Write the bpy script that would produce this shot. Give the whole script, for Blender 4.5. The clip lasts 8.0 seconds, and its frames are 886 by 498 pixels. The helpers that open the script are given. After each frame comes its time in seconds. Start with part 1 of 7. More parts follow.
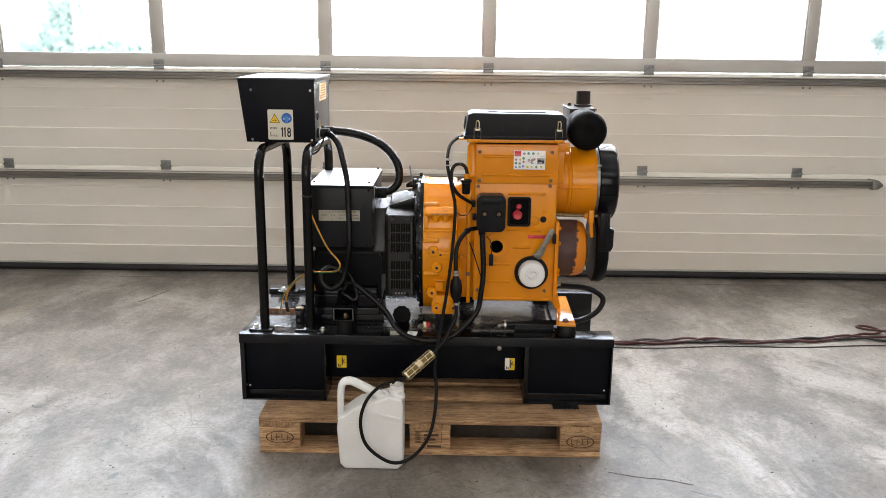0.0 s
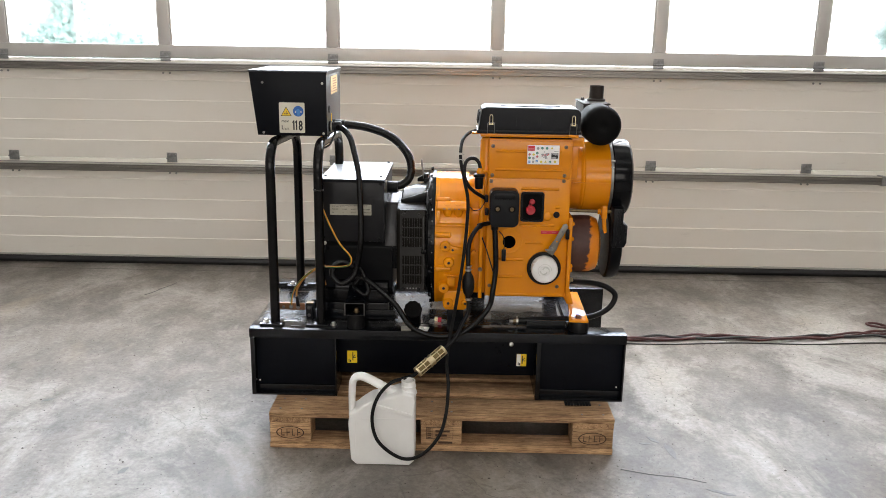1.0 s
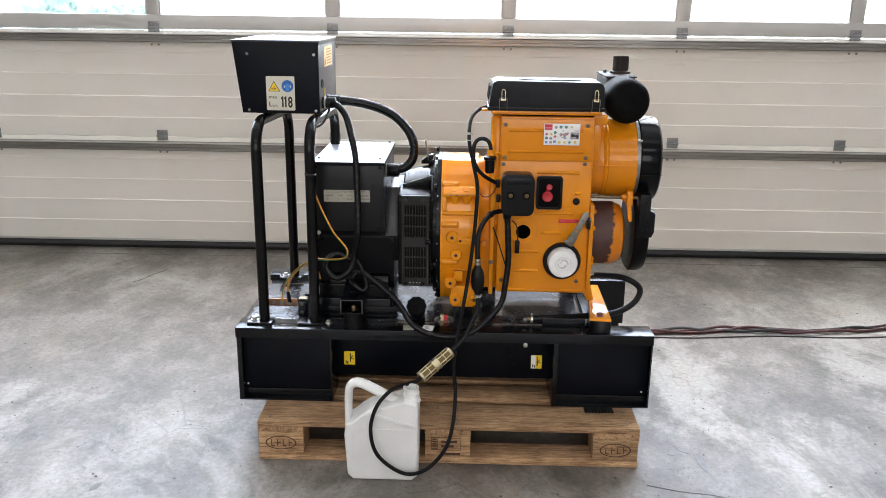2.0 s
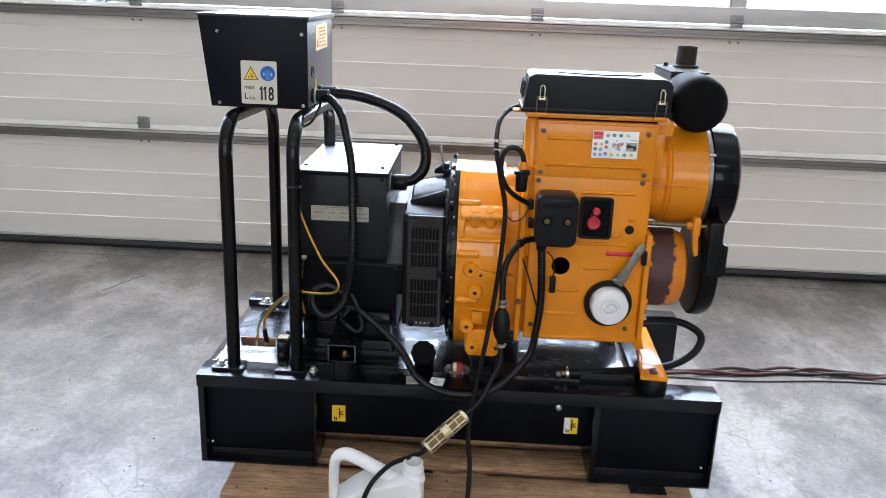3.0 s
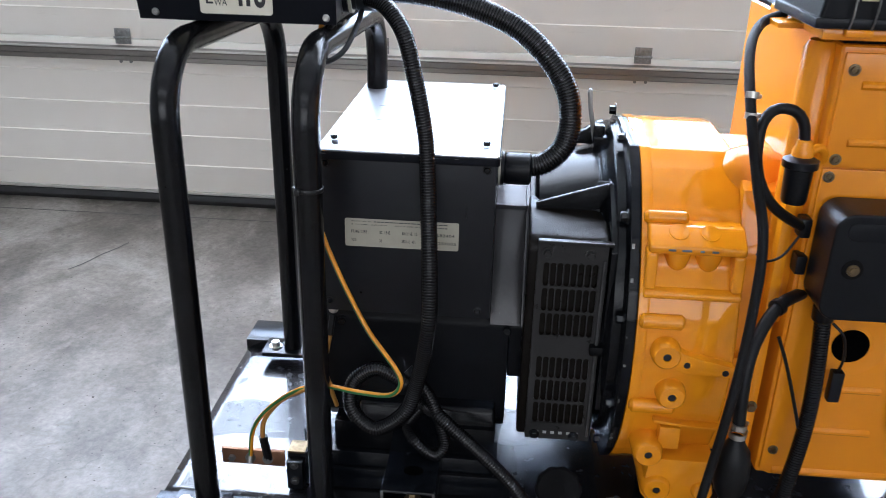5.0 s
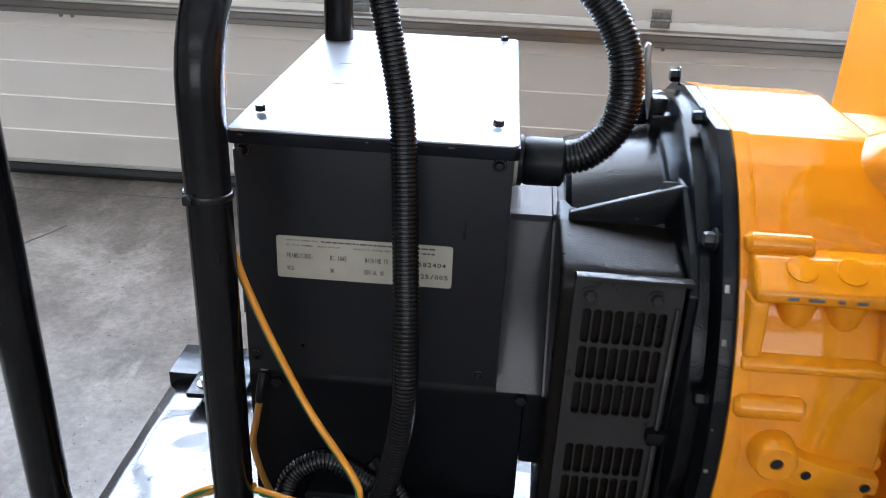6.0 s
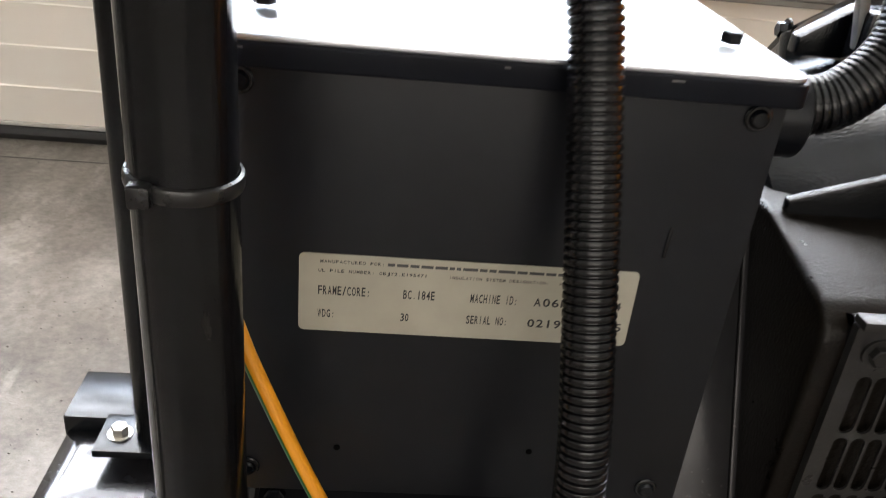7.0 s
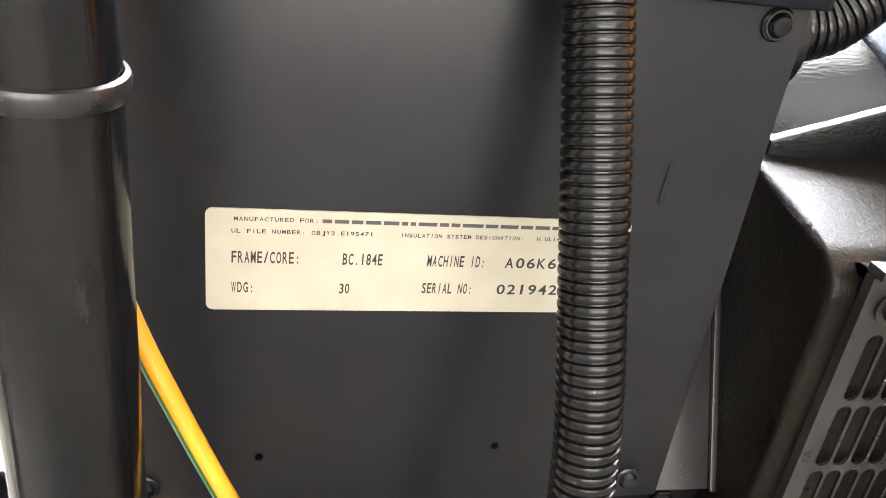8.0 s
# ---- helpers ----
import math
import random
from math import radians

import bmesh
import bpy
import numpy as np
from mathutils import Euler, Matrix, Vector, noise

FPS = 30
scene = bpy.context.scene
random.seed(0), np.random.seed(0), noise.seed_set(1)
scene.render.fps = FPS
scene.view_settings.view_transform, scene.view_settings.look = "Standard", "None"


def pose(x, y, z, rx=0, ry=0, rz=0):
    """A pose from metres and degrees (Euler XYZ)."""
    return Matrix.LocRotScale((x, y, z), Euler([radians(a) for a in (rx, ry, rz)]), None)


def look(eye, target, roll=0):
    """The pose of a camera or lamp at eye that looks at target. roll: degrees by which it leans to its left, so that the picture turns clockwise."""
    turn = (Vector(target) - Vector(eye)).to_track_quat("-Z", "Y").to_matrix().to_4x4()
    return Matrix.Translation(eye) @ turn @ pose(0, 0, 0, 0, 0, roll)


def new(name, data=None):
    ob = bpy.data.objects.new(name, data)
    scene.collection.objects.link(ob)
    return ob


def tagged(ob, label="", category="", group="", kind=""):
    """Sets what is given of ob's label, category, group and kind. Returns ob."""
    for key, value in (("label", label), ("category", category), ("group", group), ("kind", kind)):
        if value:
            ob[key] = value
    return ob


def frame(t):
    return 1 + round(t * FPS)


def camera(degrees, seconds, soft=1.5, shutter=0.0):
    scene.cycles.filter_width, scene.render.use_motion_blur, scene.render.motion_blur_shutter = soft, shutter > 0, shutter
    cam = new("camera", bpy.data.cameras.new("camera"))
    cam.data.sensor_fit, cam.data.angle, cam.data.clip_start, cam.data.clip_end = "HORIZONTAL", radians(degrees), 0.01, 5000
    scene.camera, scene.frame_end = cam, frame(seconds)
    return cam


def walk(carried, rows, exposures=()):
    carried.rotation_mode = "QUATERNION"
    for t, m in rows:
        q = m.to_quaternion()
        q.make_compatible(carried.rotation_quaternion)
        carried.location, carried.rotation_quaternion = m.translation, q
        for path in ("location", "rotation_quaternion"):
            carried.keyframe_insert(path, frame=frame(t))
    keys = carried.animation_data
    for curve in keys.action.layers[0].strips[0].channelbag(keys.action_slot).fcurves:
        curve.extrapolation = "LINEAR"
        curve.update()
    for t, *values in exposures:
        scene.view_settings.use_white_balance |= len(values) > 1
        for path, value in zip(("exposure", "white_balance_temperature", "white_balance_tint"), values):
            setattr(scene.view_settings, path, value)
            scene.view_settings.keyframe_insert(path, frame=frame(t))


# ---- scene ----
cam = camera(55.6, 8.0, soft=0.5, shutter=0.25)
PATH = [
    (0, (0.074, -2.697, 1.424), (0.049, -0.757, 0.939), 0.6),
    (0.5, (0.065, -2.688, 1.425), (0.037, -0.749, 0.935), 0.8),
    (1, (0.031, -2.675, 1.423), (0.006, -0.738, 0.923), 0.9),
    (2.3, (0.035, -2.224, 1.388), (-0.024, -0.31, 0.812), 0.7),
    (2.5, (0.05, -2.12, 1.379), (-0.029, -0.208, 0.796), 1.1),
    (3, (0.001, -1.804, 1.364), (-0.066, 0.105, 0.771), 2.1),
    (3.5, (-0.044, -1.562, 1.352), (-0.116, 0.342, 0.744), 2.0),
    (4, (-0.051, -1.262, 1.342), (-0.229, 0.619, 0.686), 1.0),
    (4.5, (-0.117, -0.995, 1.296), (-0.328, 0.85, 0.551), 0.5),
    (4.7, (-0.171, -0.88, 1.273), (-0.35, 0.95, 0.487), 0.5),
    (5.8, (-0.232, -0.43, 1.119), (-0.331, 1.391, 0.299), 2.5),
    (6, (-0.238, -0.357, 1.119), (-0.342, 1.445, 0.257), 2.6),
    (6.3, (-0.275, -0.247, 1.089), (-0.379, 1.541, 0.199), 3.6),
    (6.5, (-0.31, -0.178, 1.054), (-0.324, 1.611, 0.161), 4.5),
    (6.75, (-0.352, -0.102, 1.020), (-0.263, 1.692, 0.140), 5.2),
    (7, (-0.382, -0.046, 0.994), (-0.225, 1.717, 0.063), 5.9),
    (7.2, (-0.393, -0.021, 0.974), (-0.170, 1.716, 0.008), 6.5),
    (7.5, (-0.396, -0.003, 0.952), (-0.056, 1.726, 0.007), 7.5),
    (8, (-0.397, 0.018, 0.945), (0.028, 1.736, 0.013), 8.0),
]
EXPOSURES = [(0, 4.58, 6550, 10), (1.2, 4.58, 6500, 10), (2.3, 4.75, 5950, 10), (4.7, 4.72, 5550, 10), (6.0, 4.74, 5600, 10), (6.5, 4.72, 6250, 10), (7.0, 5.0, 6650, 10), (7.5, 6.58, 6550, 10), (8.0, 6.9, 6600, 10)]
walk(cam, [(t, look(eye, target, roll)) for t, eye, target, roll in PATH], EXPOSURES)

# ---------------------------------------------------------------- world and light
world = bpy.data.worlds.new("world")
scene.world = world
world.use_nodes = True
wn = world.node_tree.nodes
sky = wn.new("ShaderNodeTexSky")
sky.sky_type = "NISHITA"
sky.sun_disc = False
sky.sun_elevation = radians(48)
sky.sun_rotation = radians(153)
sky.dust_density = 4.0
wn["Background"].inputs["Strength"].default_value = 0.15
overcast = wn.new("ShaderNodeHueSaturation")
overcast.inputs["Saturation"].default_value = 0.5
world.node_tree.links.new(sky.outputs["Color"], overcast.inputs["Color"])
world.node_tree.links.new(overcast.outputs["Color"], wn["Background"].inputs["Color"])

sun = new("sun", bpy.data.lights.new("sun", "SUN"))
sun.data.energy, sun.data.angle, sun.data.color = 0.5, radians(10), (1.0, 0.97, 0.93)
sun.matrix_world = look((3, -6, 10), (0, 0, 0))


def add_roof_fill(x, y, sx, sy, z, power):
    """An unseen area lamp, added in a roof opening to fill the hall with light."""
    ob = new("rooflight_daylight", bpy.data.lights.new("rooflight_daylight", "AREA"))
    ob.data.shape, ob.data.size, ob.data.size_y = "RECTANGLE", sx, sy
    ob.data.energy, ob.data.color = power, (1.0, 0.97, 0.93)
    ob.matrix_world = pose(x, y, z)
    return ob


# daylight through the upper glazed sections of the door
pane_light = new("upright_area_lamp", bpy.data.lights.new("upright_area_lamp", "AREA"))
pane_light.data.shape, pane_light.data.size, pane_light.data.size_y = "RECTANGLE", 6.4, 2.4
pane_light.data.energy, pane_light.data.color = 19.0, (1.0, 0.985, 0.98)
pane_light.matrix_world = look((0.2, 2.58, 3.02), (0.2, -1.0, 2.0))

ROOF_Z = 5.2
# assumed strips of overhead fill light, all out of view
ROOF_FILLS = [(-0.3, -2.4, 9.0, 1.2), (-0.3, -6.2, 9.0, 1.2), (0.0, 0.9, 9.0, 0.9)]
ROOF_POWER = (0.5, 4.0, 0.4)
for (rx, ry, rsx, rsy), power in zip(ROOF_FILLS, ROOF_POWER):
    add_roof_fill(rx, ry, rsx, rsy, ROOF_Z + 0.02, power)

# added fill light in an unseen, made-up opening of the far wall
FILL_OPENING = (-4.5, 4.5, 1.5, 4.1)
fill_light = new("upright_area_lamp", bpy.data.lights.new("upright_area_lamp", "AREA"))
fill_light.data.shape, fill_light.data.size, fill_light.data.size_y = "RECTANGLE", FILL_OPENING[1] - FILL_OPENING[0], FILL_OPENING[3] - FILL_OPENING[2]
fill_light.data.energy, fill_light.data.color = 8.2, (1.0, 0.935, 0.86)
fill_light.matrix_world = look((0.0, -9.58, (FILL_OPENING[2] + FILL_OPENING[3]) / 2), (0.0, 0.0, (FILL_OPENING[2] + FILL_OPENING[3]) / 2))

# ---------------------------------------------------------------- materials


def shader(name):
    m = bpy.data.materials.new(name)
    m.use_nodes = True
    nt = m.node_tree
    return m, nt, nt.nodes["Principled BSDF"]


def node(nt, kind, **values):
    n = nt.nodes.new(kind)
    for key, value in values.items():
        if key in n.inputs:
            n.inputs[key].default_value = value
    return n


def coords(nt, scale=(1, 1, 1), rot=(0, 0, 0)):
    tc = nt.nodes.new("ShaderNodeTexCoord")
    mp = nt.nodes.new("ShaderNodeMapping")
    mp.inputs["Scale"].default_value = scale
    mp.inputs["Rotation"].default_value = rot
    nt.links.new(tc.outputs["Object"], mp.inputs["Vector"])
    return mp.outputs["Vector"]


def noise_tex(nt, vec, scale, detail=4.0, rough=0.55, distort=0.0):
    n = node(nt, "ShaderNodeTexNoise", Scale=scale, Detail=detail, Roughness=rough, Distortion=distort)
    nt.links.new(vec, n.inputs["Vector"])
    return n.outputs["Fac"]


def ramp(nt, fac, stops):
    r = nt.nodes.new("ShaderNodeValToRGB")
    el = r.color_ramp.elements
    while len(el) < len(stops):
        el.new(0.5)
    for e, (p, c) in zip(el, stops):
        e.position = p
        e.color = (c, c, c, 1) if isinstance(c, (int, float)) else (*c, 1)
    nt.links.new(fac, r.inputs["Fac"])
    return r.outputs["Color"]


def blend(nt, fac, a, b, mode="MIX"):
    n = nt.nodes.new("ShaderNodeMix")
    n.data_type, n.blend_type = "RGBA", mode
    for socket, value in ((n.inputs[0], fac), (n.inputs[6], a), (n.inputs[7], b)):
        if isinstance(value, (int, float)):
            socket.default_value = value
        elif isinstance(value, tuple):
            socket.default_value = (*value, 1)
        else:
            nt.links.new(value, socket)
    return n.outputs[2]


def bump(nt, bsdf, height, strength, distance):
    b = node(nt, "ShaderNodeBump", Strength=strength, Distance=distance)
    nt.links.new(height, b.inputs["Height"])
    nt.links.new(b.outputs["Normal"], bsdf.inputs["Normal"])
    return b


def surface(name, col, col2=None, rough=(0.35, 0.5), metal=0.0, big=6.0, fine=160.0, relief=0.0, relief_scale=300.0,
            wear=None, wear_amount=0.0, wear_scale=40.0, coat=0.0, spec=0.5):
    """Painted, moulded or cast surface: two colours in large patches, gloss that varies finely, slight relief, optional wear spots."""
    m, nt, b = shader(name)
    v = coords(nt)
    patches = noise_tex(nt, v, big, 5.0, 0.6)
    c = ramp(nt, patches, [(0.3, col), (0.72, col2 or col)])
    grain = noise_tex(nt, v, fine, 3.0, 0.6)
    if wear:
        w = noise_tex(nt, v, wear_scale, 8.0, 0.72)
        mask = ramp(nt, w, [(0.74 - wear_amount, 0.0), (0.80 - wear_amount, 1.0)])
        c = blend(nt, mask, c, wear)
    nt.links.new(c, b.inputs["Base Color"])
    mixed = blend(nt, 0.5, patches, grain)
    r = ramp(nt, mixed, [(0.3, rough[0]), (0.7, rough[1])])
    nt.links.new(r, b.inputs["Roughness"])
    b.inputs["Metallic"].default_value = metal
    b.inputs["Coat Weight"].default_value = coat
    b.inputs["Specular IOR Level"].default_value = spec
    if relief:
        bump(nt, b, noise_tex(nt, v, relief_scale, 3.0, 0.6), relief, 0.002)
    return m


def make_wood(name, axis):
    """Weathered softwood with its grain along the given axis."""
    m, nt, b = shader(name)
    stretch = [14.0, 14.0, 14.0]
    stretch[axis] = 0.9
    info = nt.nodes.new("ShaderNodeObjectInfo")
    tc = nt.nodes.new("ShaderNodeTexCoord")
    shift = nt.nodes.new("ShaderNodeVectorMath")
    shift.operation = "MULTIPLY_ADD"
    comb = nt.nodes.new("ShaderNodeCombineXYZ")
    for i in range(3):
        nt.links.new(info.outputs["Random"], comb.inputs[i])
    nt.links.new(comb.outputs[0], shift.inputs[0])
    shift.inputs[1].default_value = (7.0, 5.0, 3.0)
    nt.links.new(tc.outputs["Object"], shift.inputs[2])
    mp = nt.nodes.new("ShaderNodeMapping")
    mp.inputs["Scale"].default_value = stretch
    nt.links.new(shift.outputs[0], mp.inputs["Vector"])
    v = mp.outputs["Vector"]
    rings = noise_tex(nt, v, 5.0, 8.0, 0.65, 0.6)
    tone = ramp(nt, rings, [(0.25, (0.10, 0.053, 0.026)), (0.40, (0.40, 0.235, 0.118)), (0.60, (0.66, 0.43, 0.235)), (0.8, (0.27, 0.150, 0.078))])
    fibre = ramp(nt, noise_tex(nt, v, 24.0, 6.0, 0.7), [(0.36, (0.30, 0.26, 0.22)), (0.52, (1.0, 1.0, 1.0))])
    tone = blend(nt, 0.9, tone, fibre, "MULTIPLY")
    dirt = ramp(nt, noise_tex(nt, shift.outputs[0], 9.0, 6.0, 0.65), [(0.42, (0.55, 0.5, 0.46)), (0.66, (1.0, 1.0, 1.0))])
    c = blend(nt, 0.75, tone, dirt, "MULTIPLY")
    light = nt.nodes.new("ShaderNodeHueSaturation")
    val = nt.nodes.new("ShaderNodeMapRange")
    val.inputs["To Min"].default_value, val.inputs["To Max"].default_value = 0.78, 1.28
    nt.links.new(info.outputs["Random"], val.inputs["Value"])
    nt.links.new(val.outputs[0], light.inputs["Value"])
    nt.links.new(c, light.inputs["Color"])
    nt.links.new(light.outputs[0], b.inputs["Base Color"])
    b.inputs["Roughness"].default_value = 0.8
    bump(nt, b, noise_tex(nt, v, 16.0, 6.0, 0.7), 0.5, 0.003)
    return m


def make_concrete():
    m, nt, b = shader("power_floated_concrete")
    v = coords(nt)
    large = noise_tex(nt, v, 0.5, 4.0, 0.6, 0.2)
    mid = noise_tex(nt, coords(nt, (1.0, 0.62, 1.0), (0, 0, 0.35)), 3.4, 12.0, 0.74)
    fine = noise_tex(nt, v, 55.0, 6.0, 0.75)
    c = ramp(nt, large, [(0.32, (0.112, 0.095, 0.079)), (0.68, (0.185, 0.162, 0.138))])
    pale = ramp(nt, mid, [(0.44, 0.0), (0.56, 0.5), (0.70, 1.0)])
    c = blend(nt, pale, c, (0.270, 0.247, 0.219))
    dark = ramp(nt, noise_tex(nt, coords(nt, (1.0, 0.72, 1.0), (0, 0, 0.6)), 2.4, 10.0, 0.72), [(0.38, 0.85), (0.54, 0.0)])
    c = blend(nt, dark, c, (0.070, 0.061, 0.051))
    chalk = ramp(nt, noise_tex(nt, coords(nt, (1.0, 0.60, 1.0), (0, 0, -0.5)), 1.55, 9.0, 0.70, 0.4), [(0.52, 0.0), (0.62, 0.85)])
    c = blend(nt, chalk, c, (0.330, 0.304, 0.274))
    c = blend(nt, 0.55, c, ramp(nt, fine, [(0.3, 0.35), (0.62, 1.0)]), "MULTIPLY")
    dents = ramp(nt, noise_tex(nt, coords(nt, (0.55, 1.0, 1.0), (0, 0, 0.25)), 13.0, 8.0, 0.68, 0.6), [(0.56, 0.0), (0.64, 1.0)])
    worn = ramp(nt, noise_tex(nt, v, 0.9, 3.0, 0.6), [(0.46, 0.0), (0.60, 1.0)])
    c = blend(nt, blend(nt, 1.0, dents, worn, "MULTIPLY"), c, (0.125, 0.107, 0.088))
    rust = ramp(nt, noise_tex(nt, coords(nt, (1.0, 0.4, 1.0), (0, 0, -0.9)), 1.7, 6.0, 0.65), [(0.58, 0.0), (0.72, 0.55)])
    c = blend(nt, rust, c, (0.26, 0.215, 0.155))
    for scale, lo, hi, keep in ((13.0, 0.042, 0.062, 0.47), (30.0, 0.07, 0.10, 0.52), (5.0, 0.022, 0.035, 0.5)):
        spots = node(nt, "ShaderNodeTexVoronoi", Scale=scale, Randomness=1.0)
        nt.links.new(v, spots.inputs["Vector"])
        pit = ramp(nt, spots.outputs["Distance"], [(lo, 1.0), (hi, 0.0)])
        pick = ramp(nt, noise_tex(nt, v, scale * 0.35, 2.0), [(keep, 0.0), (keep + 0.03, 1.0)])
        c = blend(nt, blend(nt, 1.0, pit, pick, "MULTIPLY"), c, (0.055, 0.047, 0.038))
    crack = node(nt, "ShaderNodeTexVoronoi", Scale=3.4, Randomness=1.0)
    crack.feature = "DISTANCE_TO_EDGE"
    warp = nt.nodes.new("ShaderNodeVectorMath")
    warp.operation = "MULTIPLY_ADD"
    warp.inputs[1].default_value = (0.12, 0.12, 0.12)
    jag = node(nt, "ShaderNodeTexNoise", Scale=9.0, Detail=6.0)
    nt.links.new(v, jag.inputs["Vector"])
    nt.links.new(jag.outputs["Color"], warp.inputs[0])
    nt.links.new(v, warp.inputs[2])
    nt.links.new(warp.outputs[0], crack.inputs["Vector"])
    line = ramp(nt, crack.outputs["Distance"], [(0.004, 0.55), (0.010, 0.0)])
    where = ramp(nt, noise_tex(nt, v, 1.1, 2.0), [(0.50, 0.0), (0.60, 1.0)])
    c = blend(nt, blend(nt, 1.0, line, where, "MULTIPLY"), c, (0.09, 0.08, 0.07))
    nt.links.new(c, b.inputs["Base Color"])
    nt.links.new(ramp(nt, blend(nt, 0.5, mid, fine), [(0.35, 0.54), (0.65, 0.34)]), b.inputs["Roughness"])
    b.inputs["Specular IOR Level"].default_value = 0.45
    bump(nt, b, blend(nt, 0.3, blend(nt, 0.4, fine, mid), dents), 0.24, 0.003)
    return m


def make_brown_patch():
    """Orange enamel that has come off one side of the drum down to the brown primer, with a ragged edge."""
    m, nt, b = shader("orange_enamel_peeled")
    v = coords(nt)
    sep = nt.nodes.new("ShaderNodeSeparateXYZ")
    nt.links.new(v, sep.inputs[0])
    ragged = noise_tex(nt, v, 38.0, 5.0, 0.6)
    add = nt.nodes.new("ShaderNodeMath")
    add.operation = "MULTIPLY_ADD"
    add.inputs[1].default_value = 0.05
    nt.links.new(ragged, add.inputs[0])
    nt.links.new(sep.outputs["X"], add.inputs[2])
    low = nt.nodes.new("ShaderNodeMath")
    low.operation = "MULTIPLY_ADD"
    low.inputs[1].default_value = -0.10
    nt.links.new(sep.outputs["Z"], low.inputs[0])
    nt.links.new(add.outputs[0], low.inputs[2])
    mask = ramp(nt, low.outputs[0], [(0.475, 1.0), (0.478, 0.0)])
    c = blend(nt, mask, (0.68, 0.215, 0.006), ramp(nt, ragged, [(0.3, (0.060, 0.026, 0.022)), (0.7, (0.085, 0.040, 0.034))]))
    nt.links.new(c, b.inputs["Base Color"])
    nt.links.new(ramp(nt, mask, [(0.0, 0.32), (1.0, 0.6)]), b.inputs["Roughness"])
    bump(nt, b, mask, 0.4, -0.0006)
    return m


def make_glass():
    m, nt, b = shader("window_acrylic")
    b.inputs["Base Color"].default_value = (0.96, 0.98, 0.98, 1)
    b.inputs["Transmission Weight"].default_value = 1.0
    b.inputs["IOR"].default_value = 1.15
    v = coords(nt)
    nt.links.new(ramp(nt, noise_tex(nt, v, 60.0, 6.0, 0.7), [(0.40, 0.055), (0.70, 0.11)]), b.inputs["Roughness"])
    return m


def make_door_skin():
    """Cream-coated steel with a fine stucco embossing."""
    m, nt, b = shader("cream_coated_steel")
    v = coords(nt)
    c = ramp(nt, noise_tex(nt, v, 1.6, 6.0, 0.6), [(0.3, (0.83, 0.79, 0.715)), (0.7, (0.87, 0.83, 0.76))])
    dirt = ramp(nt, noise_tex(nt, coords(nt, (2.0, 2.0, 7.0)), 3.0, 7.0, 0.7), [(0.62, 0.0), (0.85, 0.35)])
    c = blend(nt, dirt, c, (0.44, 0.40, 0.34))
    nt.links.new(c, b.inputs["Base Color"])
    nt.links.new(ramp(nt, noise_tex(nt, v, 20.0), [(0.3, 0.42), (0.7, 0.56)]), b.inputs["Roughness"])
    bump(nt, b, noise_tex(nt, v, 420.0, 2.0), 0.25, 0.0015)
    return m


def make_pipe_paint():
    """Thick black gloss paint with runs along the upright tube, specks and rubbed spots."""
    m, nt, b = shader("black_pipe_paint")
    v = coords(nt)
    runs = noise_tex(nt, coords(nt, (1.0, 1.0, 0.045)), 210.0, 4.0, 0.6)
    grime = noise_tex(nt, coords(nt, (1.0, 1.0, 0.25)), 42.0, 7.0, 0.72)
    c = ramp(nt, grime, [(0.35, (0.0028, 0.0032, 0.0043)), (0.66, (0.0062, 0.0060, 0.0062)), (0.80, (0.030, 0.027, 0.023))])
    rub = ramp(nt, noise_tex(nt, v, 46.0, 8.0, 0.74), [(0.70, 0.0), (0.76, 1.0)])
    c = blend(nt, rub, c, (0.17, 0.16, 0.145))
    nt.links.new(c, b.inputs["Base Color"])
    nt.links.new(ramp(nt, blend(nt, 0.5, runs, grime), [(0.36, 0.10), (0.64, 0.27)]), b.inputs["Roughness"])
    b.inputs["Specular IOR Level"].default_value = 0.26
    bump(nt, b, blend(nt, 0.35, runs, noise_tex(nt, v, 160.0, 3.0, 0.6)), 0.22, 0.0016)
    return m


def plain(name, col, rough=0.5, metal=0.0):
    return surface(name, col, tuple(min(1.0, c * 1.12) for c in col), (max(0.05, rough - 0.07), min(1.0, rough + 0.07)), metal, 25.0, 240.0)


CONCRETE = make_concrete()
DOOR_SKIN = make_door_skin()
GLASS = make_glass()
PEELED = make_brown_patch()
WOOD_X, WOOD_Y = make_wood("pallet_softwood_long", 0), make_wood("pallet_softwood_cross", 1)
ORANGE = surface("orange_enamel", (0.71, 0.240, 0.003), (0.76, 0.270, 0.004), (0.13, 0.24), 0.0, 9.0, 90.0, 0.05, 60.0, (0.42, 0.12, 0.01), -0.02, 60.0, 0.0, 0.40)
ORANGE_CAST = surface("orange_enamel_on_casting", (0.74, 0.262, 0.002), (0.80, 0.295, 0.003), (0.14, 0.24), 0.0, 14.0, 90.0, 0.12, 45.0, (0.40, 0.12, 0.015), 0.0, 45.0, 0.55, 0.14)
BLACK_GLOSS = surface("black_gloss_paint", (0.0026, 0.0034, 0.0052), (0.0042, 0.0054, 0.0078), (0.14, 0.28), 0.0, 7.0, 70.0, 0.05, 40.0, (0.04, 0.04, 0.038), 0.0, 50.0, 0.0, 0.40)
BLACK_TANK = surface("black_tank_paint", (0.010, 0.010, 0.012), (0.018, 0.018, 0.021), (0.17, 0.32), 0.0, 9.0, 50.0, 0.14, 14.0, (0.10, 0.10, 0.10), 0.04, 26.0, 0.6, 0.6)
BLACK_PIPE = make_pipe_paint()
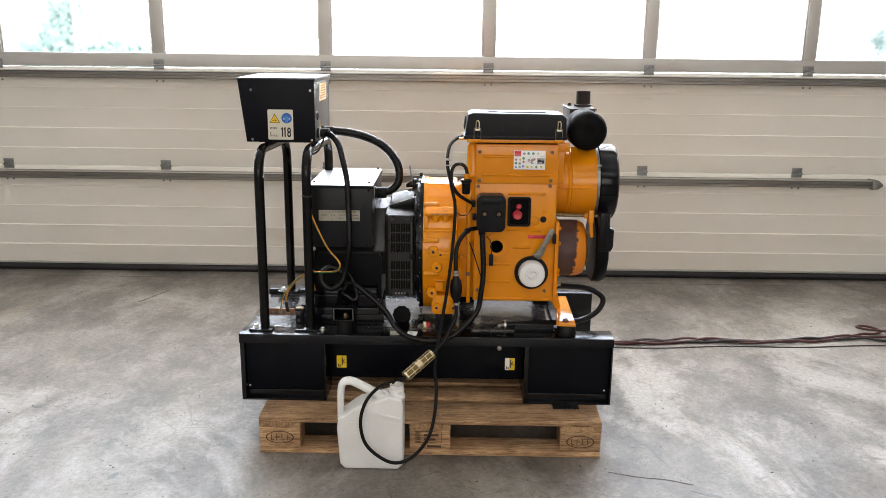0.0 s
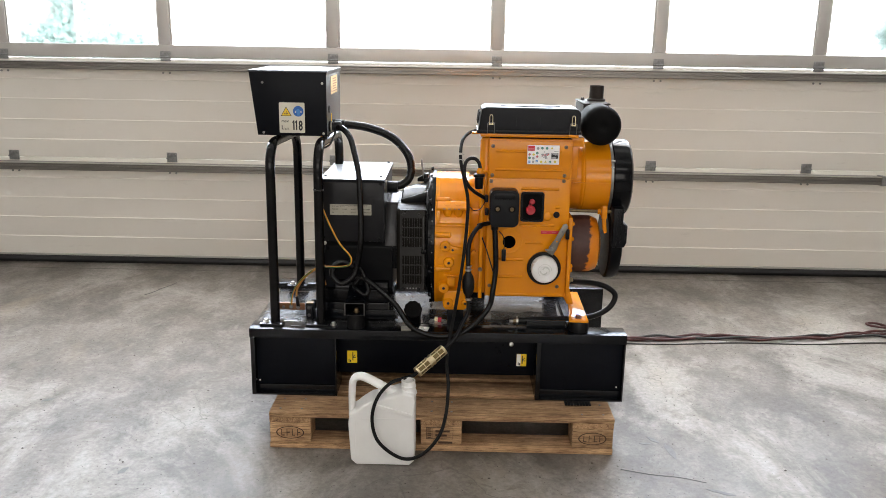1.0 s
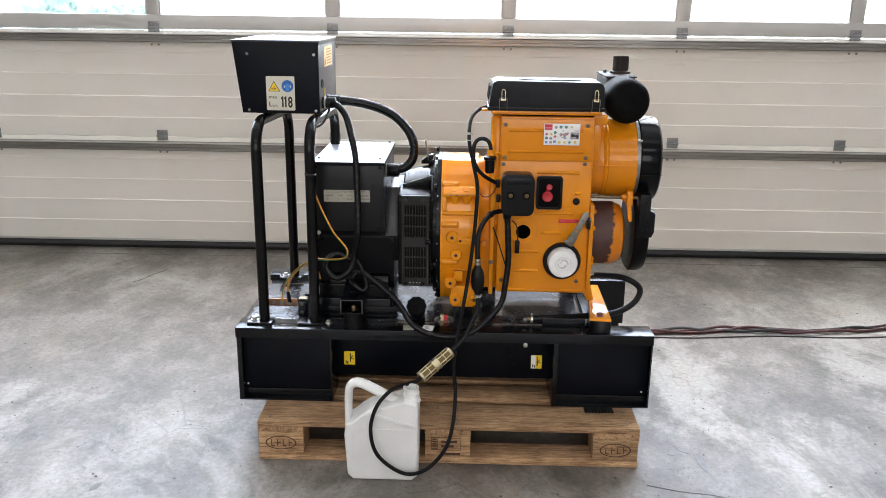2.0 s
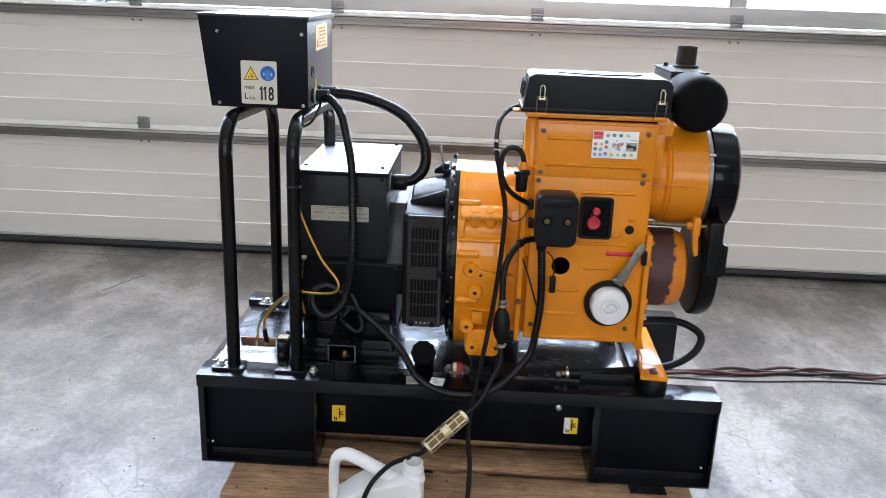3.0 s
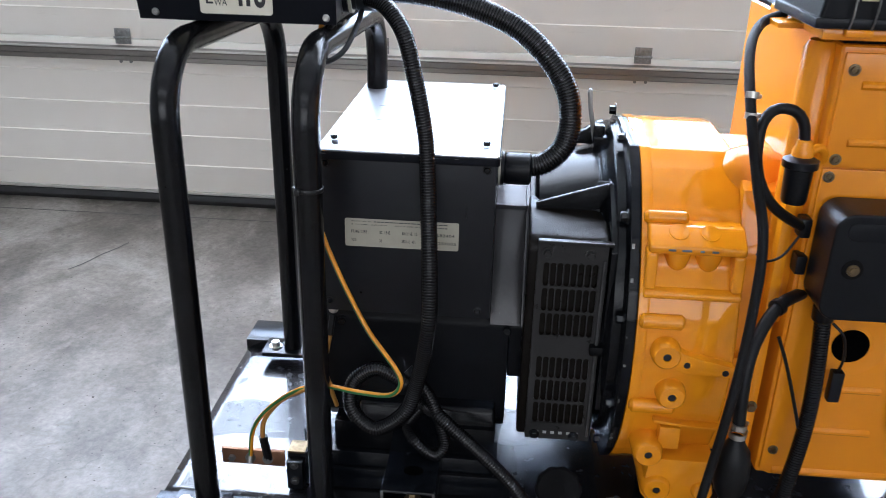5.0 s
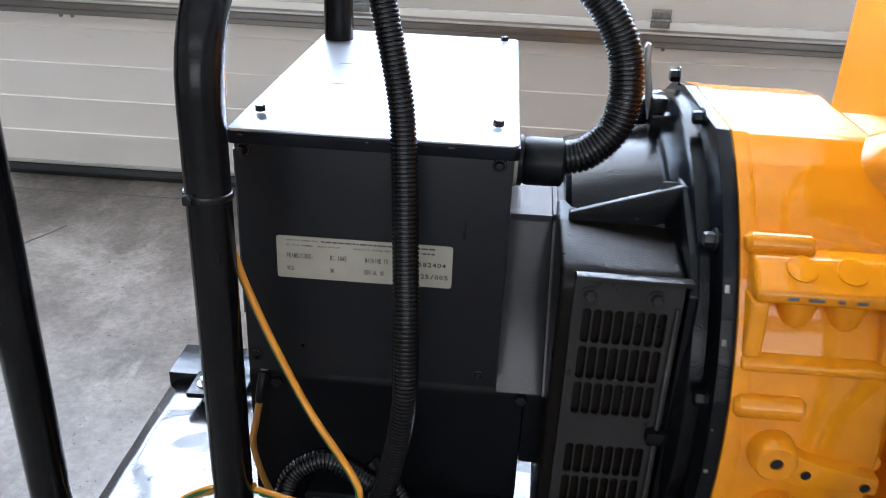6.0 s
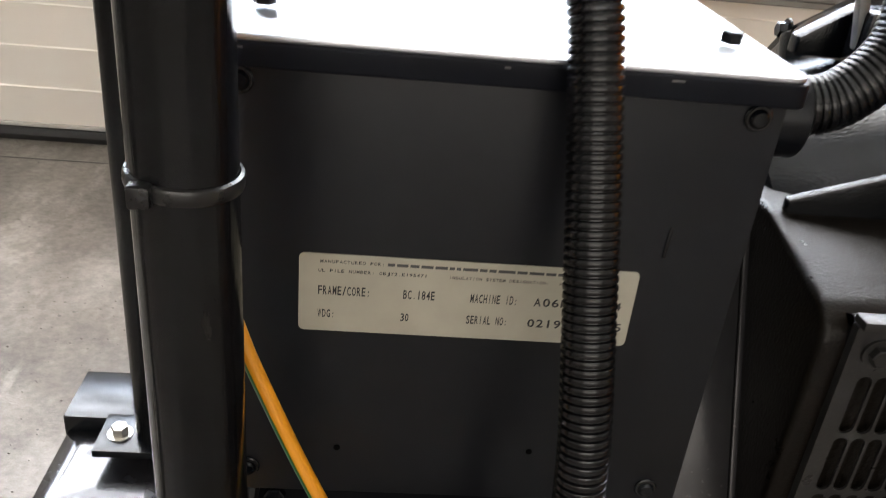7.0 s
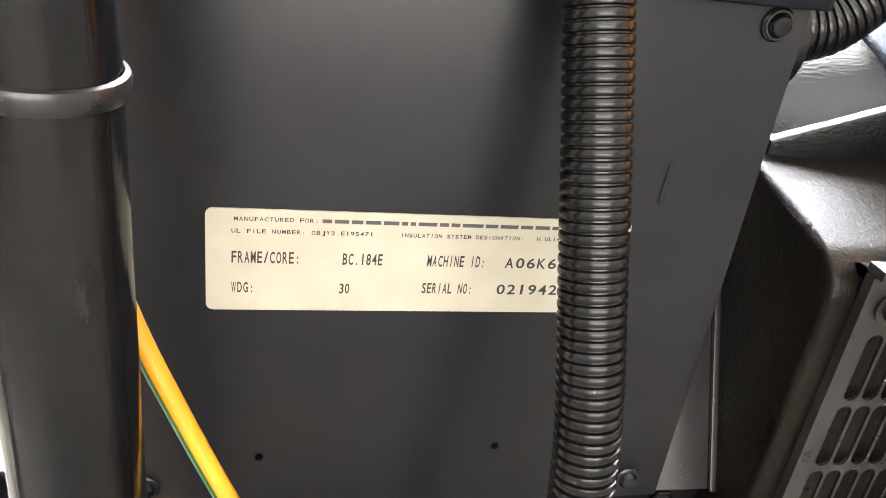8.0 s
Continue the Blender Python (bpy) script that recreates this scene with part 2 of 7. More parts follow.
BLACK_SATIN = surface("black_satin_sheet", (0.0030, 0.0038, 0.0066), (0.0046, 0.0056, 0.0092), (0.34, 0.46), 0.0, 5.0, 300.0, 0.0, 700.0, (0.05, 0.05, 0.05), -0.05, 90.0, 0.0, 0.12)
BLACK_PANEL = surface("black_panel_paint", (0.0020, 0.0029, 0.0054), (0.0034, 0.0046, 0.0078), (0.26, 0.40), 0.0, 7.0, 70.0, 0.05, 40.0, (0.03, 0.03, 0.029), -0.01, 50.0, 0.0, 0.13)
# Pale metal base puts the window sheen into the lid's colour.
LID_SHEEN = surface("pale_sheen_lid", (0.50, 0.51, 0.54), (0.62, 0.63, 0.66), (0.26, 0.38), 0.9, 6.0, 120.0, 0.04, 60.0, (0.22, 0.22, 0.23), -0.05, 40.0, 0.0)
BOX_SATIN = surface("dark_grey_satin_sheet", (0.0064, 0.0070, 0.0092), (0.0088, 0.0095, 0.0121), (0.28, 0.38), 0.0, 4.0, 300.0, 0.02, 700.0, (0.06, 0.06, 0.06), -0.07, 90.0, 0.0, 0.26)
GREY_SATIN = surface("dark_grey_sheet", (0.055, 0.057, 0.064), (0.080, 0.082, 0.090), (0.24, 0.36), 0.5, 5.0, 300.0, 0.02, 700.0)
BLACK_CAST = surface("black_cast_paint", (0.0026, 0.0030, 0.0040), (0.0040, 0.0045, 0.0056), (0.11, 0.20), 0.0, 5.0, 40.0, 0.14, 460.0, (0.035, 0.030, 0.025), -0.05, 60.0, 0.0, 0.21)
BLACK_STATOR = surface("black_stator_paint", (0.0030, 0.0034, 0.0046), (0.0042, 0.0047, 0.0060), (0.34, 0.46), 0.0, 5.0, 60.0, 0.08, 220.0, (0.02, 0.018, 0.016), -0.04, 60.0, 0.0, 0.12)
COVER_STEEL = surface("stained_cover_steel", (0.026, 0.0255, 0.0275), (0.040, 0.038, 0.039), (0.18, 0.30), 0.25, 9.0, 200.0, 0.03, 300.0, (0.04, 0.028, 0.018), 0.0, 26.0, 0.0, 0.36)
GRILLE_PAINT = surface("dusty_grille_paint", (0.014, 0.0137, 0.0142), (0.026, 0.0247, 0.024), (0.24, 0.38), 0.0, 14.0, 90.0, 0.08, 420.0, (0.08, 0.075, 0.07), -0.01, 90.0, 0.0, 0.34)
WORN_EDGE = surface("worn_black_edge", (0.012, 0.012, 0.013), (0.03, 0.029, 0.028), (0.25, 0.36), 0.3, 40.0, 200.0, 0.05, 200.0, (0.22, 0.21, 0.20), 0.10, 60.0)
TIE_PLASTIC = surface("black_tie_plastic", (0.006, 0.006, 0.0066), (0.010, 0.010, 0.0105), (0.25, 0.34), 0.0, 30.0, 200.0, 0.02, 300.0, None, 0.0, 40.0, 0.0, 0.5)
BLACK_MATT = surface("matt_black_heatproof", (0.0045, 0.0045, 0.005), (0.0065, 0.0062, 0.0065), (0.62, 0.76), 0.0, 10.0, 200.0, 0.05, 300.0, None, 0.0, 40.0, 0.0, 0.07)
EXHAUST = surface("sooty_exhaust_steel", (0.024, 0.0195, 0.0175), (0.040, 0.032, 0.0285), (0.55, 0.7), 0.1, 14.0, 120.0, 0.12, 160.0, (0.075, 0.055, 0.045), 0.0, 40.0, 0.0, 0.15)
BLACK_PLASTIC = surface("black_plastic", (0.0030, 0.0037, 0.0054), (0.0045, 0.0053, 0.0072), (0.30, 0.40), 0.0, 6.0, 260.0, 0.02, 500.0, None, 0.0, 40.0, 0.0, 0.22)
CONDUIT_PLASTIC = surface("conduit_plastic", (0.0040, 0.0042, 0.005), (0.0055, 0.0057, 0.0066), (0.22, 0.27), 0.0, 4.0, 30.0, 0.0, 400.0, None, 0.0, 40.0, 0.0, 0.36)
BRAID = surface("braided_hose_cover", (0.0050, 0.0052, 0.006), (0.010, 0.010, 0.0105), (0.5, 0.65), 0.0, 18.0, 300.0, 0.5, 900.0, (0.085, 0.083, 0.08), 0.085, 330.0, 0.0, 0.2)
RUBBER = surface("black_rubber", (0.0045, 0.0047, 0.0056), (0.008, 0.0082, 0.009), (0.36, 0.50), 0.0, 18.0, 200.0, 0.06, 260.0, (0.06, 0.058, 0.055), -0.02, 60.0, 0.0, 0.24)
BOLT_DARK = surface("dark_steel_bolt", (0.10, 0.10, 0.10), (0.17, 0.165, 0.16), (0.35, 0.5), 0.8, 30.0, 200.0)
ZINC = surface("zinc_plated_steel", (0.50, 0.48, 0.44), (0.64, 0.62, 0.57), (0.28, 0.42), 1.0, 30.0, 200.0)
STEEL = surface("grey_steel", (0.22, 0.22, 0.215), (0.33, 0.325, 0.315), (0.35, 0.5), 0.85, 30.0, 200.0, 0.06, 200.0)
ALU = surface("mill_aluminium", (0.56, 0.54, 0.51), (0.64, 0.62, 0.59), (0.38, 0.52), 0.75, 4.0, 150.0, 0.03, 200.0)
ALU_FRAME = surface("anodised_frame", (0.50, 0.48, 0.45), (0.56, 0.54, 0.51), (0.40, 0.52), 0.45, 4.0, 150.0)
HINGE_STEEL = surface("galvanised_hinge", (0.20, 0.20, 0.20), (0.36, 0.36, 0.355), (0.35, 0.5), 0.85, 60.0, 200.0)
BRASS = surface("brass", (0.66, 0.56, 0.36), (0.80, 0.70, 0.48), (0.24, 0.38), 1.0, 30.0, 200.0)
BRASS_MESH = surface("brass_gauze", (0.16, 0.115, 0.045), (0.26, 0.19, 0.08), (0.35, 0.5), 0.6, 300.0, 900.0, 0.6, 1500.0)
COPPER = surface("tarnished_copper", (0.20, 0.10, 0.055), (0.30, 0.155, 0.085), (0.42, 0.56), 0.7, 40.0, 200.0)
JUG_PLASTIC = surface("white_polyethylene", (0.78, 0.775, 0.755), (0.86, 0.855, 0.84), (0.34, 0.46), 0.0, 8.0, 120.0, 0.06, 60.0, (0.34, 0.29, 0.22), 0.085, 20.0)
CAP_WHITE = surface("white_cap_plastic", (0.80, 0.795, 0.78), (0.86, 0.855, 0.845), (0.36, 0.48), 0.0, 30.0, 200.0, 0.05, 200.0, (0.5, 0.48, 0.45), -0.02, 60.0)
CAP_GREY = surface("worn_cap_plastic", (0.60, 0.59, 0.57), (0.72, 0.71, 0.69), (0.4, 0.5), 0.0, 90.0, 300.0)
RED_PLASTIC = plain("red_plastic", (0.42, 0.014, 0.028), 0.38)
YELLOW = plain("yellow_print", (0.86, 0.56, 0.01), 0.4)
EARTH_YELLOW = plain("earth_wire_yellow", (0.62, 0.245, 0.010), 0.36)
EARTH_GREEN = plain("earth_wire_green", (0.02, 0.12, 0.03), 0.36)
WHITE_PRINT = plain("white_print", (0.84, 0.83, 0.80), 0.42)
CREAM_LABEL = surface("cream_foil_label", (0.33, 0.31, 0.25), (0.385, 0.362, 0.292), (0.30, 0.42), 0.0, 40.0, 300.0, 0.02, 600.0)
PLATE_WHITE = surface("aged_white_plate", (0.63, 0.59, 0.48), (0.68, 0.64, 0.53), (0.32, 0.44), 0.0, 20.0, 300.0)
INK = plain("black_ink", (0.010, 0.010, 0.012), 0.5)
BLUE = plain("blue_print", (0.015, 0.11, 0.42), 0.42)
GREEN_PRINT = plain("green_print", (0.03, 0.22, 0.13), 0.45)
GREY_PRINT = plain("grey_print", (0.32, 0.31, 0.31), 0.45)
RED_PRINT = plain("red_print", (0.60, 0.02, 0.03), 0.42)
ORANGE_PRINT = plain("faded_orange_print", (0.62, 0.44, 0.18), 0.5)
SCREW_BROWN = surface("grimy_plated_screw", (0.11, 0.076, 0.036), (0.24, 0.18, 0.10), (0.28, 0.42), 0.8, 120.0, 300.0)
# Near-black colour that paints the shade inside openings.
HOLE_SHADE = surface("painted_hole_shade", (0.0012, 0.0012, 0.0012), (0.002, 0.002, 0.002), (0.9, 1.0), 0.0, 10.0, 100.0, 0.0, 300.0, None, 0.0, 40.0, 0.0, 0.0)
PALE_BLUE = plain("pale_blue_print", (0.05, 0.22, 0.56), 0.42)
PALE_RED = plain("pale_red_print", (0.56, 0.10, 0.12), 0.4)
PALE_GREEN = plain("pale_green_print", (0.07, 0.26, 0.19), 0.45)
PALE_YELLOW = plain("pale_yellow_print", (0.72, 0.60, 0.07), 0.45)
PALE_GREY = plain("pale_grey_print", (0.34, 0.335, 0.33), 0.45)
RAIL_ALU = surface("dull_aluminium_rail", (0.23, 0.213, 0.195), (0.29, 0.27, 0.25), (0.28, 0.40), 0.9, 4.0, 150.0, 0.02, 200.0)
RING_BLACK = surface("black_ring_enamel", (0.0020, 0.0025, 0.0038), (0.0032, 0.0038, 0.0052), (0.08, 0.14), 0.0, 7.0, 70.0, 0.02, 40.0, None, 0.0, 40.0, 0.0, 0.22)
FADED_BROWN = plain("faded_brown_print", (0.34, 0.13, 0.05), 0.5)
EARTH_BROWN = plain("grimy_wire_insulation", (0.36, 0.17, 0.03), 0.42)
GRIT_BROWN = surface("dark_grit", (0.05, 0.042, 0.034), (0.11, 0.095, 0.08), (0.7, 0.85), 0.0, 60.0, 300.0)
DUSTY_CAST = surface("dusty_black_casting", (0.0034, 0.0027, 0.0021), (0.0070, 0.0054, 0.0040), (0.24, 0.36), 0.0, 8.0, 90.0, 0.18, 520.0, None, 0.0, 40.0, 0.0, 0.13)
FAINT_INK = plain("fine_black_print", (0.05, 0.05, 0.05), 0.5)
STRAP_STEEL = surface("dirty_steel_strap", (0.17, 0.158, 0.132), (0.27, 0.25, 0.21), (0.36, 0.50), 0.7, 40.0, 200.0, 0.04, 200.0, (0.10, 0.075, 0.045), 0.04, 90.0)
SCUFF = surface("floor_scuff", (0.085, 0.082, 0.08), (0.15, 0.145, 0.14), (0.5, 0.7), 0.0, 40.0, 200.0)
CABLE_RED = plain("dark_red_cable", (0.055, 0.013, 0.012), 0.5)
CABLE_BLACK = plain("black_cable", (0.011, 0.010, 0.010), 0.5)
WALL_PAINT = surface("white_wall_panel", (0.45, 0.443, 0.425), (0.52, 0.512, 0.495), (0.5, 0.6), 0.0, 1.0, 60.0)
ROOF_PAINT = surface("white_roof_sheet", (0.66, 0.66, 0.65), (0.72, 0.72, 0.71), (0.45, 0.6), 0.0, 1.0, 60.0)
SEAL = surface("black_door_seal", (0.012, 0.012, 0.013), (0.02, 0.02, 0.021), (0.45, 0.6), 0.0, 8.0, 120.0)
PAVING = surface("outdoor_paving", (0.36, 0.355, 0.34), (0.46, 0.45, 0.43), (0.75, 0.9), 0.0, 0.6, 12.0)
BARK = surface("bark", (0.09, 0.085, 0.095), (0.15, 0.14, 0.15), (0.85, 0.95), 0.0, 8.0, 30.0, 0.8, 12.0)
LEAF = surface("leaves", (0.045, 0.080, 0.075), (0.075, 0.115, 0.105), (0.5, 0.65), 0.0, 2.0, 30.0)

# ---------------------------------------------------------------- mesh helpers


def box(bm, x0, x1, y0, y1, z0, z1, bev=0.0, seg=2, m=None):
    t = bmesh.new()
    bmesh.ops.create_cube(t, size=1.0)
    for v in t.verts:
        v.co = Vector(((x0 + x1) / 2 + v.co.x * (x1 - x0), (y0 + y1) / 2 + v.co.y * (y1 - y0), (z0 + z1) / 2 + v.co.z * (z1 - z0)))
    if bev:
        bmesh.ops.bevel(t, geom=t.edges[:], offset=bev, segments=seg, profile=0.6, affect="EDGES", clamp_overlap=True)
    return absorb(bm, t, m)


def absorb(bm, t, m=None):
    if m is not None:
        bmesh.ops.transform(t, matrix=m, verts=t.verts[:])
    tmp = bpy.data.meshes.new("tmp")
    t.to_mesh(tmp)
    t.free()
    bm.from_mesh(tmp)
    bpy.data.meshes.remove(tmp)
    return bm


def axes_to(direction):
    return Vector(direction).normalized().to_track_quat("Z", "Y").to_matrix().to_4x4()


def lathe(bm, at, direction, profile, seg=32):
    """Turns rows of (radius, height) round the axis through at."""
    t = bmesh.new()
    m = Matrix.Translation(at) @ axes_to(direction)
    rings = []
    for r, h in profile:
        if r < 1e-6:
            rings.append([t.verts.new(m @ Vector((0, 0, h)))])
        else:
            rings.append([t.verts.new(m @ Vector((r * math.cos(2 * math.pi * i / seg), r * math.sin(2 * math.pi * i / seg), h))) for i in range(seg)])
    for a, b in zip(rings, rings[1:]):
        for i in range(seg):
            j = (i + 1) % seg
            if len(a) == 1 and len(b) > 1:
                t.faces.new((a[0], b[i], b[j]))
            elif len(b) == 1 and len(a) > 1:
                t.faces.new((a[i], a[j], b[0]))
            elif len(a) > 1:
                t.faces.new((a[i], a[j], b[j], b[i]))
    bmesh.ops.recalc_face_normals(t, faces=t.faces[:])
    return absorb(bm, t)


def rod(bm, p0, p1, r, seg=20, bev=0.0):
    d = Vector(p1) - Vector(p0)
    n, b = d.length, min(bev, r * 0.6)
    prof = [(0, 0), (r - b, 0), (r, b), (r, n - b), (r - b, n), (0, n)] if b else [(0, 0), (r, 0), (r, n), (0, n)]
    return lathe(bm, p0, d, prof, seg)


def hexbolt(bm, at, direction, r=0.008, h=0.006, washer=True):
    d = Vector(direction).normalized()
    at = Vector(at)
    if washer:
        lathe(bm, at, d, [(0, 0), (r * 1.45, 0), (r * 1.45, 0.0015), (0, 0.0015)], 20)
    lathe(bm, at + d * 0.0015, d, [(0, 0), (r, 0), (r, h * 0.85), (r * 0.86, h), (0, h)], 6)
    return bm


def spline(points, step):
    """Points at even steps along a smooth line through the given ones."""
    p = [Vector(q) for q in points]
    p = [2 * p[0] - p[1]] + p + [2 * p[-1] - p[-2]]
    dense = []
    for a, b, c, d in zip(p, p[1:], p[2:], p[3:]):
        for i in range(60):
            t = i / 60
            dense.append(0.5 * (2 * b + (c - a) * t + (2 * a - 5 * b + 4 * c - d) * t * t + (3 * b - a - 3 * c + d) * t ** 3))
    dense.append(p[-2])
    total = sum((b - a).length for a, b in zip(dense, dense[1:]))
    count = max(2, round(total / step))
    out, run, k = [dense[0]], 0.0, 1
    for a, b in zip(dense, dense[1:]):
        n = (b - a).length
        while k < count and run + n >= total * k / count:
            out.append(a.lerp(b, (total * k / count - run) / max(n, 1e-9)))
            k += 1
        run += n
    out.append(dense[-1])
    return out


def sweep(bm, pts, radii, seg=14):
    """A round tube with its own radius at every point, closed at the ends."""
    t = bmesh.new()
    side = None
    rings = []
    for i, (p, r) in enumerate(zip(pts, radii)):
        d = (pts[min(i + 1, len(pts) - 1)] - pts[max(i - 1, 0)]).normalized()
        if side is None:
            side = d.orthogonal().normalized()
        side = (side - d * side.dot(d)).normalized()
        up = d.cross(side)
        rings.append([t.verts.new(p + side * (r * math.cos(2 * math.pi * k / seg)) + up * (r * math.sin(2 * math.pi * k / seg))) for k in range(seg)])
    for a, b in zip(rings, rings[1:]):
        for k in range(seg):
            t.faces.new((a[k], a[(k + 1) % seg], b[(k + 1) % seg], b[k]))
    t.faces.new(rings[0][::-1])
    t.faces.new(rings[-1])
    bmesh.ops.recalc_face_normals(t, faces=t.faces[:])
    return absorb(bm, t)


def hose(bm, points, r, seg=14, step=0.008):
    pts = spline(points, step)
    return sweep(bm, pts, [r] * len(pts), seg)


def ribbed(bm, points, r, pitch=0.0045, depth=0.0016, seg=20):
    """Corrugated tube: flat-topped rings with narrow rounded grooves between them."""
    pts = spline(points, pitch / 8)
    shape = (0.12, 0.03, 0.0, 0.0, 0.03, 0.12, 0.9, 0.9)
    return sweep(bm, pts, [r - depth * shape[i % 8] for i in range(len(pts))], seg)


def prism(bm, outline, axis, lo, hi, bev=0.0, seg=2):
    """A flat outline, given in the two other axes in their order, drawn out along one axis."""
    t = bmesh.new()

    def place(a, b, c):
        return {"x": (c, a, b), "y": (a, c, b), "z": (a, b, c)}[axis]

    low = [t.verts.new(place(a, b, lo)) for a, b in outline]
    high = [t.verts.new(place(a, b, hi)) for a, b in outline]
    t.faces.new(low)
    t.faces.new(high[::-1])
    for i in range(len(outline)):
        j = (i + 1) % len(outline)
        t.faces.new((low[j], low[i], high[i], high[j]))
    bmesh.ops.recalc_face_normals(t, faces=t.faces[:])
    if bev:
        bmesh.ops.bevel(t, geom=t.edges[:], offset=bev, segments=seg, profile=0.6, affect="EDGES", clamp_overlap=True)
    return absorb(bm, t)


def rounded(x0, x1, z0, z1, r, n=5):
    """The outline of a rectangle with round corners."""
    out = []
    for cx, cz, a0 in ((x1 - r, z1 - r, 0), (x0 + r, z1 - r, 90), (x0 + r, z0 + r, 180), (x1 - r, z0 + r, 270)):
        for i in range(n + 1):
            a = radians(a0 + 90 * i / n)
            out.append((cx + r * math.cos(a), cz + r * math.sin(a)))
    return out


def disc(cx, cz, r, n=28, sx=1.0):
    return [(cx + sx * r * math.cos(2 * math.pi * i / n), cz + r * math.sin(2 * math.pi * i / n)) for i in range(n)]


def mesh_object(name, bm, material, angle=35.0):
    me = bpy.data.meshes.new(name)
    bm.to_mesh(me)
    bm.free()
    me.polygons.foreach_set("use_smooth", [True] * len(me.polygons))
    me.set_sharp_from_angle(angle=radians(angle))
    me.materials.append(material)
    return new(name, me)


def thing(name, at, label, category, group="", kind=""):
    ob = new(name)
    ob.empty_display_size = 0.05
    ob.location = at
    return tagged(ob, label, category, group, kind)


def part(name, bm, material, parent, label=""):
    """Links a bmesh, built in world coordinates, as one mesh under a thing or under a part."""
    ob = mesh_object(name, bm, material)
    ob.parent = parent
    if parent.type == "EMPTY":
        ob.matrix_parent_inverse = Matrix.Translation(-Vector(parent.location))
    return tagged(ob, label) if label else ob


def solid(name, bm, material, label, category, group="", kind=""):
    return tagged(mesh_object(name, bm, material), label, category, group, kind)


def B():
    return bmesh.new()


def lettering(name, text, at, height, material, parent, width=None, depth=0.0003, label="", turn=None, bold=0.0):
    """Raised print on a face that looks towards -y (or turned), its lower left corner at at; width squeezes or stretches it to fit."""
    cu = bpy.data.curves.new("lettering", "FONT")
    cu.body, cu.size, cu.extrude, cu.offset = text, 1.0, 0.0, bold
    cu.resolution_u = 3
    tmp = bpy.data.objects.new("lettering", cu)
    me = bpy.data.meshes.new_from_object(tmp)
    bpy.data.objects.remove(tmp)
    xs = [v.co.x for v in me.vertices]
    ys = [v.co.y for v in me.vertices]
    low, high = min(xs), max(xs)
    base, top = 0.0, max(ys)
    sy = height / (top - base)
    sx = width / (high - low) if width else sy
    m = Matrix.Translation(at) @ (turn or Matrix.Identity(4)) @ Matrix(((sx, 0, 0, -low * sx), (0, 0, -1, 0), (0, sy, 0, 0), (0, 0, 0, 1)))
    bm = bmesh.new()
    bm.from_mesh(me)
    bpy.data.meshes.remove(me)
    bmesh.ops.transform(bm, matrix=m, verts=bm.verts[:])
    ext = bmesh.ops.extrude_face_region(bm, geom=bm.faces[:])
    out = (turn or Matrix.Identity(4)).to_3x3() @ Vector((0, -depth, 0))
    bmesh.ops.translate(bm, verts=[g for g in ext["geom"] if isinstance(g, bmesh.types.BMVert)], vec=out)
    return part(name, bm, material, parent, label)

# ---------------------------------------------------------------- the hall
X0, X1, Y0, DOOR_Y, FALL = -7.0, 7.0, -9.5, 2.45, -0.030
DX0, DX1, DZ1 = -3.75, 3.25, 4.34


SCRATCH = [(0.61, -0.10, 0.0008), (0.707, -0.131, 0.0008), (0.798, -0.146, 0.0008), (0.878, -0.177, 0.0008)]


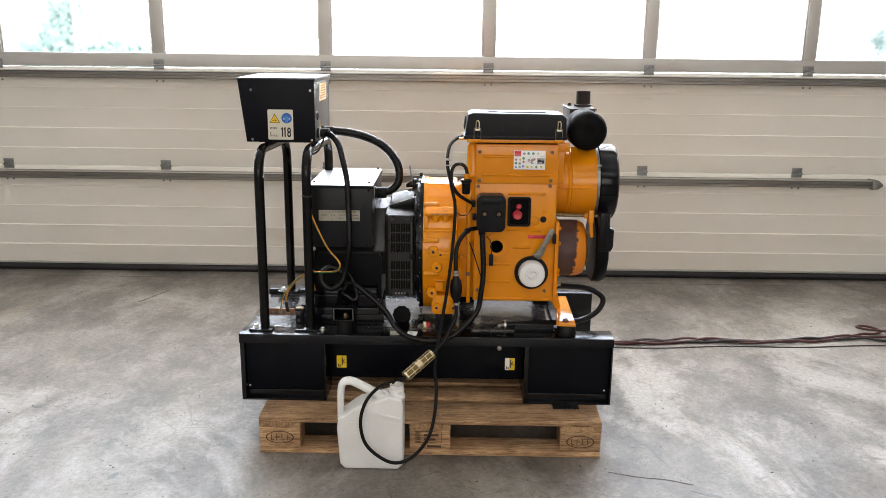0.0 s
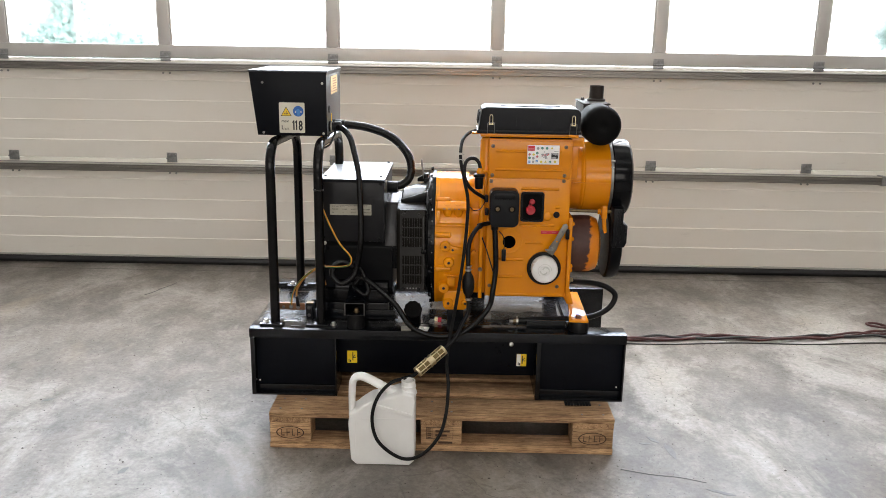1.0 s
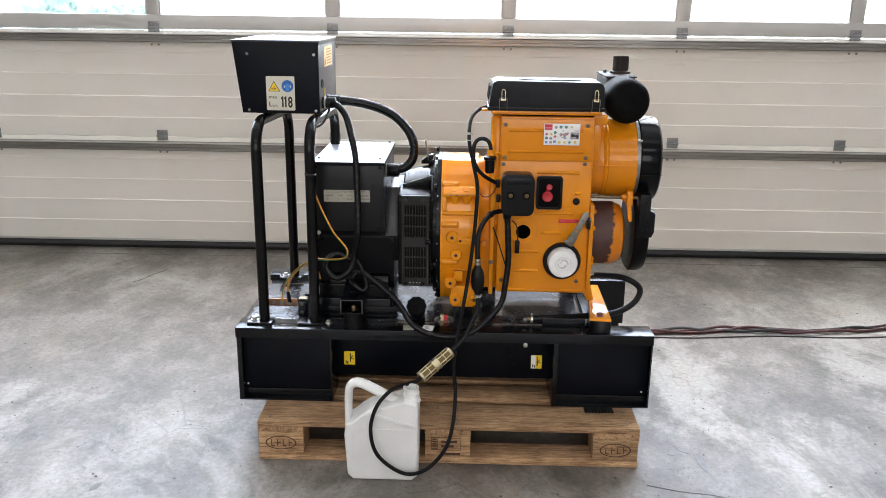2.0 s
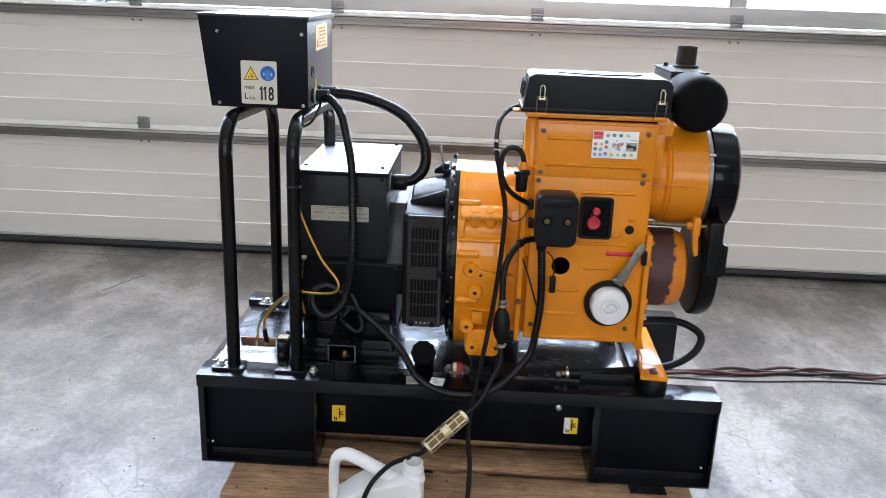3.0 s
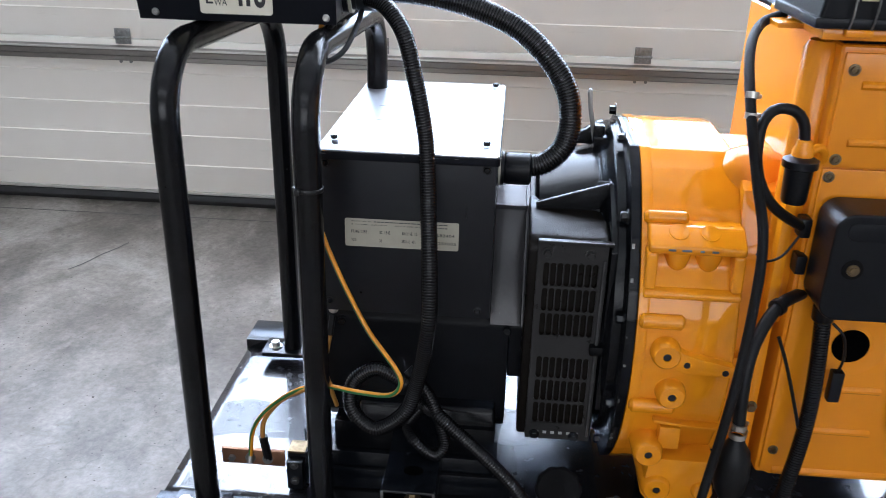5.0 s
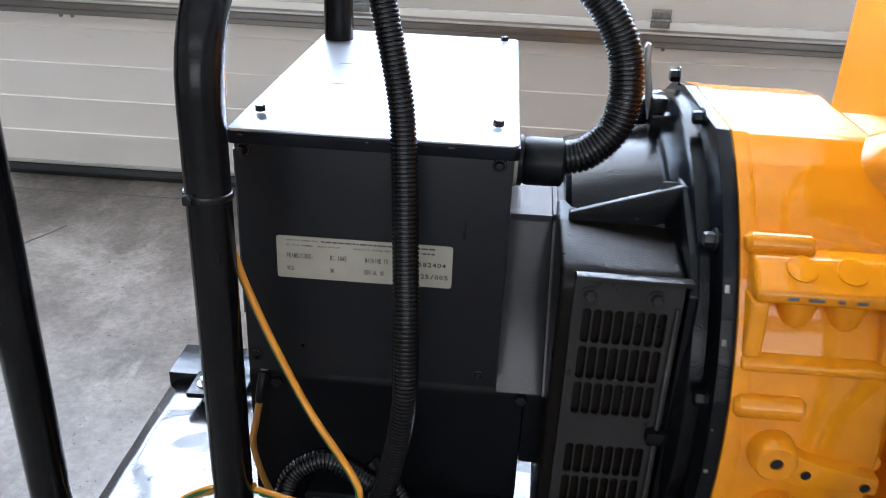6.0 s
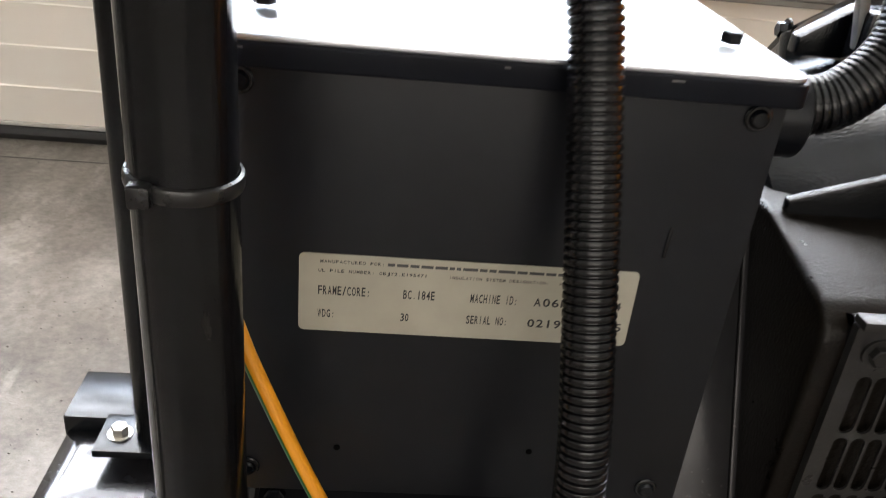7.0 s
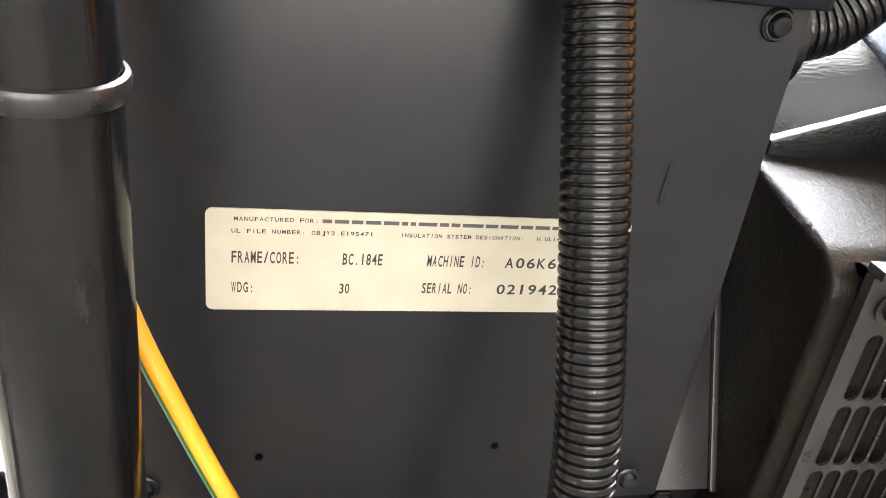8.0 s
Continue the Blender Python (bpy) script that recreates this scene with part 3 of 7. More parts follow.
def hall():
    bm = B()
    nx, ys = 2, [Y0, -2.0, 0.9, 1.2, DOOR_Y, 2.62]
    zs = [0, 0, 0, 0, FALL, FALL]
    rows = [[bm.verts.new((x, y, z)) for x in (X0, X1)] for y, z in zip(ys, zs)]
    for a, b in zip(rows, rows[1:]):
        bm.faces.new((a[0], a[1], b[1], b[0]))
    low = [[bm.verts.new((v.co.x, v.co.y, -0.25)) for v in r] for r in (rows[0], rows[-1])]
    bm.faces.new((low[0][0], low[1][0], low[1][1], low[0][1]))
    bm.faces.new((rows[0][1], rows[0][0], low[0][0], low[0][1]))
    bm.faces.new((rows[-1][0], rows[-1][1], low[1][1], low[1][0]))
    solid("floor", bm, CONCRETE, "power-floated grey concrete floor with pale stains and pits", "floor", kind="structure")
    bm = B()
    box(bm, X0, X1, 2.290, 2.294, FALL + 0.0045, FALL + 0.0056, 0.0003)
    solid("floor_joint", bm, SCUFF, "dark sealant joint across the floor before the door", "joint", kind="structure")
    bm = B()
    hose(bm, [(-1.675, 1.74, -0.0112), (-1.645, 1.80, -0.0127), (-1.628, 1.87, -0.0143), (-1.597, 1.94, -0.0160), (-1.580, 2.00, -0.0175)], 0.0016, 6, 0.05)
    solid("floor_crack", bm, SCUFF, "short dark hairline crack in the concrete", "crack", kind="structure")
    rnd = random.Random(31)
    for x, y, n, w, a in ((0.768, 0.120, 0.034, 0.010, 2.2), (0.812, 0.035, 0.060, 0.012, 1.7), (0.735, 0.090, 0.022, 0.007, 0.1), (0.910, -0.236, 0.050, 0.010, -0.4), (-1.55, 0.35, 0.03, 0.010, 0.6), (-1.05, -0.18, 0.025, 0.012, 1.2)):
        o = []
        for k in range(14):
            t = 2 * math.pi * k / 14
            u, v = n * math.cos(t) * rnd.uniform(0.7, 1.1), w * math.sin(t) * rnd.uniform(0.6, 1.2)
            o.append((x + u * math.cos(a) - v * math.sin(a), y + u * math.sin(a) + v * math.cos(a)))
        solid("floor_scuff", prism(B(), o, "z", 0.0002, 0.0008), SCUFF, "dark scuff on the concrete floor", "scuff", kind="structure")
    solid("floor_scratch", hose(B(), SCRATCH, 0.0013, 6, 0.03), SCUFF, "long dark scratch in the concrete floor", "scratch", kind="structure")
    wt = 0.2
    for name, b in (("wall_west", (X0 - wt, X0, Y0, 2.8, -0.25, ROOF_Z)), ("wall_east", (X1, X1 + wt, Y0, 2.8, -0.25, ROOF_Z))):
        bm = B()
        box(bm, *b)
        solid(name, bm, WALL_PAINT, "plain pale hall wall", "wall", kind="structure")
    # far wall, out of view, opened only for the added fill light
    bm = B()
    for b in ((X0 - wt, FILL_OPENING[0], -0.25, ROOF_Z), (FILL_OPENING[1], X1 + wt, -0.25, ROOF_Z), (FILL_OPENING[0], FILL_OPENING[1], -0.25, FILL_OPENING[2]), (FILL_OPENING[0], FILL_OPENING[1], FILL_OPENING[3], ROOF_Z)):
        box(bm, b[0], b[1], Y0 - wt, Y0, b[2], b[3])
    solid("wall_south", bm, WALL_PAINT, "plain pale hall wall with an added opening for fill light", "wall", kind="structure")
    solid("wall_fill_sheet", box(B(), FILL_OPENING[0], FILL_OPENING[1], Y0 - wt + 0.02, Y0 - wt + 0.04, FILL_OPENING[2], FILL_OPENING[3]), WHITE_PRINT, "unseen white sheet closing the added fill-light opening", "window", kind="structure")
    bm = B()
    box(bm, X0, DX0 + 0.1, 2.56, 2.8, -0.25, ROOF_Z)
    box(bm, DX1 - 0.1, X1, 2.56, 2.8, -0.25, ROOF_Z)
    box(bm, DX0 + 0.1, DX1 - 0.1, 2.56, 2.8, DZ1 - 0.1, ROOF_Z)
    solid("wall_north", bm, WALL_PAINT, "plain pale hall wall round the sectional door", "wall", kind="structure")
    # roof with long openings made up for the added fill lamps
    bm = B()
    ys = sorted([Y0] + [v for _, ry, _, sy in ROOF_FILLS for v in (ry - sy / 2, ry + sy / 2)] + [2.8])
    for i in range(0, len(ys), 2):
        box(bm, X0, X1, ys[i], ys[i + 1], ROOF_Z, ROOF_Z + 0.15)
    for rx, ry, sx, sy in ROOF_FILLS:
        box(bm, X0, rx - sx / 2, ry - sy / 2, ry + sy / 2, ROOF_Z, ROOF_Z + 0.15)
        box(bm, rx + sx / 2, X1, ry - sy / 2, ry + sy / 2, ROOF_Z, ROOF_Z + 0.15)
    solid("ceiling", bm, ROOF_PAINT, "white sheet roof with long openings for added fill lamps", "ceiling", kind="structure")
    for i, (rx, ry, sx, sy) in enumerate(ROOF_FILLS):
        bm = B()
        box(bm, rx - sx / 2, rx + sx / 2, ry - sy / 2, ry + sy / 2, ROOF_Z + 0.09, ROOF_Z + 0.11)
        solid("rooflight_%d" % (i + 1), bm, WHITE_PRINT, "unseen white sheet closing a fill-lamp opening", "roof light", kind="structure")


hall()


def door_panel_outline(z0, z1, ribs, closed=True):
    """The section through one insulated panel: flat bands between narrow raised beads."""
    out = [(DOOR_Y + 0.045, z0), (DOOR_Y + 0.002, z0), (DOOR_Y, z0 + 0.004)]
    for z in ribs:
        out += [(DOOR_Y, z - 0.006), (DOOR_Y - 0.0010, z - 0.004), (DOOR_Y - 0.0010, z - 0.002), (DOOR_Y + 0.0025, z + 0.001), (DOOR_Y + 0.0025, z + 0.003), (DOOR_Y, z + 0.010)]
    out += [(DOOR_Y, z1 - 0.004), (DOOR_Y + 0.002, z1), (DOOR_Y + 0.045, z1)]
    return out


def sectional_door():
    door = thing("door_1", (0, DOOR_Y, FALL), "closed sectional door with cream panels and a glazed aluminium band", "door", kind="structure")
    J1, J2 = 0.640, 1.240
    for name, z0, z1, ribs in (("door_panel", 0.026, J1 - 0.002, (0.139, 0.264, 0.389, 0.514)), ("door_panel", J1 + 0.002, J2 - 0.002, (0.752, 0.874, 0.998, 1.119))):
        part(name, prism(B(), door_panel_outline(z0, z1, ribs), "x", DX0, DX1), DOOR_SKIN, door, "cream ribbed insulated panel")
    part("kick_strip", box(B(), DX0, DX1, DOOR_Y - 0.006, DOOR_Y + 0.03, 0.0135, 0.0255, 0.002), ALU_FRAME, door, "grey aluminium strip")
    bm = prism(B(), [(DOOR_Y + 0.005, 0.013), (DOOR_Y - 0.012, 0.010), (DOOR_Y - 0.018, -0.010), (DOOR_Y - 0.008, FALL + 0.001), (DOOR_Y + 0.03, FALL + 0.001), (DOOR_Y + 0.03, 0.013)], "x", DX0, DX1, 0.002)
    part("bottom_seal", bm, SEAL, door, "black rubber bottom seal")
    hinges_x = [-2.69, -1.712, -0.708, 0.268, 1.226, 2.172, 3.13]
    # glazed sections
    pitch, z = 0.62, J2 + 0.002
    for k in range(5):
        lo, hi = z + 0.002, z + pitch - 0.004
        part("bottom_rail", box(B(), DX0, DX1, DOOR_Y, DOOR_Y + 0.045, lo, lo + 0.080, 0.003), ALU_FRAME, door)
        part("top_rail", box(B(), DX0, DX1, DOOR_Y, DOOR_Y + 0.045, hi - 0.07, hi, 0.003), ALU_FRAME, door)
        xs = [DX0] + hinges_x + [DX1]
        for i, x in enumerate(hinges_x):
            bm = box(B(), x - 0.033, x + 0.033, DOOR_Y + 0.002, DOOR_Y + 0.043, lo + 0.0805, hi - 0.0705, 0.004)
            mull = part("mullion", bm, ALU_FRAME, door)
            bm = box(B(), x + 0.0335, x + 0.043, DOOR_Y + 0.008, DOOR_Y + 0.036, lo + 0.0805, hi - 0.0705, 0.002)
            box(bm, x - 0.043, x - 0.0335, DOOR_Y + 0.008, DOOR_Y + 0.036, lo + 0.0805, hi - 0.0705, 0.002)
            part("glazing_bead", bm, ALU, mull, "pale glazing bead")
        for a, b in zip(xs, xs[1:]):
            pane = part("pane", box(B(), a + 0.035, b - 0.035, DOOR_Y + 0.018, DOOR_Y + 0.024, lo + 0.075, hi - 0.065), GLASS, door, "clear acrylic pane")
            pane.visible_shadow = False
        z += pitch
    # stiffening rails under the joints
    for z, x_end in ((0.615, 2.605), (1.222, DX1)):
        o = [(DOOR_Y - 0.001, z), (DOOR_Y - 0.069, z - 0.004), (DOOR_Y - 0.072, z - 0.008), (DOOR_Y - 0.072, z - 0.016), (DOOR_Y - 0.062, z - 0.018), (DOOR_Y - 0.062, z - 0.026),
             (DOOR_Y - 0.072, z - 0.028), (DOOR_Y - 0.072, z - 0.042), (DOOR_Y - 0.069, z - 0.045), (DOOR_Y - 0.001, z - 0.048)]
        rail = part("stiffening_rail", prism(B(), o, "x", DX0, x_end), RAIL_ALU, door, "extruded dull aluminium rail")
        part("rail_lip", box(B(), DX0, x_end, DOOR_Y - 0.0745, DOOR_Y - 0.058, z - 0.0028, z + 0.003, 0.001), ALU, rail, "bright upper lip")
        if x_end < 3:
            bm = prism(B(), [(x_end + 0.001, z + 0.006), (x_end + 0.04, z + 0.002), (x_end + 0.066, z - 0.018), (x_end + 0.066, z - 0.032), (x_end + 0.04, z - 0.052), (x_end + 0.001, z - 0.054)], "y", DOOR_Y - 0.076, DOOR_Y - 0.002, 0.004)
            part("end_cap", bm, STEEL, rail, "tapered grey end cap")
        for x in hinges_x:
            bm = B()
            for dx in (-0.02, 0.02):
                rod(bm, (x + dx, DOOR_Y + 0.001, z - 0.062), (x + dx, DOOR_Y - 0.006, z - 0.062), 0.006, 10)
            if x < x_end:
                part("rail_screw", bm, STEEL, rail)
            else:
                bm.free()
    # hinges at the two joints
    bm = B()
    box(bm, -0.036, 0.036, -0.006, -0.001, 0.004, 0.038, 0.001)
    box(bm, -0.036, 0.036, -0.006, -0.001, -0.028, -0.003, 0.001)
    rod(bm, (-0.038, -0.010, 0.0), (0.038, -0.010, 0.0), 0.0055, 12)
    for sx in (-0.022, 0.022):
        for sz in (-0.018, 0.026):
            rod(bm, (sx, -0.006, sz), (sx, -0.010, sz), 0.0055, 10)
    hinge_mesh = mesh_object("hinge", bm, HINGE_STEEL)
    data = hinge_mesh.data
    bpy.data.objects.remove(hinge_mesh)
    for z in (J1 + 0.006, J2 + 0.014):
        for x in hinges_x:
            h = new("hinge", data)
            h.parent = door
            h.matrix_parent_inverse = Matrix.Translation(-Vector(door.location))
            h.location = (x, DOOR_Y, z)
            h.scale = (0.86, 1.0, 0.9)
    # guide tracks at the sides
    for x in (DX0 - 0.06, DX1 + 0.02):
        part("guide_track", box(B(), x, x + 0.04, DOOR_Y + 0.0, DOOR_Y + 0.08, FALL, 4.3, 0.003), ALU, door)


sectional_door()


def outdoors():
    bm = B()
    box(bm, -900, 900, 2.8, 2400, -0.35, -0.06)
    solid("ground", bm, PAVING, "pale paved yard that runs to the horizon", "ground", kind="structure")
    rnd = random.Random(11)

    def leaves(bm, c, r, n, size):
        for _ in range(n):
            d = Vector((rnd.gauss(0, 1), rnd.gauss(0, 1), rnd.gauss(0, 1))).normalized() * (rnd.random() ** 0.4)
            p = Vector(c) + Vector((d.x * r[0], d.y * r[1], d.z * r[2])) * (0.75 + 0.4 * noise.noise(d * 2.3 + Vector(c)))
            a = Vector((rnd.gauss(0, 1), rnd.gauss(0, 1), rnd.gauss(0, 1))).normalized()
            b = a.orthogonal().normalized()
            s = size * rnd.uniform(0.6, 1.4)
            q = [p + a * s, p + b * s * 0.5, p - a * s * 0.8, p - b * s * 0.5]
            bm.faces.new([bm.verts.new(v) for v in q])

    for x, y, r, h in ((-12.30, 21.0, 0.25, 6.0), (-10.40, 21.0, 0.12, 5.0)):
        tree = thing("tree", (x, y, -0.06), "tree with a slim trunk standing in the yard", "tree", "trees in the yard")
        bm = B()
        pts = spline([(x, y, -0.06), (x + 0.06, y, h * 0.3), (x - 0.05, y + 0.1, h * 0.6), (x + 0.05, y, h)], 0.25)
        sweep(bm, pts, [r * (1.15 - 0.8 * i / len(pts)) for i in range(len(pts))], 10)
        for k in range(6):
            z0 = h * (0.45 + 0.09 * k)
            a = k * 2.4
            q = spline([(x, y, z0), (x + math.cos(a) * 0.6, y + math.sin(a) * 0.6, z0 + 0.5), (x + math.cos(a) * 1.3, y + math.sin(a) * 1.3, z0 + 1.2)], 0.25)
            sweep(bm, q, [r * 0.35 * (1.1 - i / len(q)) for i in range(len(q))], 7)
        part("trunk", bm, BARK, tree)
        bm = B()
        for k in range(7):
            a = k * 2.4
            leaves(bm, (x + math.cos(a) * 1.1, y + math.sin(a) * 1.1, h * (0.6 + 0.08 * k)), (1.1, 1.1, 0.8), 260, 0.10)
        part("crown", bm, LEAF, tree)
    for x, y, rx, rz in ((-12.6, 22.0, 0.9, 0.95), (-11.5, 21.4, 0.7, 1.0), (-10.75, 21.3, 0.45, 2.2), (-10.9, 21.0, 0.6, 1.2), (-9.6, 20.9, 0.7, 1.1), (-8.9, 21.2, 0.6, 1.0), (11.8, 20.9, 0.6, 1.6)):
        bush = thing("bush", (x, y, -0.06), "low leafy bush at the edge of the yard", "bush", "bushes in the yard")
        bm = B()
        for k in range(5):
            a = k * 1.256
            q = spline([(x, y, -0.06), (x + 0.25 * math.cos(a), y + 0.25 * math.sin(a), rz * 0.6), (x + 0.5 * math.cos(a), y + 0.5 * math.sin(a), rz * 1.2)], 0.2)
            sweep(bm, q, [0.03 * (1.1 - i / len(q)) for i in range(len(q))], 6)
        part("stem", bm, BARK, bush)
        bm = B()
        for k in range(4):
            a = k * 1.57 + x
            leaves(bm, (x + 0.35 * math.cos(a), y + 0.35 * math.sin(a), rz * (0.8 + 0.15 * (k % 2))), (rx * 0.7, 0.6, rz * 0.75), 700, 0.055)
        part("foliage", bm, LEAF, bush)


outdoors()

# ---------------------------------------------------------------- pallet


def pallet():
    p = thing("wooden_pallet", (0, 0.4, 0), "worn softwood four-way pallet standing on the concrete floor", "pallet")
    rnd = random.Random(5)

    def board(name, x0, x1, y0, y1, z0, z1, mat):
        bm = box(B(), x0, x1, y0, y1, z0, z1, 0.004, 2)
        for v in bm.verts:
            k = noise.noise(v.co * 9.0) * 0.0025
            v.co.z += k if v.co.z > (z0 + z1) / 2 else 0
            v.co.y += noise.noise(v.co * 7.0 + Vector((3, 1, 2))) * 0.002 if mat is WOOD_X else 0
        return part(name, bm, mat, p)

    cuts = ((0.0, 0.145), (0.1875, 0.2875), (0.3275, 0.4725), (0.5125, 0.6125), (0.655, 0.80))
    for y0, y1 in cuts:
        board("top_board", -0.6, 0.6, y0 - 0.001, y1 + 0.001, 0.1170, 0.1365, WOOD_X)
    for x0 in (-0.6, -0.0725, 0.455):
        board("cross_board", x0, x0 + 0.145, 0.001, 0.799, 0.0965, 0.1165, WOOD_Y)
    for y0, y1 in ((0.0, 0.1), (0.3275, 0.4725), (0.70, 0.80)):
        board("bottom_board", -0.6, 0.6, y0, y1, 0.0, 0.0215, WOOD_X)
    ink = surface("branded_mark", (0.05, 0.026, 0.015), (0.08, 0.042, 0.022), (0.75, 0.9), 0.0, 60.0, 200.0)
    for x0 in (-0.6, -0.0725, 0.455):
        for y0, y1 in ((0.003, 0.103), (0.3275, 0.4725), (0.697, 0.797)):
            blk = board("block", x0 + 0.001, x0 + 0.144, y0, y1, 0.022, 0.096, WOOD_X)
            if y0 < 0.1 and x0 != -0.0725:
                cx, cz = x0 + 0.072, 0.059
                bm = B()
                ring = disc(cx, cz, 0.0235, 36, 2.1)
                inner = disc(cx, cz, 0.0208, 36, 2.16)
                vo = [bm.verts.new((a, y0 - 0.0012, b)) for a, b in ring]
                vi = [bm.verts.new((a, y0 - 0.0012, b)) for a, b in inner]
                for i in range(36):
                    j = (i + 1) % 36
                    bm.faces.new((vo[i], vo[j], vi[j], vi[i]))
                part("brand_mark", bm, ink, blk, "dark branded oval mark")
                for k in range(4):
                    bx = cx - 0.031 + k * 0.0185
                    h = cz - 0.012 + 0.011 * (k % 2)
                    o = [(bx, cz - 0.012), (bx + 0.0024, cz - 0.012), (bx + 0.0024, h), (bx + 0.011, h), (bx + 0.011, h + 0.0024), (bx + 0.0024, h + 0.0024), (bx + 0.0024, cz + 0.012), (bx, cz + 0.012)]
                    if k % 2 == 0:
                        o = o[1:2] + o[3:]
                        o = [(bx, cz - 0.012)] + [(bx + 0.011, h)] + o[2:]
                    part("brand_stroke", prism(B(), o, "y", y0 - 0.0014, y0 + 0.001), ink, blk)
            elif y0 < 0.1:
                for a, b, c, d in ((-0.052, 0.042, 0.088, 0.0895), (-0.052, 0.042, 0.046, 0.0475), (-0.052, -0.0505, 0.046, 0.0895), (0.0405, 0.042, 0.046, 0.0895), (-0.032, -0.0308, 0.046, 0.0895),
                                   (-0.02, 0.03, 0.072, 0.079), (-0.02, 0.02, 0.057, 0.063), (-0.01, 0.04, 0.029, 0.037)):
                    part("brand_stroke", box(B(), a, b, y0 - 0.0014, y0 + 0.001, c, d), ink, blk)
                for k in range(5):
                    part("print_bar", box(B(), -0.048, -0.034, y0 - 0.0014, y0 + 0.001, 0.05 + k * 0.008, 0.053 + k * 0.008), ink, blk)
    # nail heads
    for x in (-0.565, -0.49, -0.035, 0.035, 0.49, 0.565):
        for y in (0.03, 0.11):
            part("nail", rod(B(), (x, y, 0.1345), (x, y, 0.1387), 0.004, 8), STEEL, p)


pallet()

# ---------------------------------------------------------------- skid base with fuel tank
BX0, BX1, BF, BB, BZ, BT = -0.692, 0.652, 0.137, 0.727, 0.1375, 0.392


def skid_base():
    s = thing("skid_base", (0, 0.43, BZ), "black painted steel skid base with built-in fuel tank on a pallet", "base frame")
    lip = 0.034
    # front top flange and its turned-down lip
    part("front_flange", prism(B(), [(BF, BT - lip), (BF, BT), (BF + 0.088, BT), (BF + 0.088, BT - 0.006), (BF + 0.007, BT - 0.007), (BF + 0.007, BT - lip)], "x", BX0, BX1, 0.0015), BLACK_GLOSS, s)
    # the two front leg panels, shallow pans with turned edges
    for x0, x1 in ((BX0 + 0.002, -0.382), (0.335, BX1 - 0.001)):
        zt = BT - lip - 0.0005
        leg = part("leg_panel", box(B(), x0 + 0.014, x1 - 0.001, BF + 0.030, BF + 0.036, BZ + 0.002, zt, 0.001), BLACK_PANEL, s, "black sheet leg panel")
        part("panel_flange", box(B(), x0, x0 + 0.016, BF + 0.002, BF + 0.20, BZ, zt, 0.002), BLACK_GLOSS, leg)
        part("panel_flange", box(B(), x1 - 0.006, x1, BF + 0.002, BF + 0.14, BZ, zt, 0.002), BLACK_GLOSS, leg)
        part("panel_flange", box(B(), x0 + 0.0165, x1 - 0.0065, BF + 0.0025, BF + 0.034, BZ, BZ + 0.006, 0.001), BLACK_GLOSS, leg)
        part("panel_rail", box(B(), x0 + 0.0165, x1 - 0.0065, BF + 0.022, BF + 0.0295, BZ + 0.0065, BZ + 0.034, 0.0015), BLACK_GLOSS, leg)
        cx = x0 + 0.024 if x0 < 0 else x1 - 0.02
        part("rivet", lathe(B(), (cx, BF + 0.0295, BZ + 0.046), (0, -1, 0), [(0.0032, 0), (0.003, 0.0015), (0, 0.0025)], 12), WHITE_PRINT, leg)
    part("middle_beam", box(B(), -0.3815, 0.3345, 0.205, 0.215, 0.205, BT - 0.007, 0.002), BLACK_PANEL, s)
    part("tank_body", box(B(), BX0 + 0.02, 0.45, 0.216, 0.64, 0.215, BT - 0.012, 0.004), BLACK_GLOSS, s)
    # top of the tank, wavy sheet that mirrors the windows
    bm = B()
    nx, ny = 60, 26
    grid = [[bm.verts.new((BX0 + 0.004 + (0.446 - BX0) * i / nx, 0.2265 + 0.4225 * j / ny, BT - 0.004 + 0.0012 * noise.noise(Vector((i * 0.35, j * 0.35, 0.5))))) for i in range(nx + 1)] for j in range(ny + 1)]
    for a, b in zip(grid, grid[1:]):
        for i in range(nx):
            bm.faces.new((a[i], a[i + 1], b[i + 1], b[i]))
    top = part("tank_top", bm, BLACK_TANK, s, "glossy black tank top with dents and smears")
    solidify = top.modifiers.new("thickness", "SOLIDIFY")
    solidify.thickness, solidify.offset = 0.004, -1
    part("back_flange", prism(B(), [(0.6495, BT + 0.014), (BB, BT + 0.014), (BB, BZ), (BB - 0.007, BZ), (BB - 0.007, BT + 0.007), (0.6565, BT + 0.007), (0.6565, 0.236), (0.6495, 0.236)], "x", BX0, BX1, 0.0012), BLACK_GLOSS, s)
    for x0 in (BX0 + 0.003, 0.338):
        part("rear_leg", box(B(), x0, x0 + 0.306, BB - 0.012, BB - 0.0075, BZ, BT, 0.001), BLACK_GLOSS, s)
    part("side_plate", box(B(), BX0 + 0.004, BX0 + 0.010, BF + 0.21, 0.648, BZ + 0.03, BT - 0.009, 0.001), BLACK_GLOSS, s)
    # no hole is cut: its shade is a black oval
    part("slot_hole_shade", prism(B(), rounded(-0.548, -0.512, 0.168, 0.178, 0.005), "z", BT + 0.0002, BT + 0.0012), INK, s, "black oval painting the shade in a slotted hole")
    # angle strip along the tank
    part("cable_strip", box(B(), -0.50, -0.18, 0.262, 0.268, BT, BT + 0.035, 0.001), BLACK_GLOSS, s)
    part("cable_strip", box(B(), -0.50, -0.20, 0.33, 0.336, BT, BT + 0.05, 0.001), BLACK_GLOSS, s)
    # yellow lifting stickers
    for x, white in ((-0.333, False), (0.287, True)):
        bm = prism(B(), rounded(x - 0.018, x + 0.018, 0.242, 0.289, 0.002), "y", 0.2038, 0.2049)
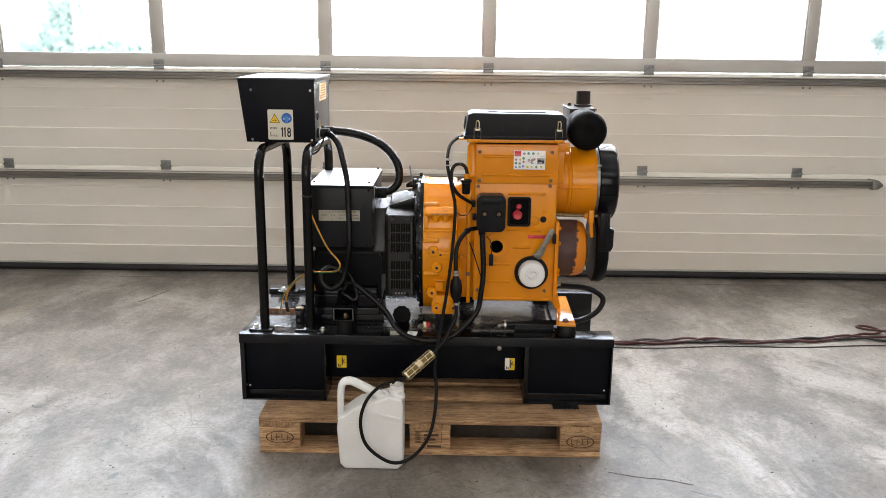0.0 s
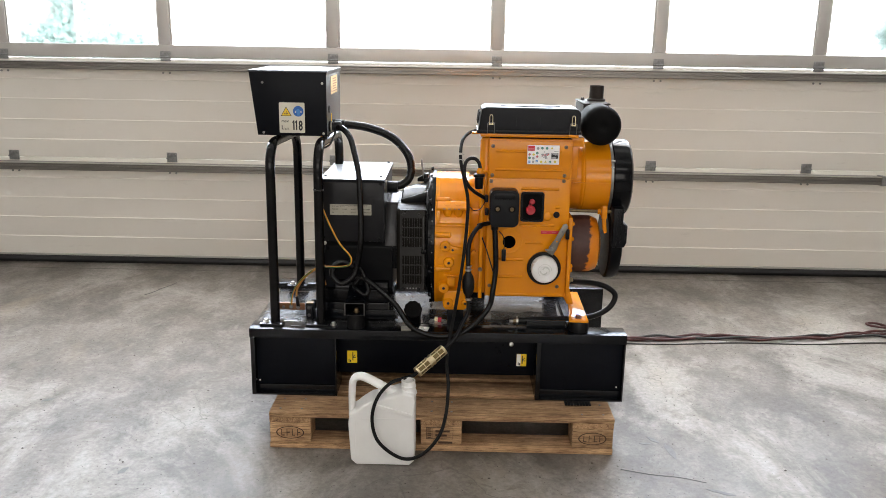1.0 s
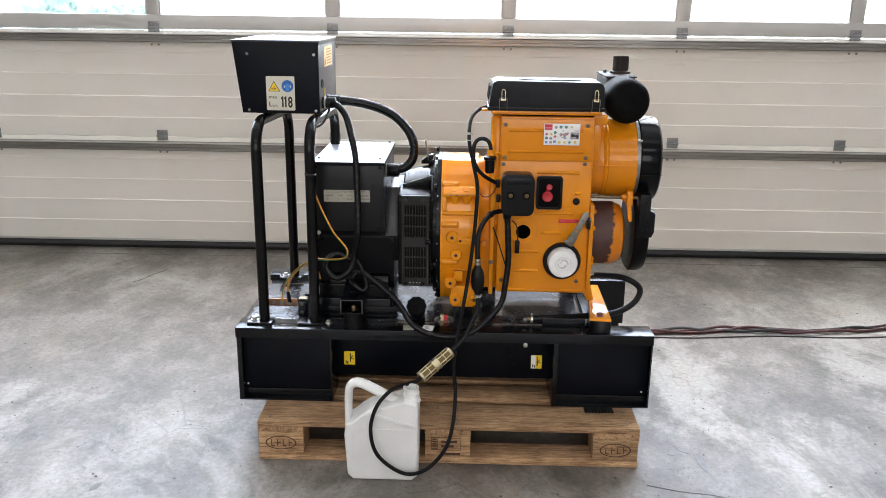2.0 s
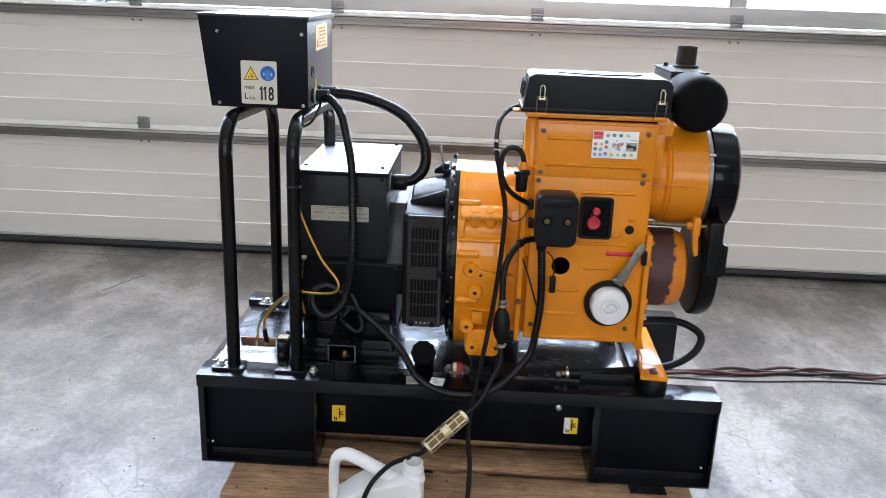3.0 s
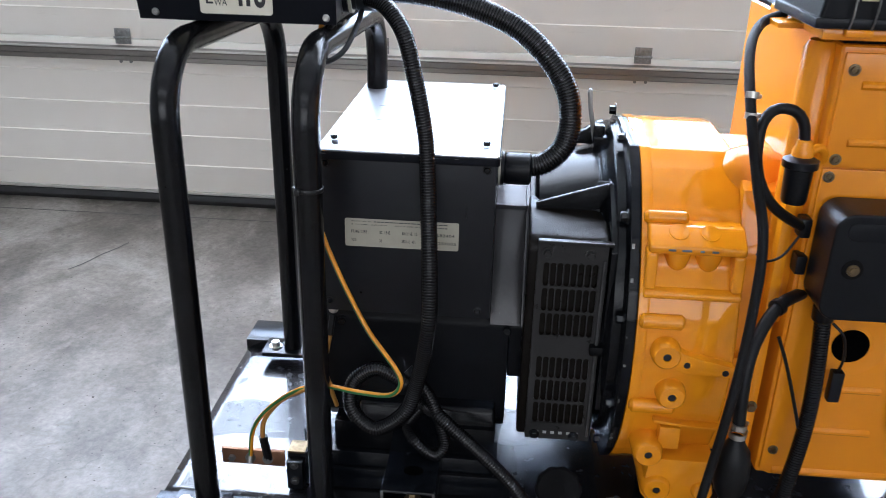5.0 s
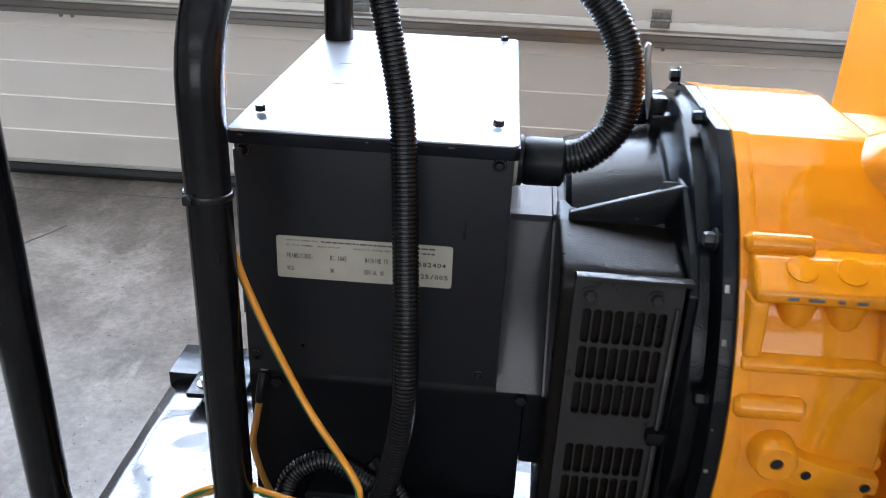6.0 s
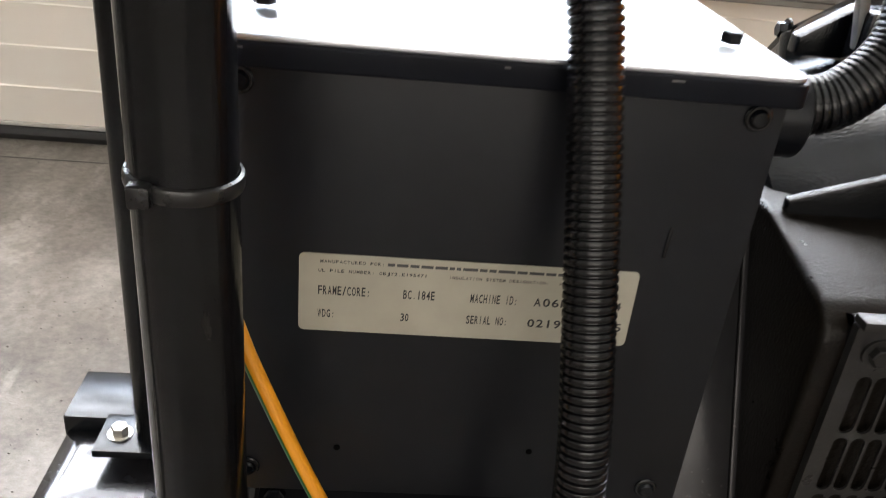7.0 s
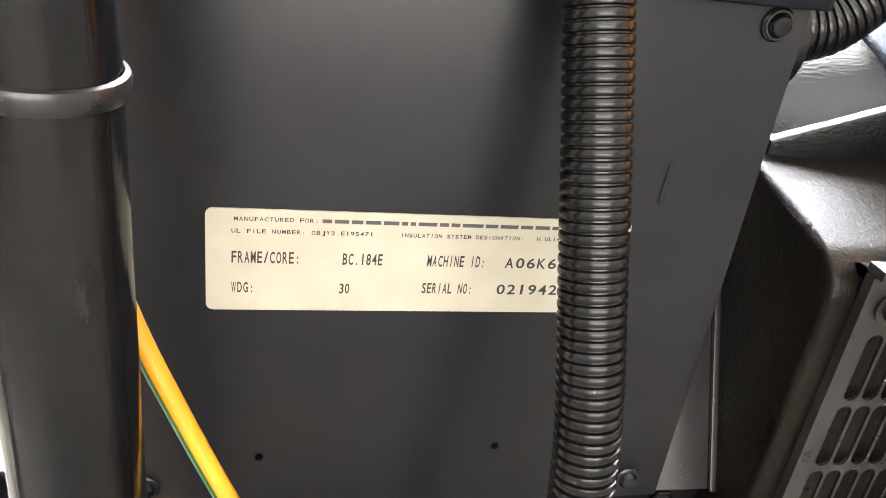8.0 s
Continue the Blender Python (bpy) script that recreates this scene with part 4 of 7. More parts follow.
        st = part("sticker", bm, YELLOW, s, "yellow lifting-point sticker")
        if white:
            part("sticker_field", box(B(), x - 0.0175, x - 0.003, 0.2030, 0.2038, 0.2425, 0.2885), WHITE_PRINT, st, "white half")
        bm = B()
        box(bm, x + 0.001, x + 0.0045, 0.2024, 0.2037, 0.252, 0.283)
        box(bm, x + 0.0045, x + 0.014, 0.2024, 0.2037, 0.262, 0.2645)
        prism(bm, [(x + 0.005, 0.265), (x + 0.012, 0.273), (x + 0.010, 0.275), (x + 0.0045, 0.269)], "y", 0.2024, 0.2037)
        box(bm, x - 0.013, x - 0.010, 0.2020, 0.2037, 0.246, 0.257)
        box(bm, x - 0.008, x - 0.004, 0.2020, 0.2037, 0.246, 0.254)
        part("sticker_print", bm, INK, st)
    # eye for the shut-off wire
    bm = lathe(B(), (0.243, BF + 0.0005, 0.352), (0, -1, 0), [(0, 0), (0.008, 0), (0.008, 0.003), (0.004, 0.006), (0, 0.006)], 14)
    part("drain_screw", bm, ZINC, s)
    # angle strip and cross member at the right end
    part("angle_strip", box(B(), 0.30, 0.44, 0.20, 0.21, BT, BT + 0.03, 0.002), BLACK_GLOSS, s)
    bm = box(B(), 0.455, 0.51, 0.20, 0.64, BT - 0.05, BT - 0.0125, 0.003)
    part("cross_member", bm, BLACK_GLOSS, s)


skid_base()


def tank_fittings():
    cap = thing("fuel_filler_cap", (-0.112, 0.26, BT), "black fluted screw cap on the fuel filler neck", "filler cap")
    ax = Vector((0, -0.80, 0.60)).normalized()
    c = Vector((-0.112, 0.238, 0.436))
    part("filler_neck", rod(B(), (-0.112, 0.285, BT - 0.004), tuple(c), 0.026, 20), BLACK_PLASTIC, cap)
    bm = B()
    t = bmesh.new()
    m = Matrix.Translation(c) @ axes_to(ax)
    ringlow, ringhigh, ringtop = [], [], []
    n = 40
    for i in range(n):
        a = 2 * math.pi * i / n
        r = 0.033 if i % 4 < 2 else 0.0312
        ringlow.append(t.verts.new(m @ Vector((r * math.cos(a), r * math.sin(a), 0))))
        ringhigh.append(t.verts.new(m @ Vector((r * math.cos(a), r * math.sin(a), 0.018))))
        ringtop.append(t.verts.new(m @ Vector((0.0285 * math.cos(a), 0.0285 * math.sin(a), 0.021))))
    for i in range(n):
        j = (i + 1) % n
        t.faces.new((ringlow[i], ringlow[j], ringhigh[j], ringhigh[i]))
        t.faces.new((ringhigh[i], ringhigh[j], ringtop[j], ringtop[i]))
    t.faces.new(ringtop)
    t.faces.new(ringlow[::-1])
    absorb(bm, t)
    lathe(bm, c + ax * 0.021, ax, [(0.013, -0.0005), (0.013, 0.001), (0.010, 0.001), (0.010, -0.0005)], 24)
    part("screw_cap", bm, BLACK_MATT, cap)
    g = thing("fuel_gauge", (-0.021, 0.25, BT), "round zinc-plated fuel gauge sender with a red plug", "gauge")
    part("mounting_ring", lathe(B(), (-0.021, 0.25, BT - 0.003), (0, 0, 1), [(0, 0), (0.034, 0), (0.034, 0.003), (0.032, 0.004), (0, 0.004)], 32), ZINC, g)
    for k in range(5):
        a = k * 2 * math.pi / 5 + 0.3
        part("screw", rod(B(), (-0.021 + 0.027 * math.cos(a), 0.25 + 0.027 * math.sin(a), BT), (-0.021 + 0.027 * math.cos(a), 0.25 + 0.027 * math.sin(a), BT + 0.006), 0.004, 10), STEEL, g)
    part("red_plug", box(B(), -0.022, -0.008, 0.237, 0.252, BT + 0.001, BT + 0.019, 0.003), RED_PLASTIC, g)
    part("terminal", box(B(), -0.034, -0.022, 0.249, 0.262, BT + 0.001, BT + 0.016, 0.002), BRASS, g)
    for x0, x1, turn, group in ((-0.151, -0.116, 4, ""), (-0.089, -0.053, -8, "")):
        t = box(B(), x0, x1, 0.143, 0.184, BT + 0.001, BT + 0.0035, 0.0008)
        cx = (x0 + x1) / 2
        bmesh.ops.rotate(t, cent=(cx, 0.163, 0.39), matrix=Matrix.Rotation(radians(turn), 3, "Z"), verts=t.verts[:])
        tag = solid("paper_tag", t, CREAM_LABEL if turn > 0 else WHITE_PRINT, "small pale paper tag lying on the base", "tag", "paper tags on the base")
        b = B()
        for k in range(3):
            box(b, cx - 0.010, cx + 0.006 - 0.003 * k, 0.152 + 0.009 * k, 0.155 + 0.009 * k, BT + 0.0036, BT + 0.0042)
        p = mesh_object("print", b, GREY_PRINT)
        p.parent = tag


tank_fittings()

# ---------------------------------------------------------------- control stand and cabinet
LEGS = ((-0.608, 0.195), (-0.4425, 0.197))


def control_stand():
    s = thing("pipe_stand", (-0.526, 0.41, BT), "black painted tube stand of two bent hoops bolted to the base", "stand")
    for x, y in LEGS:
        top, r = 1.040, 0.085
        pts = [Vector((x, y, BT + 0.008)), Vector((x, y, 0.7)), Vector((x, y, top - r))]
        for i in range(1, 9):
            a = radians(90 * i / 8)
            pts.append(Vector((x, y + r - r * math.cos(a), top - r + r * math.sin(a))))
        yb = 0.62
        for i in range(0, 9):
            a = radians(90 * i / 8)
            pts.append(Vector((x + 0.016, yb - r + r * math.sin(a), top - r + r * math.cos(a))))
        pts += [Vector((x + 0.016, yb, 0.7)), Vector((x + 0.016, yb, BT + 0.022))]
        part("bent_tube", sweep(B(), pts, [0.0168] * len(pts), 24), BLACK_PIPE, s)
        for px, py, pz in ((x, y, BT), (x + 0.016, yb, BT + 0.0145)):
            plate = part("foot_plate", box(B(), px - 0.052, px + 0.028, py - 0.030, py + 0.026, pz + 0.0005, pz + 0.0085, 0.001), BLACK_GLOSS, s)
            part("bolt", hexbolt(B(), (px - 0.032 if px < -0.5 else px + 0.045, py - 0.004, pz + 0.0085 if px < -0.5 else pz), (0, 0, 1), 0.0085, 0.009), ZINC, plate)
    # cross pieces that carry the cabinet
    for y in (0.33, 0.55):
        part("cross_bar", box(B(), -0.63, -0.42, y - 0.014, y + 0.014, 1.0575, 1.062, 0.001), BLACK_GLOSS, s)
    x, y = LEGS[1]
    z = 0.886
    tie = part("cable_tie", lathe(B(), (x, y, z - 0.003), (0.06, 0, 1), [(0.0168, 0), (0.0180, 0.0004), (0.0184, 0.0015), (0.0184, 0.0042), (0.0180, 0.0053), (0.0168, 0.0057)], 36), TIE_PLASTIC, s, "black plastic cable tie")
    part("tie_lock", box(B(), x - 0.0125, x - 0.0055, y - 0.0200, y - 0.0140, z - 0.0036, z + 0.0036, 0.0012), TIE_PLASTIC, tie)


control_stand()


def prints_118(parent, y):
    """The white noise and warning plate on the cabinet's side."""
    x0, x1, z0, z1 = -0.591, -0.501, 1.070, 1.176
    pl = part("warning_label", prism(B(), rounded(x0, x1, z0, z1, 0.004), "y", y - 0.0012, y - 0.0002), PLATE_WHITE, parent, "white plate with warning triangle, blue disc and number")
    f = y - 0.0014
    part("print_rim", prism(B(), rounded(x0 + 0.002, x1 - 0.002, z0 + 0.002, z1 - 0.002, 0.003), "y", f, f + 0.0003), PLATE_WHITE, pl)
    tri = [(x0 + 0.006, z1 - 0.047), (x0 + 0.044, z1 - 0.047), (x0 + 0.025, z1 - 0.014)]
    part("triangle_border", prism(B(), tri, "y", f - 0.0004, f + 0.0002), INK, pl)
    tri = [(x0 + 0.0092, z1 - 0.0453), (x0 + 0.0408, z1 - 0.0453), (x0 + 0.025, z1 - 0.0178)]
    part("triangle", prism(B(), tri, "y", f - 0.0007, f - 0.0001), YELLOW, pl)
    cx, cz = x0 + 0.025, z1 - 0.038
    bm = box(B(), cx - 0.008, cx - 0.002, f - 0.001, f - 0.0006, cz - 0.003, cz + 0.001)
    prism(bm, [(cx, cz - 0.004), (cx + 0.008, cz - 0.002), (cx + 0.004, cz + 0.003), (cx, cz + 0.001)], "y", f - 0.001, f - 0.0006)
    prism(bm, [(cx - 0.002, cz + 0.003), (cx + 0.003, cz + 0.004), (cx + 0.001, cz + 0.009)], "y", f - 0.001, f - 0.0006)
    part("triangle_sign", bm, plain("faded_ink", (0.28, 0.17, 0.02), 0.45), pl)
    cx, cz = x1 - 0.0225, z1 - 0.030
    part("blue_disc", prism(B(), disc(cx, cz, 0.0185, 36), "y", f - 0.0005, f + 0.0001), BLUE, pl)
    bm = prism(B(), disc(cx, cz - 0.001, 0.0092, 20, 0.85), "y", f - 0.0009, f - 0.0004)
    prism(bm, [(cx - 0.004, cz - 0.008), (cx + 0.004, cz - 0.008), (cx + 0.006, cz - 0.015), (cx - 0.006, cz - 0.015)], "y", f - 0.0009, f - 0.0004)
    part("disc_figure", bm, PALE_BLUE, pl)
    bm = B()
    for sx in (-1, 1):
        prism(bm, disc(cx + sx * 0.0098, cz - 0.002, 0.0042, 14, 0.42), "y", f - 0.0012, f - 0.0004)
    part("disc_sign", bm, PLATE_WHITE, pl)
    for u in (0.0485, 0.0580):
        o = [(x0 + u, z0 + 0.010), (x0 + u + 0.0048, z0 + 0.010), (x0 + u + 0.0048, z0 + 0.044), (x0 + u + 0.0012, z0 + 0.044), (x0 + u - 0.0028, z0 + 0.0385), (x0 + u - 0.0028, z0 + 0.0345), (x0 + u, z0 + 0.0365)]
        part("print_number", prism(B(), o, "y", f - 0.0004, f + 0.0001), INK, pl)
    lettering("print_number", "8", (x0 + 0.0675, f, z0 + 0.010), 0.034, INK, pl, 0.0145, 0.0004, bold=0.028)
    lettering("print_max", "max", (x0 + 0.008, f, z0 + 0.037), 0.0066, INK, pl, 0.026, 0.0004, bold=0.008)
    lettering("print_level", "L", (x0 + 0.008, f, z0 + 0.012), 0.015, INK, pl, 0.009, 0.0004, bold=0.01)
    lettering("print_index", "WA", (x0 + 0.018, f, z0 + 0.010), 0.008, INK, pl, 0.016, 0.0004)


def control_cabinet():
    c = thing("control_cabinet", (-0.55, 0.46, 1.062), "black sheet-metal control cabinet with a sloping front on the tube stand", "control cabinet")
    yf, yb = 0.296, 0.652
    o = [(-0.692, 1.280), (-0.424, 1.280), (-0.424, 1.0625), (-0.667, 1.0625)]
    part("body", prism(B(), o, "y", yf + 0.002, yb, 0.002), GREY_SATIN, c, "dark grey sheet body")
    part("side_panel", prism(B(), [(-0.694, 1.2835), (-0.4235, 1.2835), (-0.4235, 1.0610), (-0.6685, 1.0610)], "y", yf, yf + 0.0022, 0.0008), BLACK_SATIN, c, "black side panel")
    part("top_cover", prism(B(), [(-0.696, 1.2805), (-0.422, 1.2805), (-0.4215, 1.272), (-0.4200, 1.272), (-0.4200, 1.2860), (-0.696, 1.2860)], "y", yf - 0.001, yb + 0.002, 0.0012), GREY_SATIN, c)
    for x, z in ((-0.647, 1.244), (-0.438, 1.243), (-0.648, 1.070), (-0.436, 1.069)):
        part("screw", lathe(B(), (x, yf, z), (0, -1, 0), [(0, 0), (0.0046, 0), (0.0044, 0.0016), (0.003, 0.0028), (0.001, 0.0028), (0, 0.0014)], 16), ZINC if x > -0.5 else STEEL, c)
    prints_118(c, yf)
    # warning strip and socket hole on the end face
    xr = -0.424
    st = part("end_sticker", box(B(), xr + 0.0002, xr + 0.0012, 0.405, 0.565, 1.198, 1.262), ORANGE_PRINT, c, "faded orange instruction sticker")
    bm = B()
    for k in range(6):
        box(bm, xr + 0.0012, xr + 0.0017, 0.45, 0.55 - 0.01 * (k % 3), 1.205 + 0.009 * k, 1.209 + 0.009 * k)
    prism(bm, [(0.412, 1.205), (0.438, 1.205), (0.425, 1.226)], "x", xr + 0.0012, xr + 0.0017)
    part("sticker_print", bm, FADED_BROWN, st)
    part("grommet", lathe(B(), (xr, 0.352, 1.150), (1, 0, 0), [(0, 0.0006), (0.010, 0.0006), (0.012, 0.003), (0.014, 0.003), (0.015, 0.0)], 24), RUBBER, c)
    part("key_tag", box(B(), xr + 0.006, xr + 0.008, 0.362, 0.366, 1.100, 1.135), YELLOW, c)


control_cabinet()

# ---------------------------------------------------------------- alternator
HOUSING_Y, HOUSING_Z, HOUSING_R = 0.48, 0.665, 0.275


def slot_cell(bm, x0, x1, z0, z1, y, deep, side, end):
    """One cell of a punched sheet: a rectangle with a round-ended upright slot through it."""
    cx, r = (x0 + x1) / 2, (x1 - x0) / 2 - side
    top, low = z1 - end - r, z0 + end + r
    inner, outer = [], []
    for k in range(18):
        a = radians(22.5 * (k if k < 9 else k - 1))
        c, d = math.cos(a), math.sin(a)
        mid = top if k < 9 else low
        edge = z1 if k < 9 else z0
        inner.append((cx + r * c, mid + r * d))
        outer.append((cx + (x1 - x0) / 2 * max(-1, min(1, 1.4143 * c)), mid + abs(edge - mid) * max(-1, min(1, 1.4143 * d))))
    front = [(bm.verts.new((u, y, v)), bm.verts.new((p, y, q)), bm.verts.new((u, y + deep, v))) for (u, v), (p, q) in zip(inner, outer)]
    for f, g in zip(front, front[1:] + front[:1]):
        bm.faces.new((f[1], g[1], g[0], f[0]))
        bm.faces.new((f[0], g[0], g[2], f[2]))


def alternator():
    a = thing("alternator", (-0.25, 0.48, BT), "black generator alternator with a terminal box and vent grilles", "alternator")
    # stator housing with chamfered long edges
    o = [(0.34, 0.468), (0.308, 0.50), (0.306, 0.655), (0.384, 0.800), (0.44, 0.822), (0.52, 0.822), (0.576, 0.80), (0.654, 0.655), (0.652, 0.50), (0.62, 0.468)]
    part("stator_housing", prism(B(), o, "x", -0.458, -0.193, 0.004), BLACK_STATOR, a)
    o = [(0.306, 0.575), (0.306, 0.655), (0.384, 0.800), (0.44, 0.822), (0.52, 0.822), (0.576, 0.80), (0.654, 0.655), (0.654, 0.575)]
    part("stator_collar", prism(B(), o, "x", -0.1928, -0.166, 0.003), BLACK_STATOR, a)
    # the bare cover sheet between the box and the fan end, bent over the top edge
    o = [(0.2945, 0.664), (0.371, 0.8065), (0.376, 0.8105), (0.455, 0.830), (0.503, 0.832), (0.503, 0.829), (0.456, 0.827), (0.3775, 0.8075), (0.374, 0.8045), (0.298, 0.664)]
    cover = part("wrap_cover", prism(B(), o, "x", -0.2205, -0.1785, 0.0006), COVER_STEEL, a, "dull grey cover sheet with brown stains")
    o = [(0.2920, 0.664), (0.369, 0.808), (0.3745, 0.8130), (0.454, 0.8325), (0.503, 0.8345), (0.503, 0.829), (0.456, 0.827), (0.3775, 0.8075), (0.374, 0.8045), (0.298, 0.664)]
    part("folded_seam", prism(B(), o, "x", -0.1783, -0.1735, 0.001), COVER_STEEL, cover, "folded seam along the sheet")
    part("cover_edge", prism(B(), o, "x", -0.1733, -0.1645, 0.0015), BLACK_CAST, a)
    for x, z in ((-0.196, 0.656), (-0.43, 0.655)):
        part("housing_bolt", hexbolt(B(), (x, 0.308, z - 0.006), (0, -1, 0), 0.006, 0.005), BLACK_GLOSS, a)
    # lobed casting under the stator, on its feet
    for x0, x1 in ((-0.405, -0.318), (-0.300, -0.206)):
        o = [(0.296, 0.470), (0.286, 0.478), (0.283, 0.505), (0.290, 0.525), (0.312, 0.532), (0.33, 0.532), (0.33, 0.470)]
        part("cast_lobe", prism(B(), o, "x", x0, x1, 0.006, 3), BLACK_CAST, a)
    # feet and bearers
    for y in (0.30, 0.62):
        part("foot", box(B(), -0.44, -0.205, y - 0.022, y + 0.022, 0.452, 0.4995, 0.004), BLACK_CAST, a)
        part("bearer", box(B(), -0.46, -0.205, y - 0.03, y + 0.03, BT - 0.001, 0.4515, 0.003), BLACK_GLOSS, a)
    # fan end: drum that widens to the round flange with its bolted bosses
    axis_y, axis_z = HOUSING_Y, HOUSING_Z
    drum = lathe(B(), (-0.166, axis_y, axis_z), (1, 0, 0), [(0, 0), (0.176, 0), (0.183, 0.005), (0.195, 0.05), (0.204, 0.092), (0, 0.092)], 72)
    cut = bmesh.ops.bisect_plane(drum, geom=drum.verts[:] + drum.edges[:] + drum.faces[:], plane_co=(0, 0, 0.545), plane_no=(0, 0, 1), clear_inner=True)
    bmesh.ops.contextual_create(drum, geom=[g for g in cut["geom_cut"] if isinstance(g, bmesh.types.BMEdge)])
    part("fan_drum", drum, BLACK_CAST, a)
    fl = part("drive_flange", lathe(B(), (-0.0800, axis_y, axis_z), (1, 0, 0), [(0.17, 0), (0.203, 0), (0.214, 0.005), (0.221, 0.012), (0.234, 0.0150), (0.239, 0.0185), (0.240, 0.0298), (0.17, 0.0298)], 96), BLACK_CAST, a)
    for k in range(12):
        t = math.radians(3 + k * 30)
        web = box(B(), -0.086, -0.0655, -0.0075, 0.0075, 0.190, 0.226, 0.004, 2)
        bmesh.ops.transform(web, matrix=Matrix.Translation((0, axis_y, axis_z)) @ Matrix.Rotation(t - math.pi / 2, 4, "X"), verts=web.verts[:])
        part("flange_web", web, BLACK_CAST, fl)
        u = Vector((0, math.cos(t + math.radians(15)), math.sin(t + math.radians(15))))
        part("flange_bolt", hexbolt(B(), Vector((-0.0500, axis_y, axis_z)) + u * 0.2540, (-1, 0, 0), 0.0068, 0.008), WORN_EDGE if k == 4 else BLACK_GLOSS, fl)
    # cheek with the sloping rib, in front of the drum
    o = [(0.2690, 0.505), (0.2690, 0.790), (0.2725, 0.8000), (0.282, 0.8062), (0.352, 0.8190), (0.40, 0.8190), (0.40, 0.55), (0.33, 0.505)]
    part("cheek", prism(B(), o, "x", -0.1752, -0.0705, 0.0075, 4), DUSTY_CAST, a, "rough cast cheek with a rounded edge")
    part("cheek_rib", prism(B(), [(-0.166, 0.812), (-0.062, 0.812), (-0.062, 0.858), (-0.072, 0.857), (-0.166, 0.826)], "y", 0.351, 0.358, 0.002), BLACK_CAST, a, "cast sloping rib")
    part("cheek_gusset", prism(B(), [(0.353, 0.858), (0.285, 0.822), (0.262, 0.795), (0.258, 0.56), (0.30, 0.54), (0.40, 0.54), (0.40, 0.858)], "x", -0.070, -0.061, 0.002), BLACK_CAST, a)
    part("lifting_rib", prism(B(), [(-0.112, 0.868), (-0.112, 0.880), (-0.078, 0.902), (-0.070, 0.904), (-0.070, 0.868)], "y", 0.50, 0.515, 0.002), BLACK_CAST, a)
    # vent grille: sheet with two fields of slots
    gx0, gx1, gz0, gz1, gy = -0.163, -0.073, 0.503, 0.803, 0.264
    bm = B()
    fields = ((0.528, 0.638), (0.668, 0.778))
    fx0, fx1 = gx0 + 0.008, gx1 - 0.010
    for z0, z1 in ((gz0, fields[0][0]), (fields[0][1], fields[1][0]), (fields[1][1], gz1)):
        box(bm, gx0, gx1, gy, gy + 0.005, z0, z1)
    for x0, x1 in ((gx0, fx0), (fx1, gx1)):
        for z0, z1 in fields:
            box(bm, x0, x1, gy, gy + 0.005, z0, z1)
    cols = 8
    for z0, z1 in fields:
        for i in range(cols):
            for k in range(3):
                slot_cell(bm, fx0 + (fx1 - fx0) * i / cols, fx0 + (fx1 - fx0) * (i + 1) / cols, z0 + (z1 - z0) * k / 3, z0 + (z1 - z0) * (k + 1) / 3, gy, 0.0015, 0.0008, 0.0014)
    gr = part("vent_grille", bm, GRILLE_PAINT, a, "black sheet grille with two fields of slots")
    part("grille_top_edge", box(B(), gx0, gx1 + 0.006, gy - 0.004, gy + 0.006, gz1 + 0.0005, gz1 + 0.005, 0.001), WORN_EDGE, gr)
    part("grille_stay", rod(B(), (gx1 - 0.004, gy - 0.003, gz1 - 0.02), (gx1 - 0.004, gy - 0.003, gz0 + 0.01), 0.0018, 8), BOLT_DARK, gr, "bare wire stay")
    for k in range(6):
        x = gx0 + 0.014 + 0.011 * k
        part("slot_mark", box(B(), x, x + 0.005, gy - 0.0006, gy, 0.512, 0.516), GREY_PRINT, gr)
    # black sheet standing in for the shade behind the slots
    part("grille_shade", box(B(), gx0 + 0.006, gx1 - 0.006, gy + 0.0200, gy + 0.0206, gz0 + 0.004, gz1 - 0.004), HOLE_SHADE, gr)
    for x in (gx0, gx1 - 0.003):
        part("grille_side", box(B(), x, x + 0.003, gy + 0.0051, gy + 0.030, gz0, gz1), BLACK_GLOSS, gr)
    part("grille_side", box(B(), gx0, gx1, gy + 0.0051, gy + 0.030, gz0, gz0 + 0.003), BLACK_GLOSS, gr)
    part("grille_side", box(B(), gx0, gx1, gy + 0.0051, gy + 0.030, gz1 - 0.003, gz1), BLACK_GLOSS, gr)
    for x, z in ((-0.150, 0.790), (-0.095, 0.790), (-0.150, 0.510), (-0.095, 0.510)):
        part("grille_bolt", hexbolt(B(), (x, gy, z), (0, -1, 0), 0.0052, 0.0045), WORN_EDGE if z > 0.6 else BLACK_GLOSS, gr)
    # terminal box
    tb = part("terminal_box", box(B(), -0.446, -0.221, 0.272, 0.668, 0.684, 0.9010, 0.002), BOX_SATIN, a, "satin black terminal box")
    rim = part("lid_rim", prism(B(), rounded(-0.450, -0.217, 0.264, 0.674, 0.006), "z", 0.9012, 0.9110, 0.0022, 3), BLACK_SATIN, tb, "black folded rim of the lid, chipped along the edge")
    # lid sheet, its bright reflection helped by a pale colour
    part("lid_sheet", prism(B(), rounded(-0.4485, -0.2185, 0.2655, 0.6725, 0.005), "z", 0.9111, 0.9135, 0.0008), LID_SHEEN, tb, "sheet lid, made pale metal for the sheen of the windows")
    rnd = random.Random(6)
    for k in range(3):
        x = rnd.uniform(-0.44, -0.23)
        part("paint_chip", box(B(), x, x + rnd.uniform(0.001, 0.006), 0.2637, 0.2641, 0.9086, 0.9094, 0.0001), BOLT_DARK, rim)
